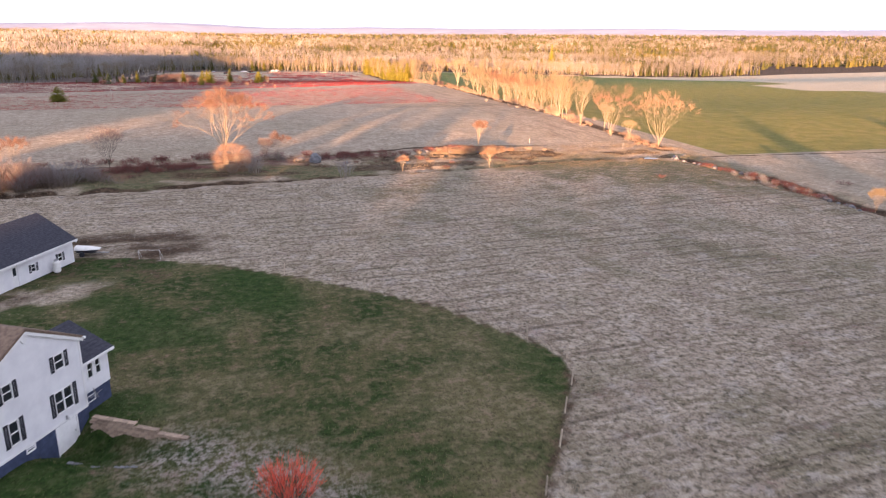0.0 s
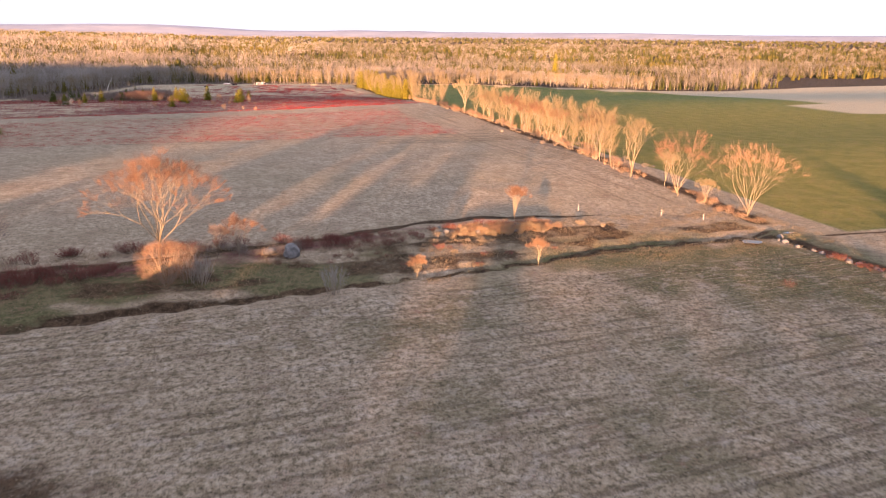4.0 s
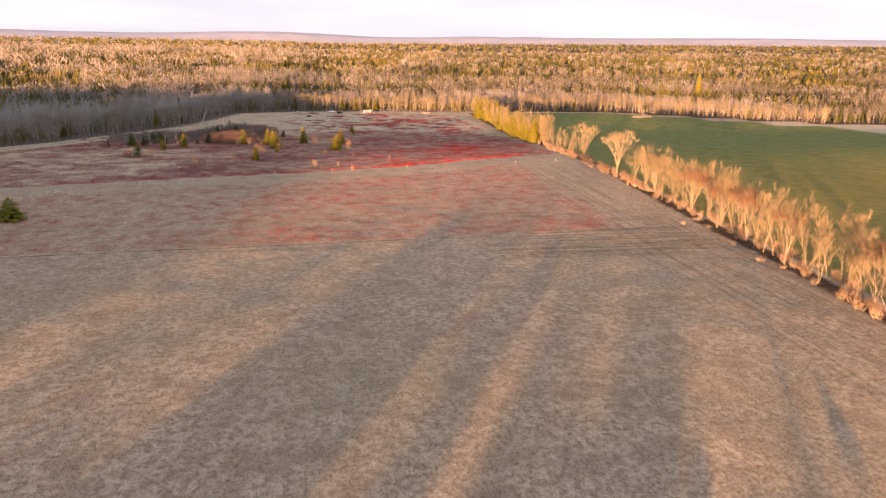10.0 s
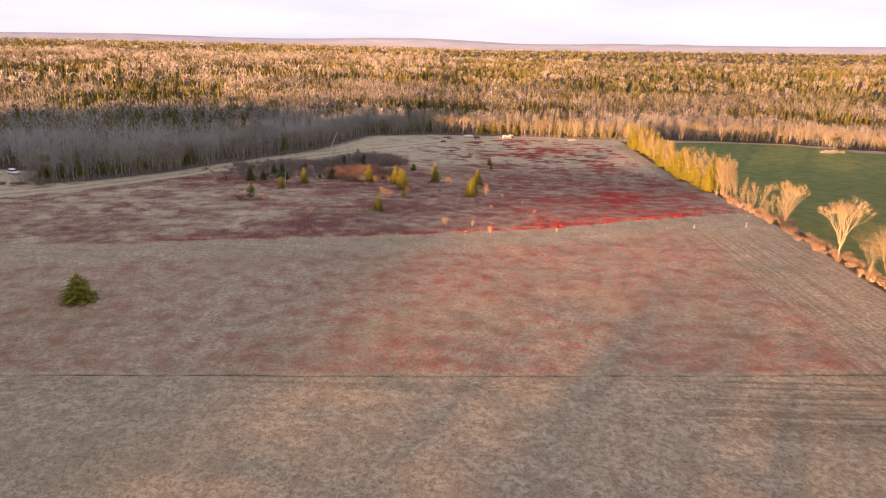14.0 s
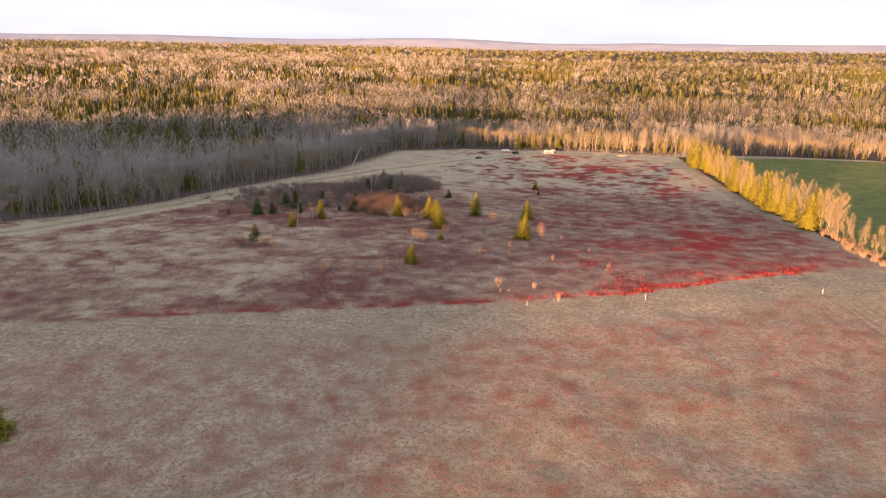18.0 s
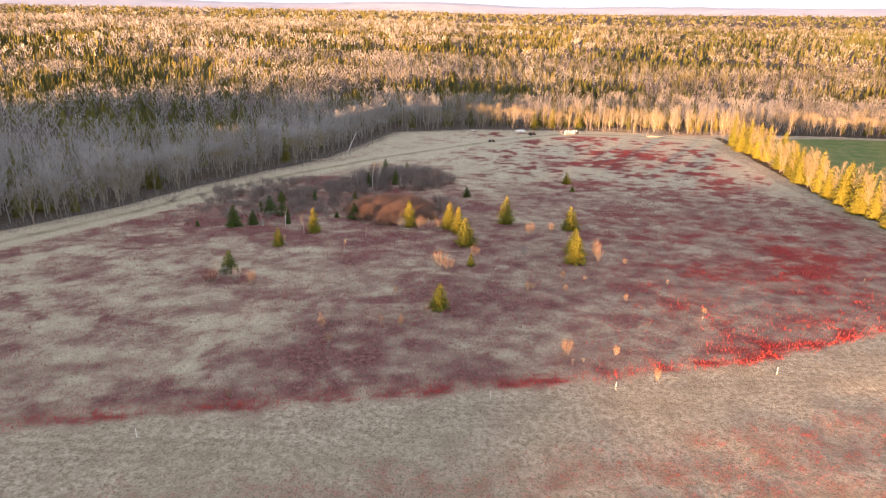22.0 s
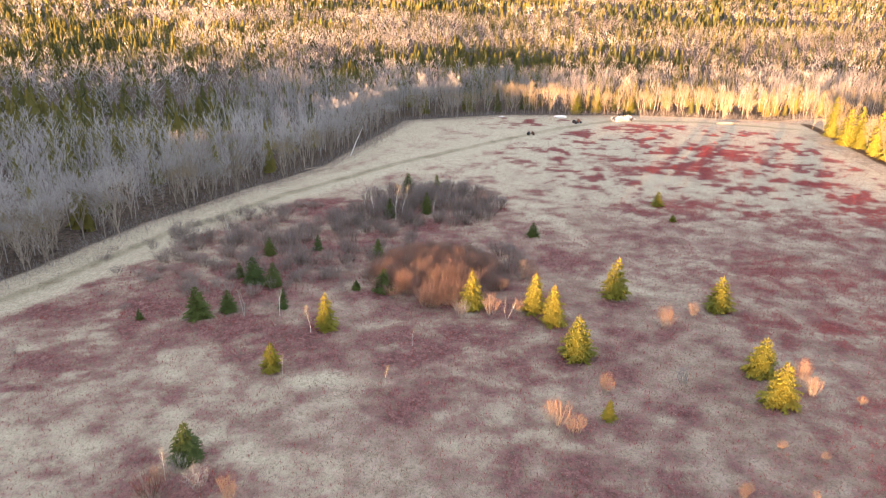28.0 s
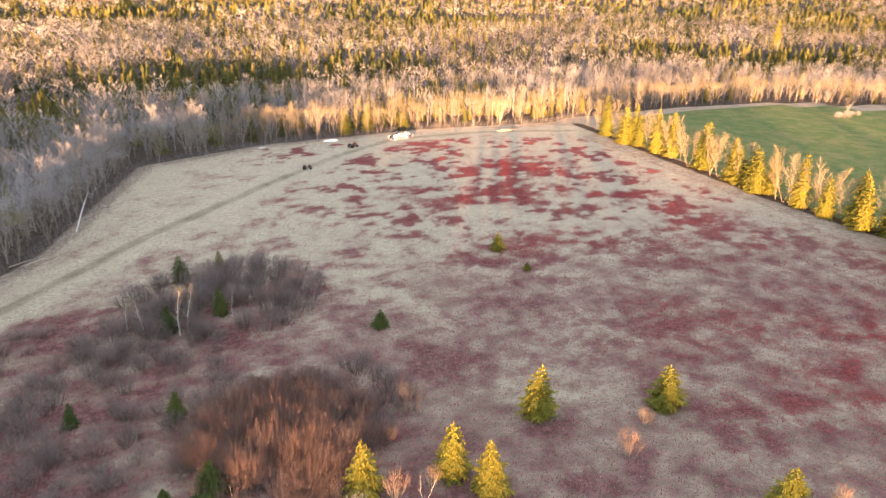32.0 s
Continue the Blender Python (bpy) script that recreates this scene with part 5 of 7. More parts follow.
def wood_edge():
    rng = np.random.default_rng(17)
    d = lambda x, y: -inside(x, y, OPEN)
    x, y = scatter(rng, -120, 300, 300, 520, 3.7, lambda x, y: (d(x, y) > -0.5) & (d(x, y) <= 6.0) & in_view(x, y, 10))
    for a, b in zip(x, y):
        q = tr.random()
        if q < 0.33 and a < 0:
            EDGE_B.set(a, b, tr.uniform(0, 360), tr.uniform(0.55, 1.0))
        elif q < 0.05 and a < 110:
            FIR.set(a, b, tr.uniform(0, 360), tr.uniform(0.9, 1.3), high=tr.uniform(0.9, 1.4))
        elif q < 0.42:
            EDGE_T.set(a, b, tr.uniform(0, 360), tr.uniform(0.55, 0.8))
        elif a < 0:
            EDGE_A.set(a, b, tr.uniform(0, 360), tr.uniform(0.65, 1.1))
        else:
            EDGE_C.set(a, b, tr.uniform(0, 360), tr.uniform(0.55, 0.88))


wood_edge()


# height of the added belt along x: its taller groups cast the long bands of shade over the hayfield
BELT_X = (-470, -300, -285, -262, -252, -240, -205, -186, -170, -157, -152, -148, -141, -139, -133, -131, -128, -127, -119.5, -118.5, -99, -98, -92.6, -91.8, -89.4, -88.6, -86, -85, -78, -77.3, -75, -74.3, -67, -66, -58, -57, -54, -53, -20, 8, 14, 15, 20, 21, 56, 57, 62, 63, 150)
BELT_H = (31, 31, 28.5, 27.5, 24.0, 23.0, 22.6, 22.0, 19.2, 16.5, 15.5, 11.0, 11.0, 14.5, 14.5, 10.6, 10.6, 10.4, 10.4, 16.2, 16.0, 10.2, 10.2, 15.4, 15.4, 10.4, 10.4, 15.0, 15.0, 10.5, 10.5, 14.8, 14.6, 10.0, 10.0, 12.6, 12.6, 9.8, 9.6, 9.6, 9.6, 13.5, 13.5, 9.6, 9.6, 13.5, 13.5, 9.6, 9.6)


# ---- unseen woods added behind and beside the flight to cast shadows across the fields ----
def shade_trees():
    rng = np.random.default_rng(23)
    rows_ = []
    for y0, share in ((-70.5, 1.0), (-69.5, 0.97), (-66.0, 0.7), (-63.0, 0.7)):
        x = -470.0
        while x < 150:
            n = float(fbm(x, 7, 0.25, 201, 2))
            h = np.interp(x, BELT_X, BELT_H) + 1.6 * (n - 0.5)
            rows_.append((x, y0 + rng.uniform(-0.4, 0.4), h * share, rng.uniform(0.6, 0.8) if share > 0.9 else 1.1, rng.random()))
            x += rng.uniform(0.7, 1.3) if share > 0.9 else rng.uniform(1.4, 2.2)
    a = woods_mesh("shelterbelt", C_FAR, np.array(rows_), [WOODS_NEEDLE])
    tagged(new("shelterbelt", a), "belt of spruces along the lower edge of the farm", "woods", kind="stuff")
    x, y = scatter(rng, -290, -128, 96, 300, 5.0, lambda x, y: y < 300)
    h = rng.uniform(9, 13, len(x)) * np.interp(y, [96, 150, 190, 215, 260, 300], [0.6, 0.75, 1.2, 1.55, 1.6, 1.5])
    b = woods_mesh("west_woods", C_FAR, np.stack([x, y, h, np.full(len(x), 1.2), rng.random(len(x))], 1), [WOODS_NEEDLE])
    tagged(new("west_woods", b), "spruce woods west of the fields", "woods", kind="stuff")


shade_trees()


# ---- stakes, posts and boulders ----
WHITE_PAINT = plain("white_paint", (0.78, 0.77, 0.74), (0.66, 0.65, 0.62), 0.5, 2.0, vary=0.06)
WEATHERED = plain("weathered_wood", (0.46, 0.38, 0.29), (0.32, 0.27, 0.21), 0.85, 6.0, relief=0.004)
GRANITE = plain("granite", (0.19, 0.19, 0.20), (0.10, 0.10, 0.11), 0.85, 1.6, relief=0.03)


def post_mesh(name, r, h, mat, sides=8):
    b = Build()
    b.tube([Vector((0, 0, -0.2)), Vector((0, 0, h * 0.5)), Vector((0, 0, h - 0.02)), Vector((0, 0, h))], [r, r, r, r * 0.75], sides)
    top = [k for k in range(len(b.v) - sides, len(b.v))]
    b.f.append(tuple(top))
    return b.mesh(name, mat)


STAKE = post_mesh("field_stake", 0.026, 1.1, WHITE_PAINT)
for x, y in ((-27.1, 272.8), (9.7, 281.9), (24.6, 284.6), (45.5, 289.1), (78.9, 295.2), (92.5, 298.5), (74.9, 123.9), (63.8, 129.5), (80.0, 120.5)):
    ob = tagged(new("field_stake", STAKE), "white marker stake at the field edge", "stake", "marker stakes")
    ob.matrix_basis = pose(x, y, float(ground_z(x, y)), tr.uniform(-3, 3), tr.uniform(-3, 3), 0)
POST = post_mesh("fence_post", 0.05, 1.1, WEATHERED)
for x, y in ((6.6, 62.8), (12.8, 56.9), (22, 43.2), (23.3, 39.6), (21.7, 36), (19.6, 33), (17.6, 29.9), (14.9, 26.3), (1.6, 67.3)):
    ob = tagged(new("fence_post", POST), "slim weathered wooden fence post on the lawn border", "fence post", "lawn fence posts")
    ob.matrix_basis = pose(x, y, float(ground_z(x, y)), tr.uniform(-4, 4), tr.uniform(-4, 4), 0)


def boulder(name, sx, sy, sz, seed, mat=GRANITE, sub=3):
    bm = bmesh.new()
    bmesh.ops.create_icosphere(bm, subdivisions=sub, radius=1)
    for v in bm.verts:
        n = noise.noise(v.co * 1.3 + Vector((seed, 0, 0))) * 0.28 + noise.noise(v.co * 3.1 + Vector((0, seed, 0))) * 0.10
        v.co *= 1 + n
        v.co = Vector((v.co.x * sx, v.co.y * sy, v.co.z * sz + 0.55 * sz))
    me = bpy.data.meshes.new(name)
    bm.to_mesh(me)
    bm.free()
    me.materials.append(mat)
    return me


for x, y, a, b, c, lab in ((18.6, 118.7, 1.1, 0.9, 1.0, "large grey granite boulder in the brush"), (16.2, 120.3, 0.9, 0.7, 0.5, "low flat grey boulder in the brush")):
    ob = tagged(new("boulder", boulder("boulder", a, b, c, x)), lab, "boulder")
    ob.matrix_basis = at(x, y, 30)
STONE = boulder("stone", 0.4, 0.35, 0.3, 3.3, sub=2)
for k in range(56):
    if k < 34:
        y = 67 + 44 * (k + tr.random()) / 34
        x = float(brook_x(y)) + tr.uniform(-0.9, 1.6)
    else:
        x, y = tr.gauss(49, 4.0), tr.gauss(123.4, 0.9)
    s_ = tr.uniform(0.5, 1.3)
    ob = tagged(new("field_stone", STONE), "grey field stone among brush and grass", "stone", "brook stones")
    ob.matrix_basis = at(x, y, tr.uniform(0, 360), s_)


# ---- grasses and low heath, joined ----
def blades(name, label, x, y, height, width, tint, mat, seed, lean=0.35):
    rng = np.random.default_rng(seed)
    n = len(x)
    z = ground_z(x, y)
    a, b = rng.random(n) * 2 * np.pi, rng.random(n) * 2 * np.pi
    w = width * rng.uniform(0.5, 1.3, n) / 2
    h = height * rng.uniform(0.5, 1.25, n)
    base = np.stack([x, y, z - 0.03], 1)
    side = np.stack([np.cos(a) * w, np.sin(a) * w, np.zeros(n)], 1)
    tip = base + np.stack([np.cos(b) * lean * h, np.sin(b) * lean * h, h], 1)
    v = np.stack([base - side, base + side, tip], 1).reshape(-1, 3)
    me = bpy.data.meshes.new(name)
    me.vertices.add(len(v))
    me.vertices.foreach_set("co", v.astype(np.float32).ravel())
    me.loops.add(len(v))
    me.loops.foreach_set("vertex_index", np.arange(len(v), dtype=np.int32))
    me.polygons.add(n)
    me.polygons.foreach_set("loop_start", np.arange(0, len(v), 3, dtype=np.int32))
    me.materials.append(mat)
    me.update()
    me.attributes.new("tint", "FLOAT", "POINT").data.foreach_set("value", np.repeat(tint, 3).astype(np.float32))
    return tagged(new(name, me), label, "grass", kind="stuff")


GRASS_STRAW = leafy("grass_straw", (0.27, 0.215, 0.155), (0.52, 0.435, 0.335), through_light=0.3)
RANK = leafy("grass_rank", (0.09, 0.072, 0.04), (0.36, 0.28, 0.185), through_light=0.3)
CROP_GRASS = leafy("crop_grass", (0.12, 0.155, 0.05), (0.28, 0.265, 0.10), through_light=0.3)
GRASS_GREEN = leafy("grass_green", (0.075, 0.10, 0.03), (0.23, 0.20, 0.085), through_light=0.3)
HEATH_RED = leafy("heath_red", (0.105, 0.040, 0.044), (0.52, 0.055, 0.042), through_light=0.25)


def meadow():
    rng = np.random.default_rng(31)

    def pick(x0, x1, y0, y1, n, weight):
        x, y = rng.uniform(x0, x1, n), rng.uniform(y0, y1, n)
        q = zones_at(x, y)
        k = rng.random(n) < weight(x, y, q)
        return x[k], y[k], {m: v[k] for m, v in q.items()}
    opened = lambda q: (1 - q["woods"]) * (1 - q["crop"])
    dry = lambda x, y, q: opened(q) * (1 - 0.85 * q["dirt"]) * (1 - q["lawn"]) * (1 - 0.7 * q["red"]) * (0.55 + 0.45 * smooth(0.35, 0.65, fbm(x, y, 0.35, 301, 2)))
    x, y, q = pick(-45, 92, 8, 106, 150000, dry)
    blades("stubble", "dry straw stubble of the near field", x, y, 0.11, 0.06, rng.random(len(x)), GRASS_STRAW, 1, 2.2)
    x, y, q = pick(-62, 94, 106, 222, 150000, dry)
    blades("dry_grass", "dead straw-coloured grass of the hayfield", x, y, 0.10, 0.06, rng.random(len(x)), GRASS_STRAW, 2, 2.6)
    x, y, q = pick(-105, 104, 215, 492, 190000, dry)
    blades("dry_grass", "dead pale grass between the heath patches", x, y, 0.12, 0.07, np.clip(rng.random(len(x)) * 0.8 + 0.3 * q["pale"], 0, 1), GRASS_STRAW, 3, 2.2)
    x, y, q = pick(-105, 104, 268, 492, 470000, lambda x, y, q: opened(q) * np.clip(q["red"] ** 1.5 * 0.95 + 0.05 * q["heath"], 0, 1))
    blades("heath", "low maroon-red leafless blueberry heath", x, y, 0.40, 0.07, np.clip(rng.random(len(x)) ** 2 * 0.30 + 0.50 * q["crim"] + 0.5 * q["edge"] * rng.random(len(x)), 0, 1), HEATH_RED, 4)
    x, y, q = pick(-62, 84, 214, 296, 52000, lambda x, y, q: np.clip(q["dens"] * 0.30, 0, 1))
    x, y = np.repeat(x, 9) + rng.normal(0, 0.32, len(x) * 9), np.repeat(y, 9) + rng.normal(0, 0.28, len(y) * 9)
    blades("blueberry_shoots", "sparse scarlet blueberry shoots among the dry grass", x, y, 0.22, 0.06, np.clip(np.repeat(rng.uniform(0.10, 0.45, len(x) // 9), 9) + 0.2 * rng.random(len(x)), 0, 1), HEATH_RED, 14, 1.0)
    # brighter red blades carry the painted sunlight of the front edge
    x, y, q = pick(-56, 92, 268, 316, 34000, lambda x, y, q: np.clip(q["edge"] * q["heath"] * 1.2, 0, 1))
    blades("heath", "bright scarlet fringe of the blueberry heath", x, y, 0.50, 0.075, 0.5 + 0.5 * rng.random(len(x)), HEATH_RED, 16)
    x, y, q = pick(-60, 92, 106, 126, 60000, lambda x, y, q: (1 - q["ditch"]) * smooth(0.38, 0.55, fbm(x, y * 1.5, 0.3, 341, 3)))
    blades("rough_grass", "rank brown grass tussocks behind the ditch", x, y, 0.32, 0.06, np.clip(rng.random(len(x)) * 0.5 + 0.7 * fbm(x, y, 0.3, 343, 2) - 0.1, 0, 1), RANK, 15, 1.3)
    x, y, q = pick(-45, 24, 5, 76, 70000, lambda x, y, q: q["lawn"] * (1 - q["stones"]))
    blades("lawn_grass", "patchy green and brown lawn grass", x, y, 0.11, 0.07, np.clip(rng.random(len(x)) * 0.7 + 0.4 * fbm(x, y, 0.1, 311, 2) - 0.6 * q["lush_and_light"], 0, 1), GRASS_GREEN, 5)
    x, y, q = pick(95, 330, 112, 495, 80000, lambda x, y, q: q["crop"])
    blades("crop_grass", "short green crop grass in rows", x, y, 0.10, 0.12, np.clip(rng.random(len(x)) * 0.5 + 0.5 * fbm(x * 2.0, y * 0.1, 0.3, 321, 2), 0, 1), CROP_GRASS, 6, 2.5)
    x, y, q = pick(-50, 92, 104, 128, 20000, lambda x, y, q: (1 - q["ditch"]) * smooth(0.42, 0.6, fbm(x, y, 0.25, 331, 3)))
    blades("rough_grass", "rank tawny grass tussocks along the ditch", x, y, 0.34, 0.06, rng.random(len(x)), RANK, 7, 1.3)
    x, y, q = pick(-115, 130, 300, 505, 240000, lambda x, y, q: np.exp(-(inside(x, y, OPEN) / 3.2) ** 2))
    blades("undergrowth", "grey-brown undergrowth along the edge of the woods", x, y, 2.0, 0.055, rng.random(len(x)) * 0.45, WOODS_TWIG, 8, 0.4)


meadow()


# ---- the white house and the garage ----
SIDING, SN, SL, SB = material("white_siding", 0.55)
_pos = SN.new("ShaderNodeTexCoord").outputs["Object"]
_wv = SN.new("ShaderNodeTexWave")
_wv.bands_direction, _wv.wave_profile = "Z", "SAW"
_wv.inputs["Scale"].default_value = 2.6
SL.new(_pos, _wv.inputs["Vector"])
SL.new(mix(SN, SL, span(SN, SL, noise_tex(SN, SL, _pos, 0.9, 4), 0.3, 0.7), (0.80, 0.80, 0.81), (0.70, 0.70, 0.72)), SB.inputs["Base Color"])
bump(SN, SL, SB, _wv.outputs["Fac"], 0.012, 0.8)
TRIM = plain("white_trim", (0.80, 0.80, 0.79), (0.72, 0.72, 0.71), 0.45, 2.0, vary=0.03)
NAVY = plain("navy_concrete", (0.055, 0.07, 0.125), (0.035, 0.045, 0.085), 0.7, 2.5, relief=0.004, vary=0.05)
SHUTTER = plain("black_shutter", (0.018, 0.02, 0.028), (0.03, 0.032, 0.04), 0.5, 5.0, vary=0.05)
SHINGLE_BROWN = plain("brown_shingle", (0.20, 0.145, 0.105), (0.12, 0.085, 0.065), 0.9, 5.0, relief=0.01, vary=0.2)
SHINGLE_DARK = plain("dark_shingle", (0.030, 0.032, 0.045), (0.055, 0.055, 0.07), 0.9, 5.0, relief=0.01, vary=0.25)
CURTAIN = plain("curtain", (0.34, 0.34, 0.35), (0.24, 0.24, 0.26), 0.9, 3.0)
BLOCK = plain("tan_block", (0.36, 0.27, 0.20), (0.26, 0.20, 0.15), 0.9, 4.0, relief=0.012, vary=0.22)
GREY_METAL = plain("grey_metal", (0.42, 0.42, 0.43), (0.32, 0.32, 0.33), 0.45, 4.0, metal=0.6)
GLASS, GN, GL, GB = material("window_glass", 0.06)
GB.inputs["Base Color"].default_value = (0.02, 0.024, 0.03, 1)
GB.inputs["Specular IOR Level"].default_value = 0.6
bump(GN, GL, GB, noise_tex(GN, GL, GN.new("ShaderNodeTexCoord").outputs["Object"], 1.5, 2), 0.004)


def box_build(b, x0, x1, y0, y1, z0, z1):
    n = len(b.v)
    b.v += [Vector((x, y, z)) for z in (z0, z1) for x, y in ((x0, y0), (x1, y0), (x1, y1), (x0, y1))]
    for f in ((0, 3, 2, 1), (4, 5, 6, 7), (0, 1, 5, 4), (1, 2, 6, 5), (2, 3, 7, 6), (3, 0, 4, 7)):
        b.f.append(tuple(n + k for k in f))


def block(name, mat, *boxes, bevel=0.0):
    """One mesh of boxes x0, x1, y0, y1, z0, z1; edges rounded where bevel is given."""
    b = Build()
    for q in boxes:
        box_build(b, *q)
    me = b.mesh(name, mat)
    if bevel:
        bm = bmesh.new()
        bm.from_mesh(me)
        bmesh.ops.bevel(bm, geom=bm.edges[:], offset=bevel, segments=1, affect="EDGES")
        bm.to_mesh(me)
        bm.free()
    return me


def wall_mesh(name, mat, us, top, z0, holes, thick):
    """A wall along x with a sloping top (top(u)) and openings (u0, u1, z0, z1) cut through it; it is thick along y."""
    b = Build()
    cuts = sorted({*us, *[h[0] for h in holes], *[h[1] for h in holes]})
    for a, c in zip(cuts, cuts[1:]):
        m = (a + c) / 2
        spans = sorted((h[2], h[3]) for h in holes if h[0] < m < h[1])
        edges = [(z0, z0)]
        for lo, hi in spans:
            edges[-1] = (edges[-1][0], lo)
            edges.append((hi, hi))
        for k, (lo, _) in enumerate(edges):
            last = k == len(edges) - 1
            ha, hc = (top(a), top(c)) if last else (edges[k][1],) * 2
            n = len(b.v)
            b.v += [Vector(p) for p in ((a, 0, lo), (c, 0, lo), (c, thick, lo), (a, thick, lo), (a, 0, ha), (c, 0, hc), (c, thick, hc), (a, thick, ha))]
            for f in ((0, 3, 2, 1), (4, 5, 6, 7), (0, 1, 5, 4), (1, 2, 6, 5), (2, 3, 7, 6), (3, 0, 4, 7)):
                b.f.append(tuple(n + q for q in f))
    me = b.mesh(name, mat)
    bm = bmesh.new()
    bm.from_mesh(me)
    bmesh.ops.remove_doubles(bm, verts=bm.verts[:], dist=0.002)
    bm.to_mesh(me)
    bm.free()
    return me


def window(parent, u0, u1, z0, z1, y=0.0, shutters=0.0, lights=1):
    """A sash window in a wall along x: frame, sashes, panes, sill and shutters."""
    w = part("window", block("window_frame", TRIM, (u0, u0 + 0.06, y - 0.03, y + 0.10, z0, z1), (u1 - 0.06, u1, y - 0.03, y + 0.10, z0, z1),
             (u0 + 0.06, u1 - 0.06, y - 0.03, y + 0.10, z1 - 0.06, z1), (u0 + 0.06, u1 - 0.06, y - 0.05, y + 0.10, z0, z0 + 0.06)), parent)
    step = (u1 - u0 - 0.12) / lights
    zm = (z0 + z1) / 2
    for k in range(lights):
        a, c = u0 + 0.06 + k * step, u0 + 0.06 + (k + 1) * step
        if k:
            part("mullion", block("mullion", TRIM, (a - 0.045, a + 0.045, y - 0.02, y + 0.10, z0 + 0.06, z1 - 0.06)), w)
        part("meeting_rail", block("meeting_rail", TRIM, (a + 0.045, c - 0.045, y + 0.0, y + 0.06, zm - 0.025, zm + 0.025)), w)
        part("pane", block("pane", GLASS, (a + 0.0, c - 0.0, y + 0.05, y + 0.06, zm + 0.025, z1 - 0.06)), w)
        part("pane", block("pane", GLASS, (a + 0.0, c - 0.0, y + 0.03, y + 0.04, z0 + 0.06, zm - 0.025)), w)
        part("curtain", block("curtain", CURTAIN, (a + 0.02, c - 0.02, y + 0.085, y + 0.095, z0 + 0.06, z0 + 0.06 + 0.45 * (z1 - z0))), w, "pale curtain behind the glass")
    if shutters:
        for a, c in ((u0 - shutters, u0 - 0.01), (u1 + 0.01, u1 + shutters)):
            boxes = [(a, a + 0.05, y - 0.045, y - 0.004, z0, z1), (c - 0.05, c, y - 0.045, y - 0.004, z0, z1), (a + 0.05, c - 0.05, y - 0.045, y - 0.004, z0, z0 + 0.06),
                     (a + 0.05, c - 0.05, y - 0.045, y - 0.004, z1 - 0.06, z1)]
            n = int((z1 - z0 - 0.12) / 0.09)
            for k in range(n):
                z = z0 + 0.06 + (k + 0.15) * (z1 - z0 - 0.12) / n
                boxes.append((a + 0.05, c - 0.05, y - 0.030, y - 0.006, z, z + 0.065))
            part("shutter", block("shutter", SHUTTER, *boxes), w, "black louvred shutter")
    return w


def shingled(name, mat, parent, p0, along_v, up_v, rows_n, cols, thick=0.025):
    """A roof slope of overlapping courses: p0 is the eave's start, along_v runs along the eave, up_v up to the ridge. Every shingle has its own edges."""
    b = Build()
    p0, along_v, up_v = Vector(p0), Vector(along_v), Vector(up_v)
    nrm = along_v.cross(up_v).normalized()
    if nrm.z < 0:
        nrm = -nrm
    rr = random.Random(int(abs(p0.x * 10)) + rows_n)
    for i in range(rows_n):
        off = 0.5 * (i % 2)
        for j in range(cols + (i % 2)):
            a, c = max(0, (j - off)) / cols, min(cols, (j + 1 - off)) / cols
            if c - a < 0.2 / cols:
                continue
            lo, hi = up_v * (i / rows_n), up_v * (min(rows_n, i + 1.12) / rows_n)
            t = thick * rr.uniform(0.75, 1.25)
            q = [p0 + along_v * (a + 0.0006) + lo, p0 + along_v * (c - 0.0006) + lo, p0 + along_v * (c - 0.0006) + hi, p0 + along_v * (a + 0.0006) + hi]
            n = len(b.v)
            b.v += [q[0], q[1], q[0] + nrm * t, q[1] + nrm * t, q[2] + nrm * 0.004, q[3] + nrm * 0.004]
            b.f += [(n, n + 1, n + 3, n + 2), (n + 2, n + 3, n + 4, n + 5)]
    deck = len(b.v)
    b.v += [p0, p0 + along_v, p0 + along_v + up_v, p0 + up_v] + [v - nrm * 0.12 for v in (p0, p0 + along_v, p0 + along_v + up_v, p0 + up_v)]
    for f in ((0, 1, 2, 3), (7, 6, 5, 4), (0, 4, 5, 1), (1, 5, 6, 2), (2, 6, 7, 3), (3, 7, 4, 0)):
        b.f.append(tuple(deck + k for k in f))
    return part(name, b.mesh(name, mat), parent)


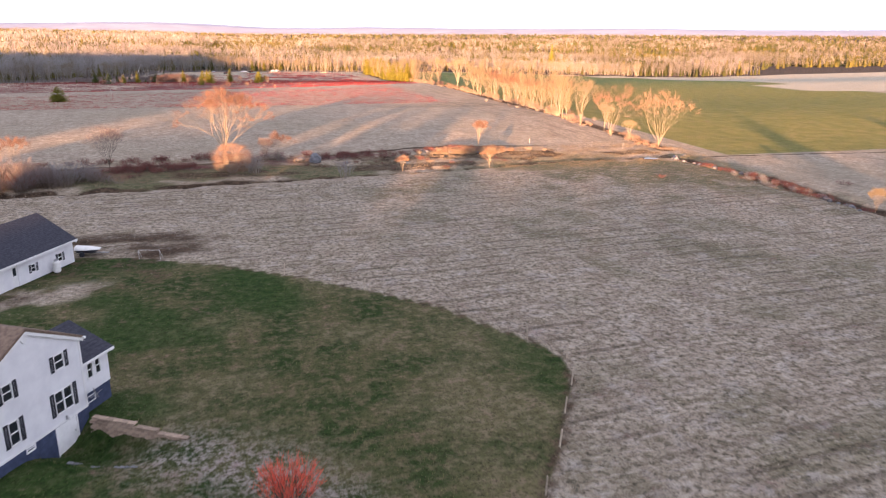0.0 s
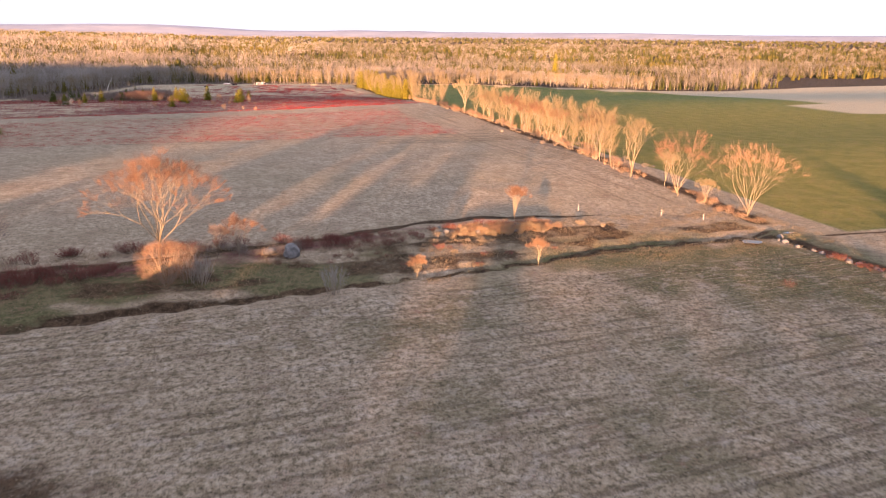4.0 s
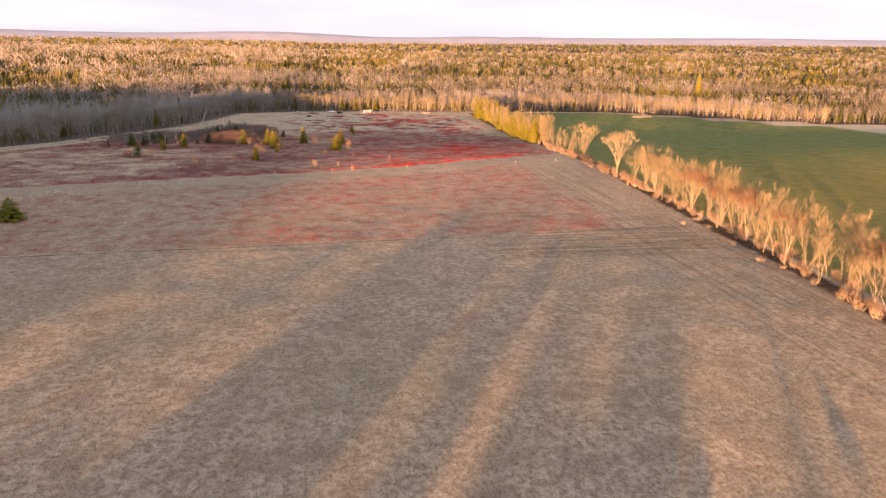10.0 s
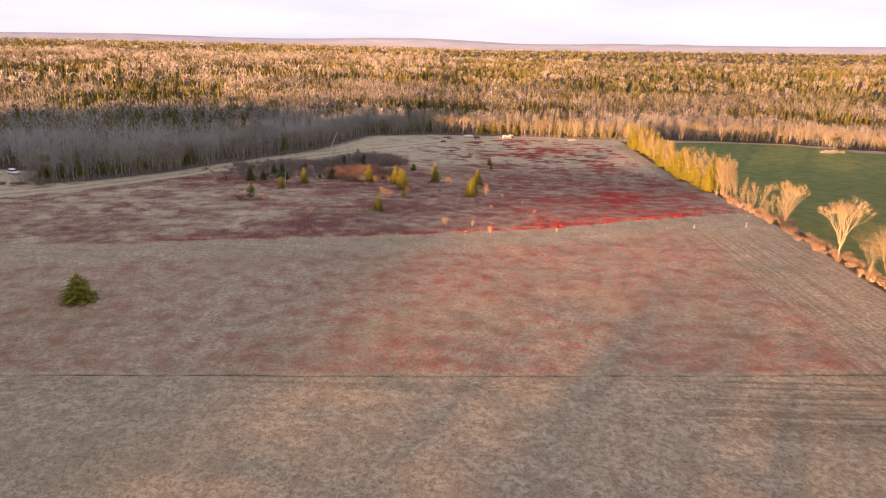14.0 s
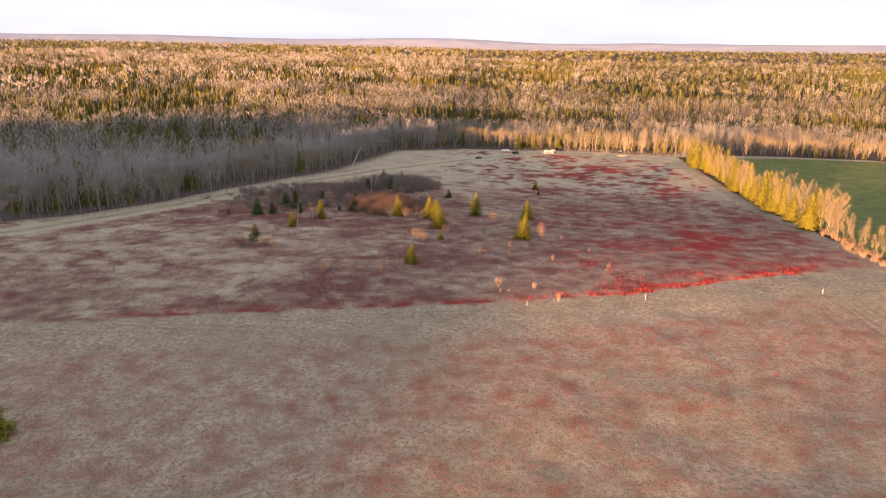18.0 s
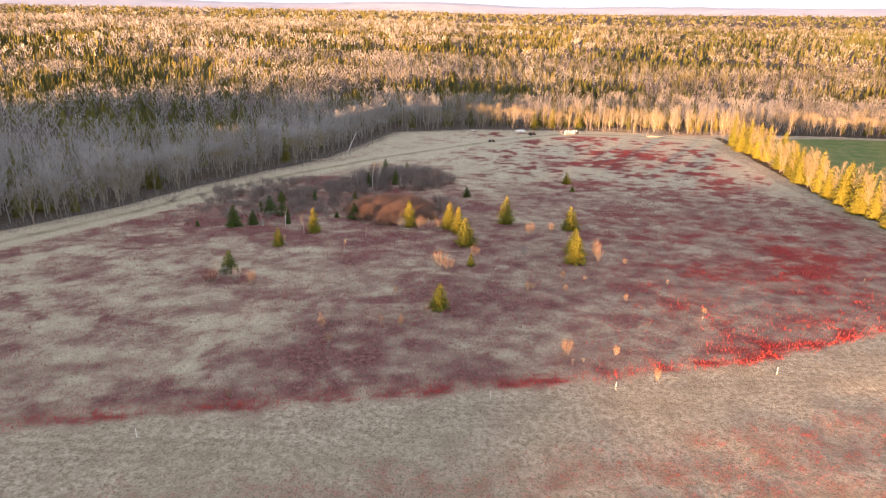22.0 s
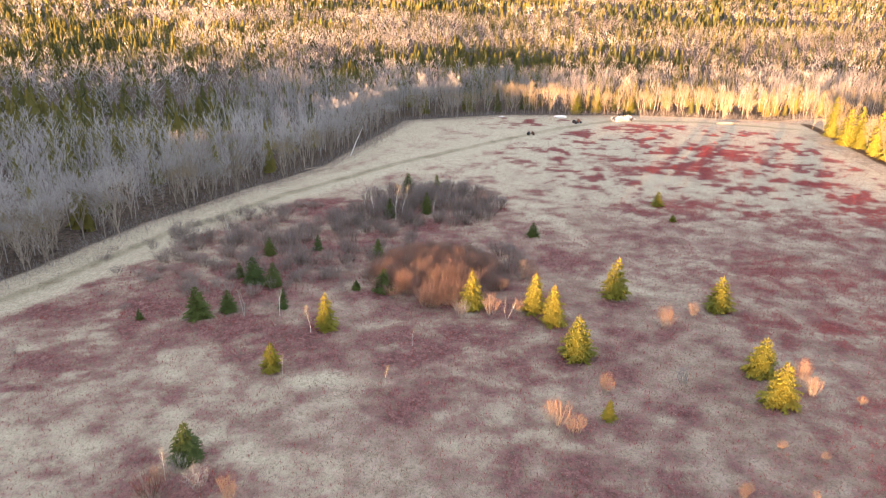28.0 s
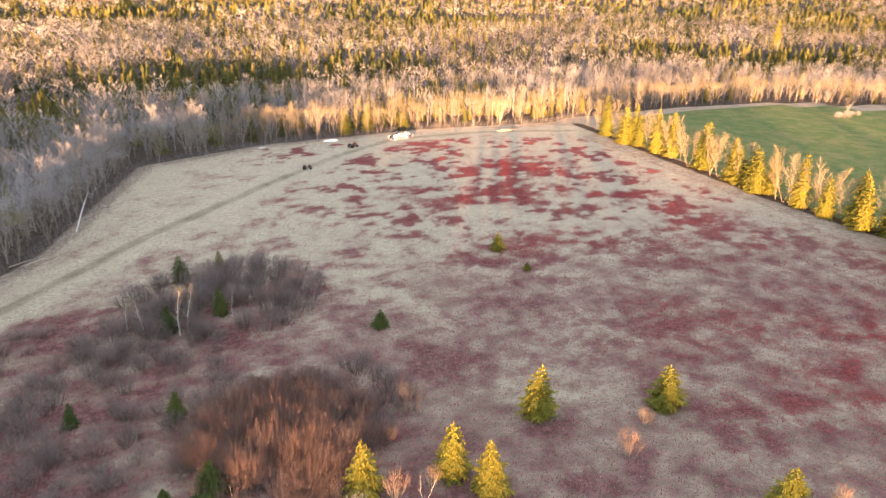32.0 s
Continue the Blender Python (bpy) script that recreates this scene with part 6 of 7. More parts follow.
def house():
    h = thing("house", "white two-storey house with black shutters and a navy basement", "house", pose(-7.63, 40.32, 0, 0, 0, 57))
    L, R, P, SB_, EV, RG, D = -6.32, 0.76, -2.78, 0.65, 5.12, 6.98, 9.5
    top = lambda u: EV + (RG - EV) * (1 - abs(u - P) / (R - P)) - 0.05
    holes = [(-1.22, -0.48, 3.78, 4.70), (-1.55, -0.20, 1.26, 2.62), (-4.63, -3.95, 1.20, 2.54), (-4.66, -3.98, 3.68, 4.62)]
    part("gable_wall", wall_mesh("gable_wall", SIDING, [L, P, R], top, SB_, holes, 0.18), h)
    part("basement_wall", wall_mesh("basement_wall", NAVY, [L + 0.03, R - 0.03], lambda u: SB_, -1.4, [(-1.78, -0.12, -1.4, 0.60), (-3.80, -3.17, 0.28, 0.62)], 0.2), h, "navy-painted basement wall")
    part("side_wall", block("side_wall", SIDING, (R - 0.18, R, 0.18, D, SB_, EV - 0.05)), h)
    part("side_wall", block("side_wall", SIDING, (L, L + 0.18, 0.18, D, SB_, EV - 0.05)), h)
    part("basement_wall", block("basement_wall", NAVY, (R - 0.23, R - 0.03, 0.2, D, -1.4, SB_)), h, "navy-painted basement wall")
    part("back_wall", wall_mesh("back_wall", SIDING, [L, P, R], top, -0.4, [], 0.18), h, m=pose(0, D, 0))
    for u0, u1, z0, z1, sh, li in ((-1.22, -0.48, 3.78, 4.70, 0.26, 1), (-1.55, -0.20, 1.26, 2.62, 0.28, 2), (-4.63, -3.95, 1.20, 2.54, 0.28, 1), (-4.66, -3.98, 3.68, 4.62, 0.27, 1)):
        window(h, u0, u1, z0, z1, 0.0, sh, li)
    window(h, -3.80, -3.17, 0.28, 0.62, 0.02)
    run, rise = R - P + 0.22, (RG - EV) * (R - P + 0.22) / (R - P)
    shingled("roof", SHINGLE_BROWN, h, (P - run, -0.14, RG - rise), (0, D + 0.4, 0), (run, 0, rise), 24, 34)
    shingled("roof", SHINGLE_BROWN, h, (P + run, -0.14, RG - rise), (0, D + 0.4, 0), (-run, 0, rise), 24, 34)
    for sgn in (-1, 1):      # rake boards under the roof's edge
        b = Build()
        e, r_ = Vector((P + sgn * run, -0.12, RG - rise - 0.13)), Vector((P, -0.12, RG - 0.13))
        q = [e, r_, r_ + Vector((0, 0, -0.2)), e + Vector((0, 0, -0.2))]
        n = [v + Vector((0, 0.11, 0)) for v in q]
        b.v += q + n
        b.f += [(0, 1, 2, 3), (7, 6, 5, 4), (0, 4, 5, 1), (1, 5, 6, 2), (2, 6, 7, 3), (3, 7, 4, 0)]
        part("rake_board", b.mesh("rake_board", TRIM), h)
    part("corner_board", block("corner_board", TRIM, (R - 0.12, R + 0.02, -0.02, 0.14, SB_, EV - 0.1)), h)
    part("gutter", block("gutter", TRIM, (P + run - 0.1, P + run + 0.03, -0.3, D + 0.3, RG - rise - 0.14, RG - rise - 0.02), bevel=0.02), h)
    part("skirt_board", block("skirt_board", TRIM, (L, R + 0.01, -0.025, -0.004, SB_ - 0.02, SB_ + 0.12)), h)
    d = part("basement_door", block("basement_door", TRIM, (-1.70, -0.20, 0.03, 0.09, -1.12, 0.52), bevel=0.008), h, "wide white basement door")
    part("door_frame", block("door_frame", TRIM, (-1.78, -1.70, -0.01, 0.15, -1.3, 0.60), (-0.20, -0.12, -0.01, 0.15, -1.3, 0.60), (-1.70, -0.20, -0.01, 0.15, 0.52, 0.60)), h)
    part("door_handle", block("door_handle", GREY_METAL, (-0.42, -0.36, -0.03, 0.03, -0.32, -0.20), bevel=0.01), d)
    lamp = part("wall_lamp", block("wall_lamp", GREY_METAL, (-0.98, -0.90, -0.12, 0.0, 0.80, 0.98), (-1.02, -0.86, -0.16, -0.05, 0.76, 0.84), bevel=0.01), h)
    vb = Build()
    vb.tube([Vector((-2.85, -0.05, 6.42)), Vector((-2.85, 0.0, 6.42))], [0.2, 0.22], 12)
    vb.f.append(tuple(range(12)))
    part("gable_vent", vb.mesh("gable_vent", TRIM), h, "round white vent")
    db = Build()
    cen, ax = Vector((0.95, -0.42, 1.42)), Vector((0.75, -0.6, 0.35)).normalized()
    u = ax.orthogonal().normalized()
    w = ax.cross(u)
    for rr, dd in ((0.0, 0.0), (0.16, 0.012), (0.30, 0.045), (0.38, 0.075)):
        db.v += [cen + ax * dd + (u * math.cos(a) + w * math.sin(a)) * rr for a in [2 * math.pi * k / 20 for k in range(20)]]
    for k in range(3):
        db.f += [(k * 20 + j, k * 20 + (j + 1) % 20, k * 20 + 20 + (j + 1) % 20, k * 20 + 20 + j) for j in range(20)]
    dish = part("satellite_dish", db.mesh("satellite_dish", GREY_METAL), h, "grey satellite dish on the corner")
    ab = Build()
    ab.tube([Vector((0.74, -0.02, 1.2)), Vector((0.88, -0.3, 1.2)), cen], [0.025] * 3, 6)
    ab.tube([cen - w * 0.3, cen + ax * 0.42], [0.015, 0.02], 5)
    part("dish_arm", ab.mesh("dish_arm", GREY_METAL), dish)
    # the sunroom on the side
    s = part("sunroom", wall_mesh("sunroom", SIDING, [R + 0.002, 3.12], lambda u: 3.26, 1.18, [(1.32, 1.80, 2.00, 3.06), (1.98, 2.46, 2.00, 3.06)], 0.16), h, "small side room with a dark roof", pose(0, 0.28, 0))
    for a, c in ((1.32, 1.80), (1.98, 2.46)):
        window(s, a, c, 2.00, 3.06)
    part("sunroom_wall", block("sunroom_wall", SIDING, (2.96, 3.12, 0.16, 2.6, 1.18, 3.26)), s)
    part("sunroom_wall", block("sunroom_wall", SIDING, (R + 0.002, 2.96, 2.44, 2.6, 1.18, 4.3)), s)
    part("sunroom_base", block("sunroom_base", NAVY, (R + 0.002, 3.08, 0.04, 2.56, -0.7, 1.18)), s, "navy-painted base")
    shingled("sunroom_roof", SHINGLE_DARK, s, (R + 0.004, -0.25, 3.26), (2.65, 0, 0), (0, 2.95, 1.35), 12, 10)
    part("fascia", block("fascia", TRIM, (R + 0.004, 3.42, -0.29, -0.24, 3.10, 3.27)), s)
    part("cellar_window", block("cellar_window", TRIM, (1.05, 1.75, 0.0, 0.035, 0.55, 0.60), (1.05, 1.75, 0.0, 0.035, 0.92, 0.97), (1.05, 1.10, 0.0, 0.035, 0.60, 0.92), (1.70, 1.75, 0.0, 0.035, 0.60, 0.92)), s)


house()


def garage():
    g = thing("garage", "long white garage with a dark shingle roof and black shutters", "garage", pose(-12.1, 72.4, 0, 0, 0, 60.5))
    L, R, D, EV, RG = -11.5, 0.0, 7.2, 2.45, 4.55
    holes = [(-5.55, -4.95, 0.72, 1.46), (-2.15, -1.55, 0.62, 1.42), (-7.75, -7.05, 0.02, 1.95)]
    part("front_wall", wall_mesh("front_wall", SIDING, [L, R], lambda u: EV, 0.0, holes, 0.16), g)
    part("back_wall", block("back_wall", SIDING, (L, R, D - 0.16, D, 0.0, EV)), g)
    gable = lambda u: EV + (RG - EV) * (1 - abs(u - D / 2) / (D / 2)) - 0.06
    for x in (R, L + 0.16):
        part("gable_wall", wall_mesh("gable_wall", SIDING, [0.162, D / 2, D - 0.162], gable, 0.0, [], 0.16), g, m=pose(x, 0, 0, 0, 0, 90))
    part("footing", block("footing", NAVY, (L + 0.02, R - 0.02, 0.03, D - 0.03, -0.5, -0.004)), g, "low concrete footing")
    for a, c, z0, z1 in ((-5.55, -4.95, 0.72, 1.46), (-2.15, -1.55, 0.62, 1.42)):
        window(g, a, c, z0, z1, 0.0, 0.24)
    d = part("side_door", block("side_door", TRIM, (-7.73, -7.07, 0.04, 0.10, 0.04, 1.93), bevel=0.008), g)
    part("door_pane", block("door_pane", GLASS, (-7.58, -7.22, 0.028, 0.036, 1.05, 1.75)), d)
    run, k = D / 2 + 0.35, (RG - EV) / (D / 2)
    shingled("roof", SHINGLE_DARK, g, (L - 0.3, D / 2 - run, RG - k * run), (R - L + 0.6, 0, 0), (0, run, k * run), 22, 38)
    shingled("roof", SHINGLE_DARK, g, (L - 0.3, D / 2 + run, RG - k * run), (R - L + 0.6, 0, 0), (0, -run, k * run), 22, 38)
    part("fascia", block("fascia", TRIM, (L - 0.3, R + 0.3, D / 2 - run - 0.03, D / 2 - run + 0.02, RG - k * run - 0.18, RG - k * run)), g)
    for x in (R + 0.27, ):
        for sgn in (-1, 1):
            b = Build()
            e, r_ = Vector((x, D / 2 + sgn * run, RG - k * run - 0.13)), Vector((x, D / 2, RG - 0.13))
            q = [e, r_, r_ + Vector((0, 0, -0.16)), e + Vector((0, 0, -0.16))]
            b.v += q + [v - Vector((0.26, 0, 0)) for v in q]
            b.f += [(0, 1, 2, 3), (7, 6, 5, 4), (0, 4, 5, 1), (1, 5, 6, 2), (2, 6, 7, 3), (3, 7, 4, 0)]
            part("rake_board", b.mesh("rake_board", TRIM), g)
    t = thing("propane_tank", "upright white propane tank against the garage wall", "gas tank", pose(-12.1, 72.4, 0, 0, 0, 60.5) @ pose(-3.1, -0.55, float(ground_z(-13.2, 69.4))))
    tb = Build()
    tb.tube([Vector((0, 0, z)) for z in (0.05, 0.12, 0.95, 1.08, 1.14)], [0.26, 0.33, 0.33, 0.24, 0.08], 16)
    tb.f.append(tuple(range(len(tb.v) - 16, len(tb.v))))
    part("tank_body", tb.mesh("tank_body", WHITE_PAINT), t)
    cb = Build()
    cb.tube([Vector((0, 0, 1.06)), Vector((0, 0, 1.24))], [0.17, 0.17], 12)
    part("valve_collar", cb.mesh("valve_collar", GREY_METAL), t)
    part("foot_ring", block("foot_ring", GREY_METAL, (-0.2, 0.2, -0.2, 0.2, -0.05, 0.06), bevel=0.03), t)
    # covered boat behind the garage's corner
    bt = thing("covered_boat", "small boat under a white cover behind the garage", "boat", pose(-12.0, 74.6, float(ground_z(-12, 74.6)), 0, 0, -15))
    hb = Build()
    rings = []
    for i in range(9):
        u = i / 8
        w = 0.62 * math.sin(math.pi * min(1, 0.18 + 0.82 * (1 - u)) * 0.62) + 0.02
        ring = []
        for j in range(9):
            a = math.pi * j / 8
            ring.append(len(hb.v))
            hb.v.append(Vector((-0.2 + 2.4 * u, -math.cos(a) * w, 0.62 + math.sin(a) * (0.34 - 0.18 * u))))
        rings.append(ring)
    for p, q in zip(rings, rings[1:]):
        hb.f += [(p[j], p[j + 1], q[j + 1], q[j]) for j in range(8)]
    hb.f.append(tuple(rings[0]))
    part("cover", hb.mesh("cover", WHITE_PAINT), bt, "white cover")
    part("hull", block("hull", SHUTTER, (-0.15, 1.7, -0.45, 0.45, 0.3, 0.64), bevel=0.08), bt, "dark hull")
    part("trailer_frame", block("trailer_frame", GREY_METAL, (-0.2, 2.9, -0.06, 0.06, 0.22, 0.30), (0.5, 0.62, -0.6, 0.6, 0.2, 0.28)), bt)
    for sgn in (-1, 1):
        wb = Build()
        wb.tube([Vector((0.56, sgn * 0.66 - 0.08, 0.2)), Vector((0.56, sgn * 0.66 - 0.04, 0.2)), Vector((0.56, sgn * 0.66 + 0.04, 0.2)), Vector((0.56, sgn * 0.66 + 0.08, 0.2))], [0.2, 0.26, 0.26, 0.2], 14)
        wb.f += [tuple(range(14)), tuple(range(len(wb.v) - 14, len(wb.v)))]
        part("wheel", wb.mesh("wheel", SHUTTER), bt)


garage()


# ---- the retaining wall of tan blocks by the basement door ----
def retaining_wall():
    w = thing("retaining_wall", "stepped retaining wall of tan concrete blocks", "retaining wall", pose(-6.95, 39.95, 0, 0, 0, -33.5))
    rr = random.Random(9)
    base = block("block", BLOCK, (0.004, 0.396, 0.0, 0.26, 0.004, 0.176), bevel=0.018)
    cap = block("capstone", BLOCK, (0.0, 0.47, -0.03, 0.30, 0.0, 0.08), bevel=0.012)
    length = 6.0
    for i in range(8):
        z = -1.25 + 0.18 * i
        x = -0.2 * (i % 2)
        while x < length:
            limit = 0.30 - 0.42 * smooth(1.2, 5.6, x) - 0.02
            if z + 0.18 <= limit + 0.18:
                part("block", base, w, m=pose(x, rr.uniform(-0.012, 0.012), z, 0, 0, rr.uniform(-0.8, 0.8)))
            x += 0.4
    for k in range(13):
        x = 0.47 * k
        limit = 0.30 - 0.42 * float(smooth(1.2, 5.6, x + 0.2))
        z = -1.25 + 0.18 * math.ceil((limit + 1.25) / 0.18) + 0.002
        part("capstone", cap, w, m=pose(x, 0, z + 0.0, 0, 0, rr.uniform(-0.8, 0.8)))
    e = thing("garden_edging", "low row of grey edging stones", "edging", pose(-8.1, 37.6, 0, 0, 0, -35))
    st = block("edging_stone", GRANITE, (0.0, 0.36, 0, 0.2, -0.5, 0.06), bevel=0.03)
    for k in range(12):
        x = 0.38 * k
        wx, wy = -8.1 + x * 0.819, 37.6 - x * 0.574
        part("edging_stone", st, e, m=pose(x, rr.uniform(-0.03, 0.03), float(ground_z(wx, wy)) + 0.05, 0, 0, rr.uniform(-6, 6)))


retaining_wall()


def goal():
    g = thing("play_goal", "white pipe goal frame on the lawn border", "goal", pose(-6.3, 71.3, float(ground_z(-6.3, 71.3)), 0, 0, -14))
    for n, a, c in (("upright", (0, 0, -0.1), (0, 0, 0.95)), ("upright", (2.0, 0, -0.1), (2.0, 0, 0.95)), ("crossbar", (-0.03, 0, 0.95), (2.03, 0, 0.95)), ("brace", (0, 0, 0.95), (0, 0.8, 0.0)), ("brace", (2.0, 0, 0.95), (2.0, 0.8, 0.0))):
        b = Build()
        b.tube([Vector(a), Vector(c)], [0.015, 0.015], 8)
        part(n, b.mesh(n, WHITE_PAINT), g)


goal()


# ---- scrap at the far end of the heath ----
RUST = plain("rusty_steel", (0.16, 0.075, 0.045), (0.09, 0.05, 0.035), 0.85, 5.0, relief=0.006)
PALE_SCRAP = plain("pale_scrap", (0.66, 0.66, 0.67), (0.42, 0.43, 0.45), 0.6, 3.0, vary=0.3)


def scrap_heap():
    rr = random.Random(21)
    names = (("appliance", PALE_SCRAP, (0.6, 0.6, 0.9)), ("sheet", PALE_SCRAP, (1.6, 0.9, 0.05)), ("barrel", GREY_METAL, None), ("plank", WEATHERED, (2.2, 0.2, 0.05)), ("bag", PALE_SCRAP, None), ("crate", SHUTTER, (0.9, 0.7, 0.6)))
    meshes = []
    for n, mt, d in names:
        if d:
            meshes.append((n, block(n, mt, (-d[0] / 2, d[0] / 2, -d[1] / 2, d[1] / 2, 0, d[2]), bevel=0.02)))
        elif n == "barrel":
            b = Build()
            b.tube([Vector((0, 0, z)) for z in (0, 0.03, 0.29, 0.31, 0.58, 0.6, 0.86, 0.88)], [0.27, 0.29, 0.28, 0.30, 0.30, 0.28, 0.29, 0.27], 12)
            b.f += [tuple(range(12))[::-1], tuple(range(len(b.v) - 12, len(b.v)))]
            meshes.append((n, b.mesh(n, mt)))
        else:
            meshes.append((n, boulder("bag", 0.5, 0.4, 0.3, 1.7, mt, 2)))
    heap = thing("scrap_heap", "heap of pale scrap, sheets, barrels and old appliances by the woods", "scrap heap", at(52.0, 490.5, 8))
    core = boulder("rubble", 3.8, 1.6, 0.7, 5.1, GREY_METAL, 3)
    part("rubble", core, heap)
    for k in range(54):
        n, me = meshes[rr.randrange(len(meshes))]
        a, r = rr.uniform(0, 6.28), math.sqrt(rr.random())
        x, y = 4.2 * r * math.cos(a), 1.9 * r * math.sin(a)
        z = 1.05 * max(0, 1 - r * r) * rr.uniform(0.7, 1.1)
        part(n, me, heap, m=pose(x, y, z, rr.uniform(-35, 35), rr.uniform(-35, 35), rr.uniform(0, 360)))


scrap_heap()
for x, y, a, w, d, h, lab in ((32.6, 494.0, 4, 4.6, 1.7, 1.0, "upturned white boat hull lying by the woods"), (13.6, 494.0, 20, 2.2, 1.0, 0.45, "small upturned white hull in the grass")):
    me = boulder("upturned_hull", w / 2, d / 2, h / 2, 0.3, WHITE_PAINT, 3)
    for v in me.vertices:
        v.co.z = max(v.co.z, 0.0)
    ob = tagged(new("upturned_hull", me), lab, "boat")
    ob.matrix_basis = at(x, y, a)


def wreck(x, y, turn, s, lab):
    w = thing("old_machine", lab, "machine", at(x, y, turn, s))
    part("frame", block("frame", RUST, (-1.4, 1.4, -0.5, -0.4, 0.45, 0.6), (-1.4, 1.4, 0.4, 0.5, 0.45, 0.6), (-1.4, -1.25, -0.4, 0.4, 0.45, 0.6), (1.1, 1.25, -0.4, 0.4, 0.45, 0.6)), w)
    part("engine", block("engine", RUST, (0.1, 1.0, -0.35, 0.35, 0.6, 1.15), (0.3, 0.5, -0.1, 0.1, 1.15, 1.5), bevel=0.04), w)
    part("seat", block("seat", SHUTTER, (-0.9, -0.4, -0.25, 0.25, 0.75, 0.85), (-0.95, -0.85, -0.25, 0.25, 0.85, 1.25), bevel=0.03), w)
    for px, py, r in ((-0.9, -0.65, 0.55), (-0.9, 0.65, 0.55), (0.95, -0.6, 0.35), (0.95, 0.6, 0.35)):
        b = Build()
        b.tube([Vector((px, py + q, r)) for q in (-0.12, -0.07, 0.07, 0.12)], [r * 0.75, r, r, r * 0.75], 14)
        b.f += [tuple(range(14)), tuple(range(len(b.v) - 14, len(b.v)))]
        part("wheel", b.mesh("wheel", SHUTTER), w)


wreck(36.4, 486.0, 25, 1.0, "rusty old tractor standing in the grass")
wreck(19.8, 470.0, -15, 0.8, "rusty farm implement standing beside the track")
for k in range(9):
    b = Build()
    b.tube([Vector((-2.4, 0, 0)), Vector((0, 0.1, 0.03)), Vector((2.4, 0, 0))], [0.13, 0.12, 0.09], 7)
    b.f += [tuple(range(7)), tuple(range(len(b.v) - 7, len(b.v)))]
    x, y = ((84.5, 488.5), (-36.6, 432.2))[k % 2]
    ob = tagged(new("log", b.mesh("log", WEATHERED)), "cut grey log lying at the edge of the woods", "log", "cut logs")
    ob.matrix_basis = pose(x + tr.uniform(-2, 2), y + tr.uniform(-0.8, 0.8), float(ground_z(x, y)) + 0.12 + 0.1 * (k // 4), 0, 0, tr.uniform(-30, 30) + (40 if k % 2 else 0))
b = Build()
b.tube([Vector((0, 0, 0)), Vector((1.6, 0.3, 3.4)), Vector((3.6, 0.5, 7.2))], [0.13, 0.1, 0.03], 6)
ob = tagged(new("leaning_birch", b.mesh("leaning_birch", WHITE_PAINT)), "dead white birch trunk leaning out of the woods", "tree")
ob.matrix_basis = at(-30.0, 445.0, 20)


# ---- water in the brook ----
WATER, WN, WL, WB = material("brook_water", 0.05)
WB.inputs["Base Color"].default_value = (0.02, 0.025, 0.03, 1)
WB.inputs["Specular IOR Level"].default_value = 0.6
bump(WN, WL, WB, noise_tex(WN, WL, WN.new("ShaderNodeTexCoord").outputs["Object"], 3.0, 3), 0.02)


def pool(x, y, rx, ry, z):
    b = Build()
    n = 24
    ring = [Vector((x + rx * math.cos(a) * (1 + 0.2 * math.sin(3 * a + x)), y + ry * math.sin(a) * (1 + 0.25 * math.cos(2 * a + y)), z)) for a in [2 * math.pi * k / n for k in range(n)]]
    b.v += ring
    b.f.append(tuple(range(n)))
    ob = tagged(new("water", b.mesh("water", WATER)), "small dark pool of the brook", "water", kind="structure")


pool(87.6, 111.6, 1.0, 0.35, float(ground_z(87.6, 111.6)) + 0.03)
pool(78.4, 108.8, 1.4, 0.9, float(ground_z(78.4, 107.4)) + 0.32)


# ---- the red shrub on the lawn ----
TWIG_SCARLET = leafy("twig_scarlet", (0.58, 0.09, 0.055), (0.72, 0.15, 0.09), object_random=True)
dog = tree_thing("dogwood_shrub", "bright red-stemmed shrub on the lawn", "shrub", shrub(tr, 2.1, 3.4, 150, 1500, 0.025), BARK_DARK, TWIG_SCARLET)
dog.matrix_basis = at(2.8, 29.6, 0)


# ---- vehicles parked in the clearing ----
CAR_WHITE = plain("white_car_paint", (0.72, 0.73, 0.75), (0.62, 0.63, 0.65), 0.3, 1.5, vary=0.03, spec=0.5)
TYRE = plain("tyre_rubber", (0.02, 0.02, 0.022), (0.035, 0.035, 0.035), 0.85, 6.0)
LAMP_RED = plain("tail_lamp", (0.35, 0.02, 0.02), (0.25, 0.015, 0.015), 0.3, 4.0)


def loft(name, mat, profile, half, tuck=0.0):
    """A body from a side profile of (x, z), drawn in towards the top by tuck."""
    b = Build()
    lo, hi = min(z for x, z in profile), max(z for x, z in profile)
    n = len(profile)
    for side in (-1, 1):
        b.v += [Vector((x, side * (half - tuck * (z - lo) / (hi - lo)), z)) for x, z in profile]
    b.f += [tuple(range(n)), tuple(range(2 * n - 1, n - 1, -1))]
    for k in range(n):
        q = (k + 1) % n
        b.f.append((q, k, n + k, n + q))
    me = b.mesh(name, mat)
    bm = bmesh.new()
    bm.from_mesh(me)
    bmesh.ops.recalc_face_normals(bm, faces=bm.faces[:])
    bmesh.ops.bevel(bm, geom=bm.edges[:], offset=0.035, segments=2, affect="EDGES")
    bm.to_mesh(me)
    bm.free()
    return me


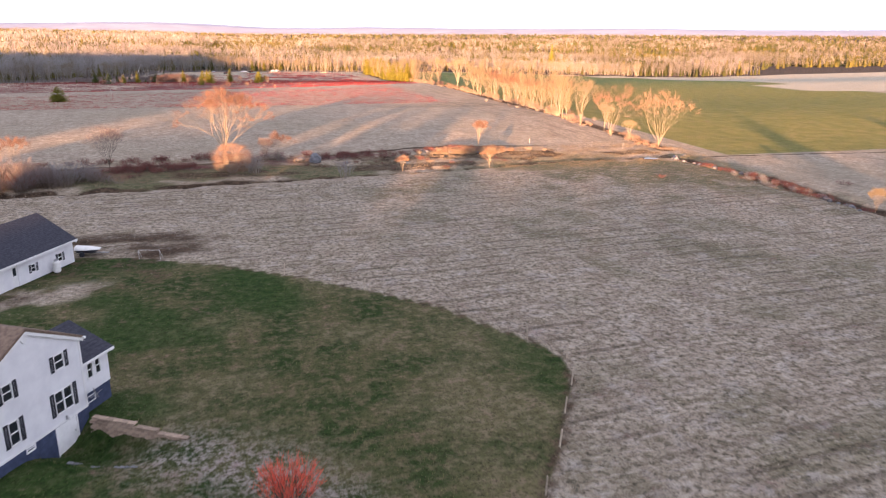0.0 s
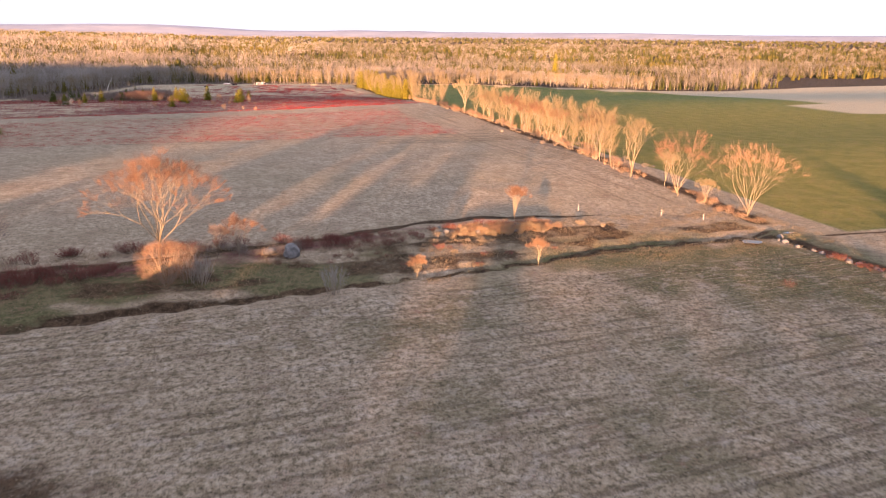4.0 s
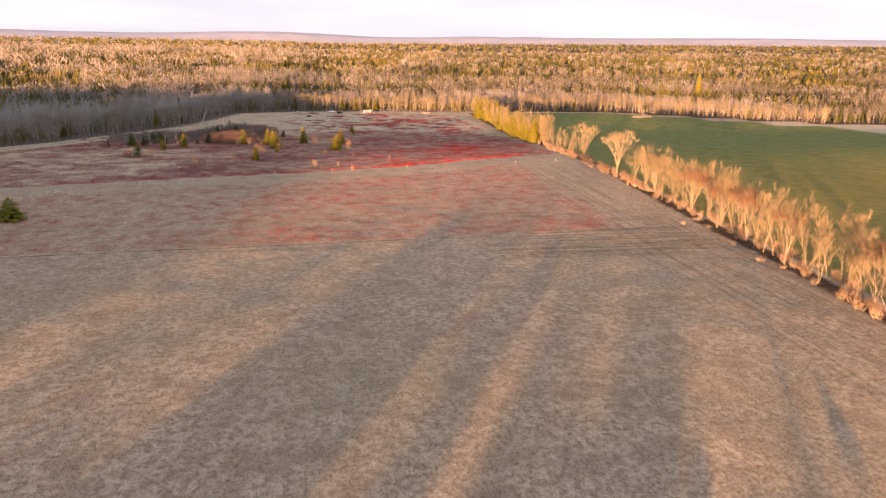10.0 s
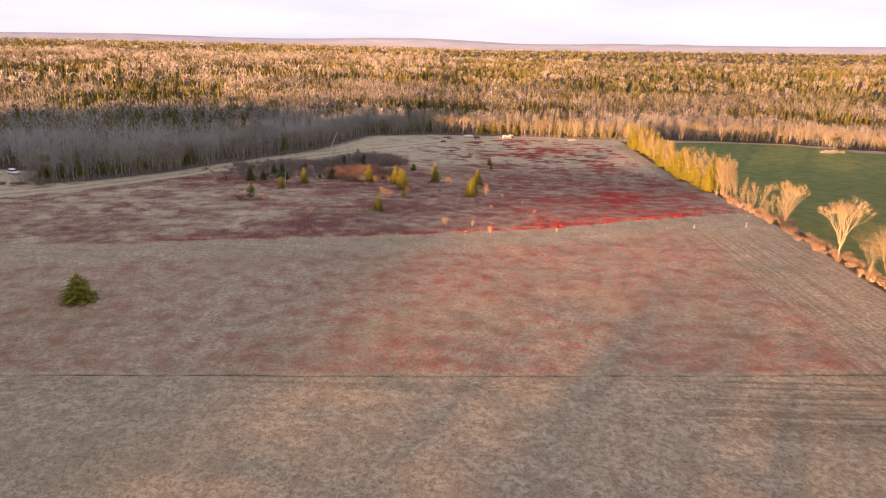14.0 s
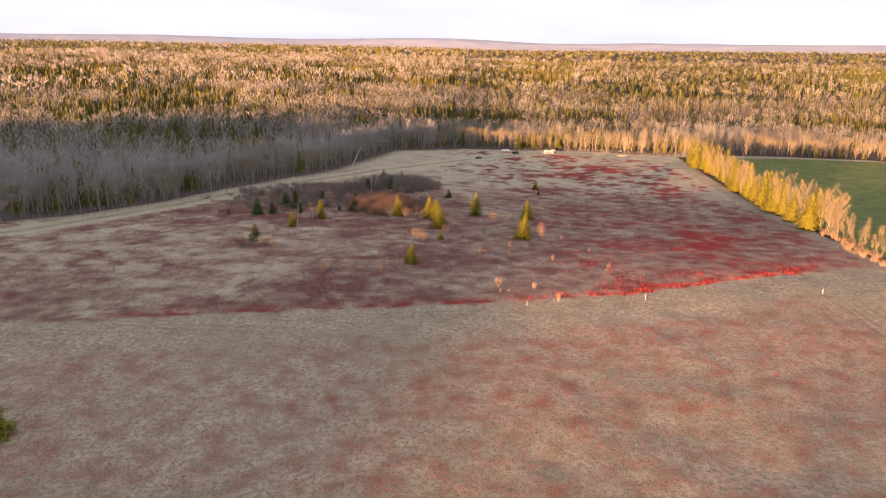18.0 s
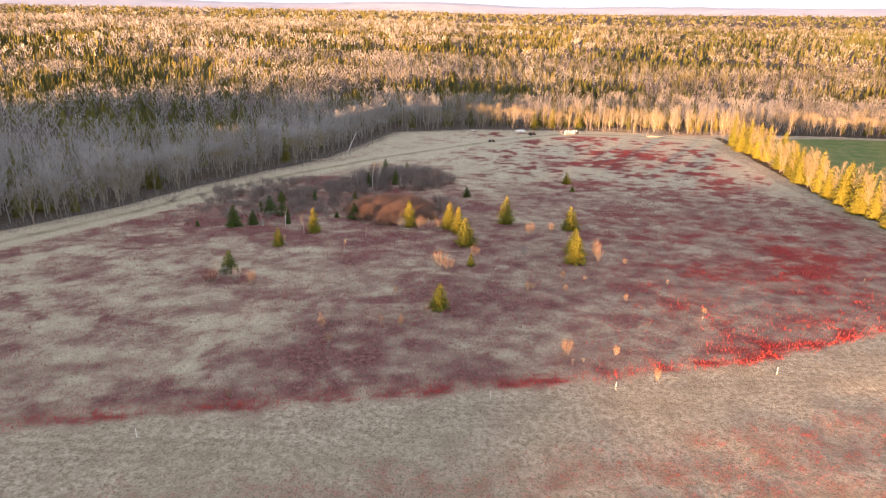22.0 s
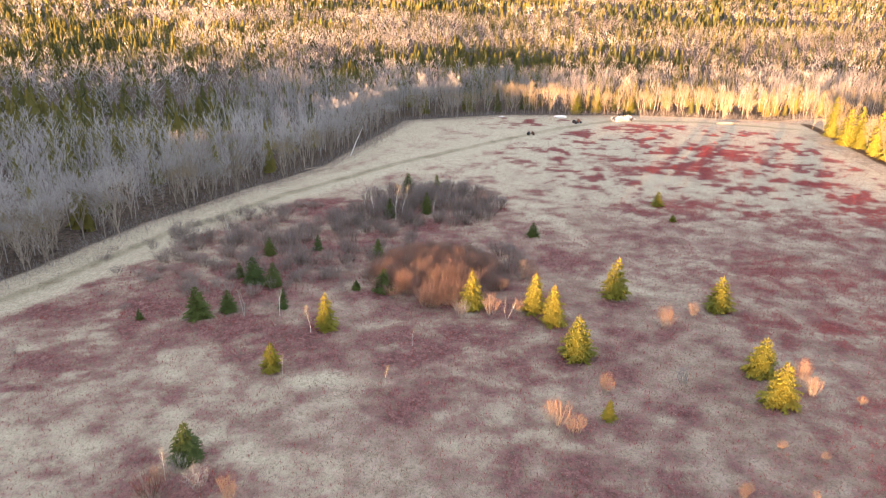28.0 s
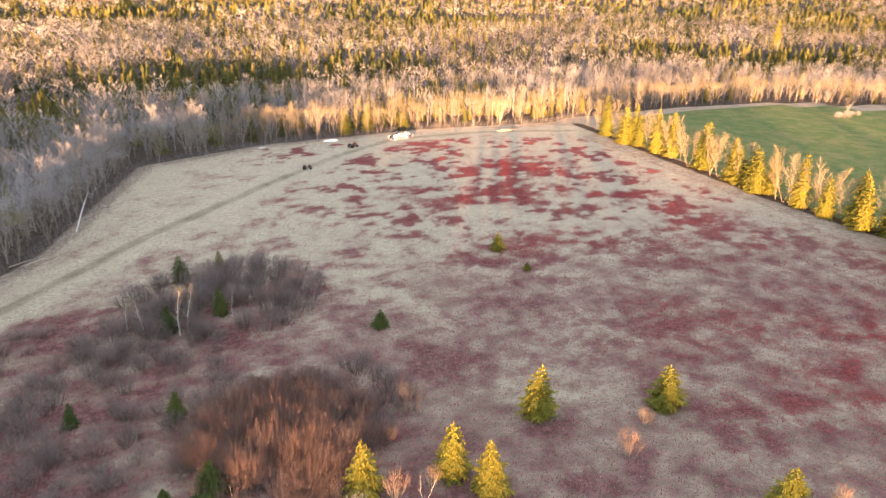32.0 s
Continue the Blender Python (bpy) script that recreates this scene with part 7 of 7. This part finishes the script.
def wheels(car, places, r=0.37):
    for x, y in places:
        b = Build()
        b.tube([Vector((x, y + q, r)) for q in (-0.12, -0.08, 0.08, 0.12)], [r * 0.8, r, r, r * 0.8], 18)
        b.f += [tuple(range(18)), tuple(range(len(b.v) - 18, len(b.v)))]
        tyre = part("wheel", b.mesh("wheel", TYRE), car)
        b = Build()
        s_ = 1 if y > 0 else -1
        b.tube([Vector((x, y + s_ * 0.10, r)), Vector((x, y + s_ * 0.135, r))], [r * 0.6, r * 0.5], 14)
        b.f += [tuple(range(14)), tuple(range(len(b.v) - 14, len(b.v)))]
        part("rim", b.mesh("rim", GREY_METAL), tyre)


def pickup():
    car = thing("pickup_truck", "white pickup truck parked on the grass of the clearing", "pickup truck", at(-119.6, 348.6, 8))
    part("body", loft("body", CAR_WHITE, [(-2.75, 0.45), (2.7, 0.45), (2.72, 0.85), (2.55, 1.08), (1.35, 1.15), (-0.6, 1.15), (-0.65, 0.72), (-2.65, 0.72), (-2.75, 0.70)], 0.95, 0.04), car)
    part("cab", loft("cab", CAR_WHITE, [(-0.55, 1.12), (1.35, 1.12), (0.75, 1.78), (-0.40, 1.80)], 0.90, 0.16), car)
    for s_ in (-1, 1):
        part("bed_side", block("bed_side", CAR_WHITE, (-2.75, -0.6, s_ * 0.90 - 0.05, s_ * 0.90 + 0.05, 0.70, 1.16), bevel=0.02), car)
        part("side_window", loft("side_window", GLASS, [(-0.42, 1.22), (1.05, 1.22), (0.66, 1.68), (-0.34, 1.70)], 0.02), car, m=pose(0, s_ * 0.845, 0.0, s_ * 9))
        part("headlamp", block("headlamp", GREY_METAL, (2.62, 2.76, s_ * 0.72 - 0.15, s_ * 0.72 + 0.15, 0.82, 0.98), bevel=0.02), car)
        part("tail_lamp", block("tail_lamp", LAMP_RED, (-2.79, -2.70, s_ * 0.86 - 0.07, s_ * 0.86 + 0.07, 0.75, 1.05), bevel=0.02), car)
    part("windscreen", block("windscreen", GLASS, (-0.015, 0.015, -0.72, 0.72, -0.30, 0.30)), car, m=pose(1.07, 0, 1.46, 0, -42, 0))
    part("tailgate", block("tailgate", CAR_WHITE, (-2.78, -2.70, -0.85, 0.85, 0.68, 1.14), bevel=0.02), car)
    part("bumper", block("bumper", GREY_METAL, (2.66, 2.84, -0.92, 0.92, 0.45, 0.66), bevel=0.03), car)
    wheels(car, ((-1.75, -0.86), (-1.75, 0.86), (1.75, -0.86), (1.75, 0.86)))


def suv():
    car = thing("estate_car", "white estate car with dark windows beside the pickup", "car", at(-115.0, 352.6, -35))
    part("body", loft("body", CAR_WHITE, [(-2.3, 0.40), (2.25, 0.40), (2.28, 0.78), (2.05, 0.98), (1.1, 1.05), (-2.2, 1.05), (-2.32, 0.95)], 0.90, 0.05), car)
    part("roof", loft("roof", CAR_WHITE, [(-2.15, 1.42), (0.35, 1.42), (0.1, 1.62), (-1.9, 1.62)], 0.76, 0.08), car)
    part("glasshouse", loft("glasshouse", GLASS, [(-2.2, 1.02), (1.1, 1.02), (0.38, 1.46), (-2.1, 1.46)], 0.86, 0.10), car)
    for s_ in (-1, 1):
        part("tail_lamp", block("tail_lamp", LAMP_RED, (-2.36, -2.28, s_ * 0.78 - 0.08, s_ * 0.78 + 0.08, 0.7, 0.98), bevel=0.02), car)
        part("headlamp", block("headlamp", GREY_METAL, (2.18, 2.32, s_ * 0.66 - 0.16, s_ * 0.66 + 0.16, 0.68, 0.84), bevel=0.02), car)
    wheels(car, ((-1.4, -0.80), (-1.4, 0.80), (1.4, -0.80), (1.4, 0.80)), 0.34)


pickup()
suv()
# red brush on the bank in front of them
clump(SHRUB_RED, 16, -101, 331, 8, 2.0, 0.7, 1.3, 3.0)
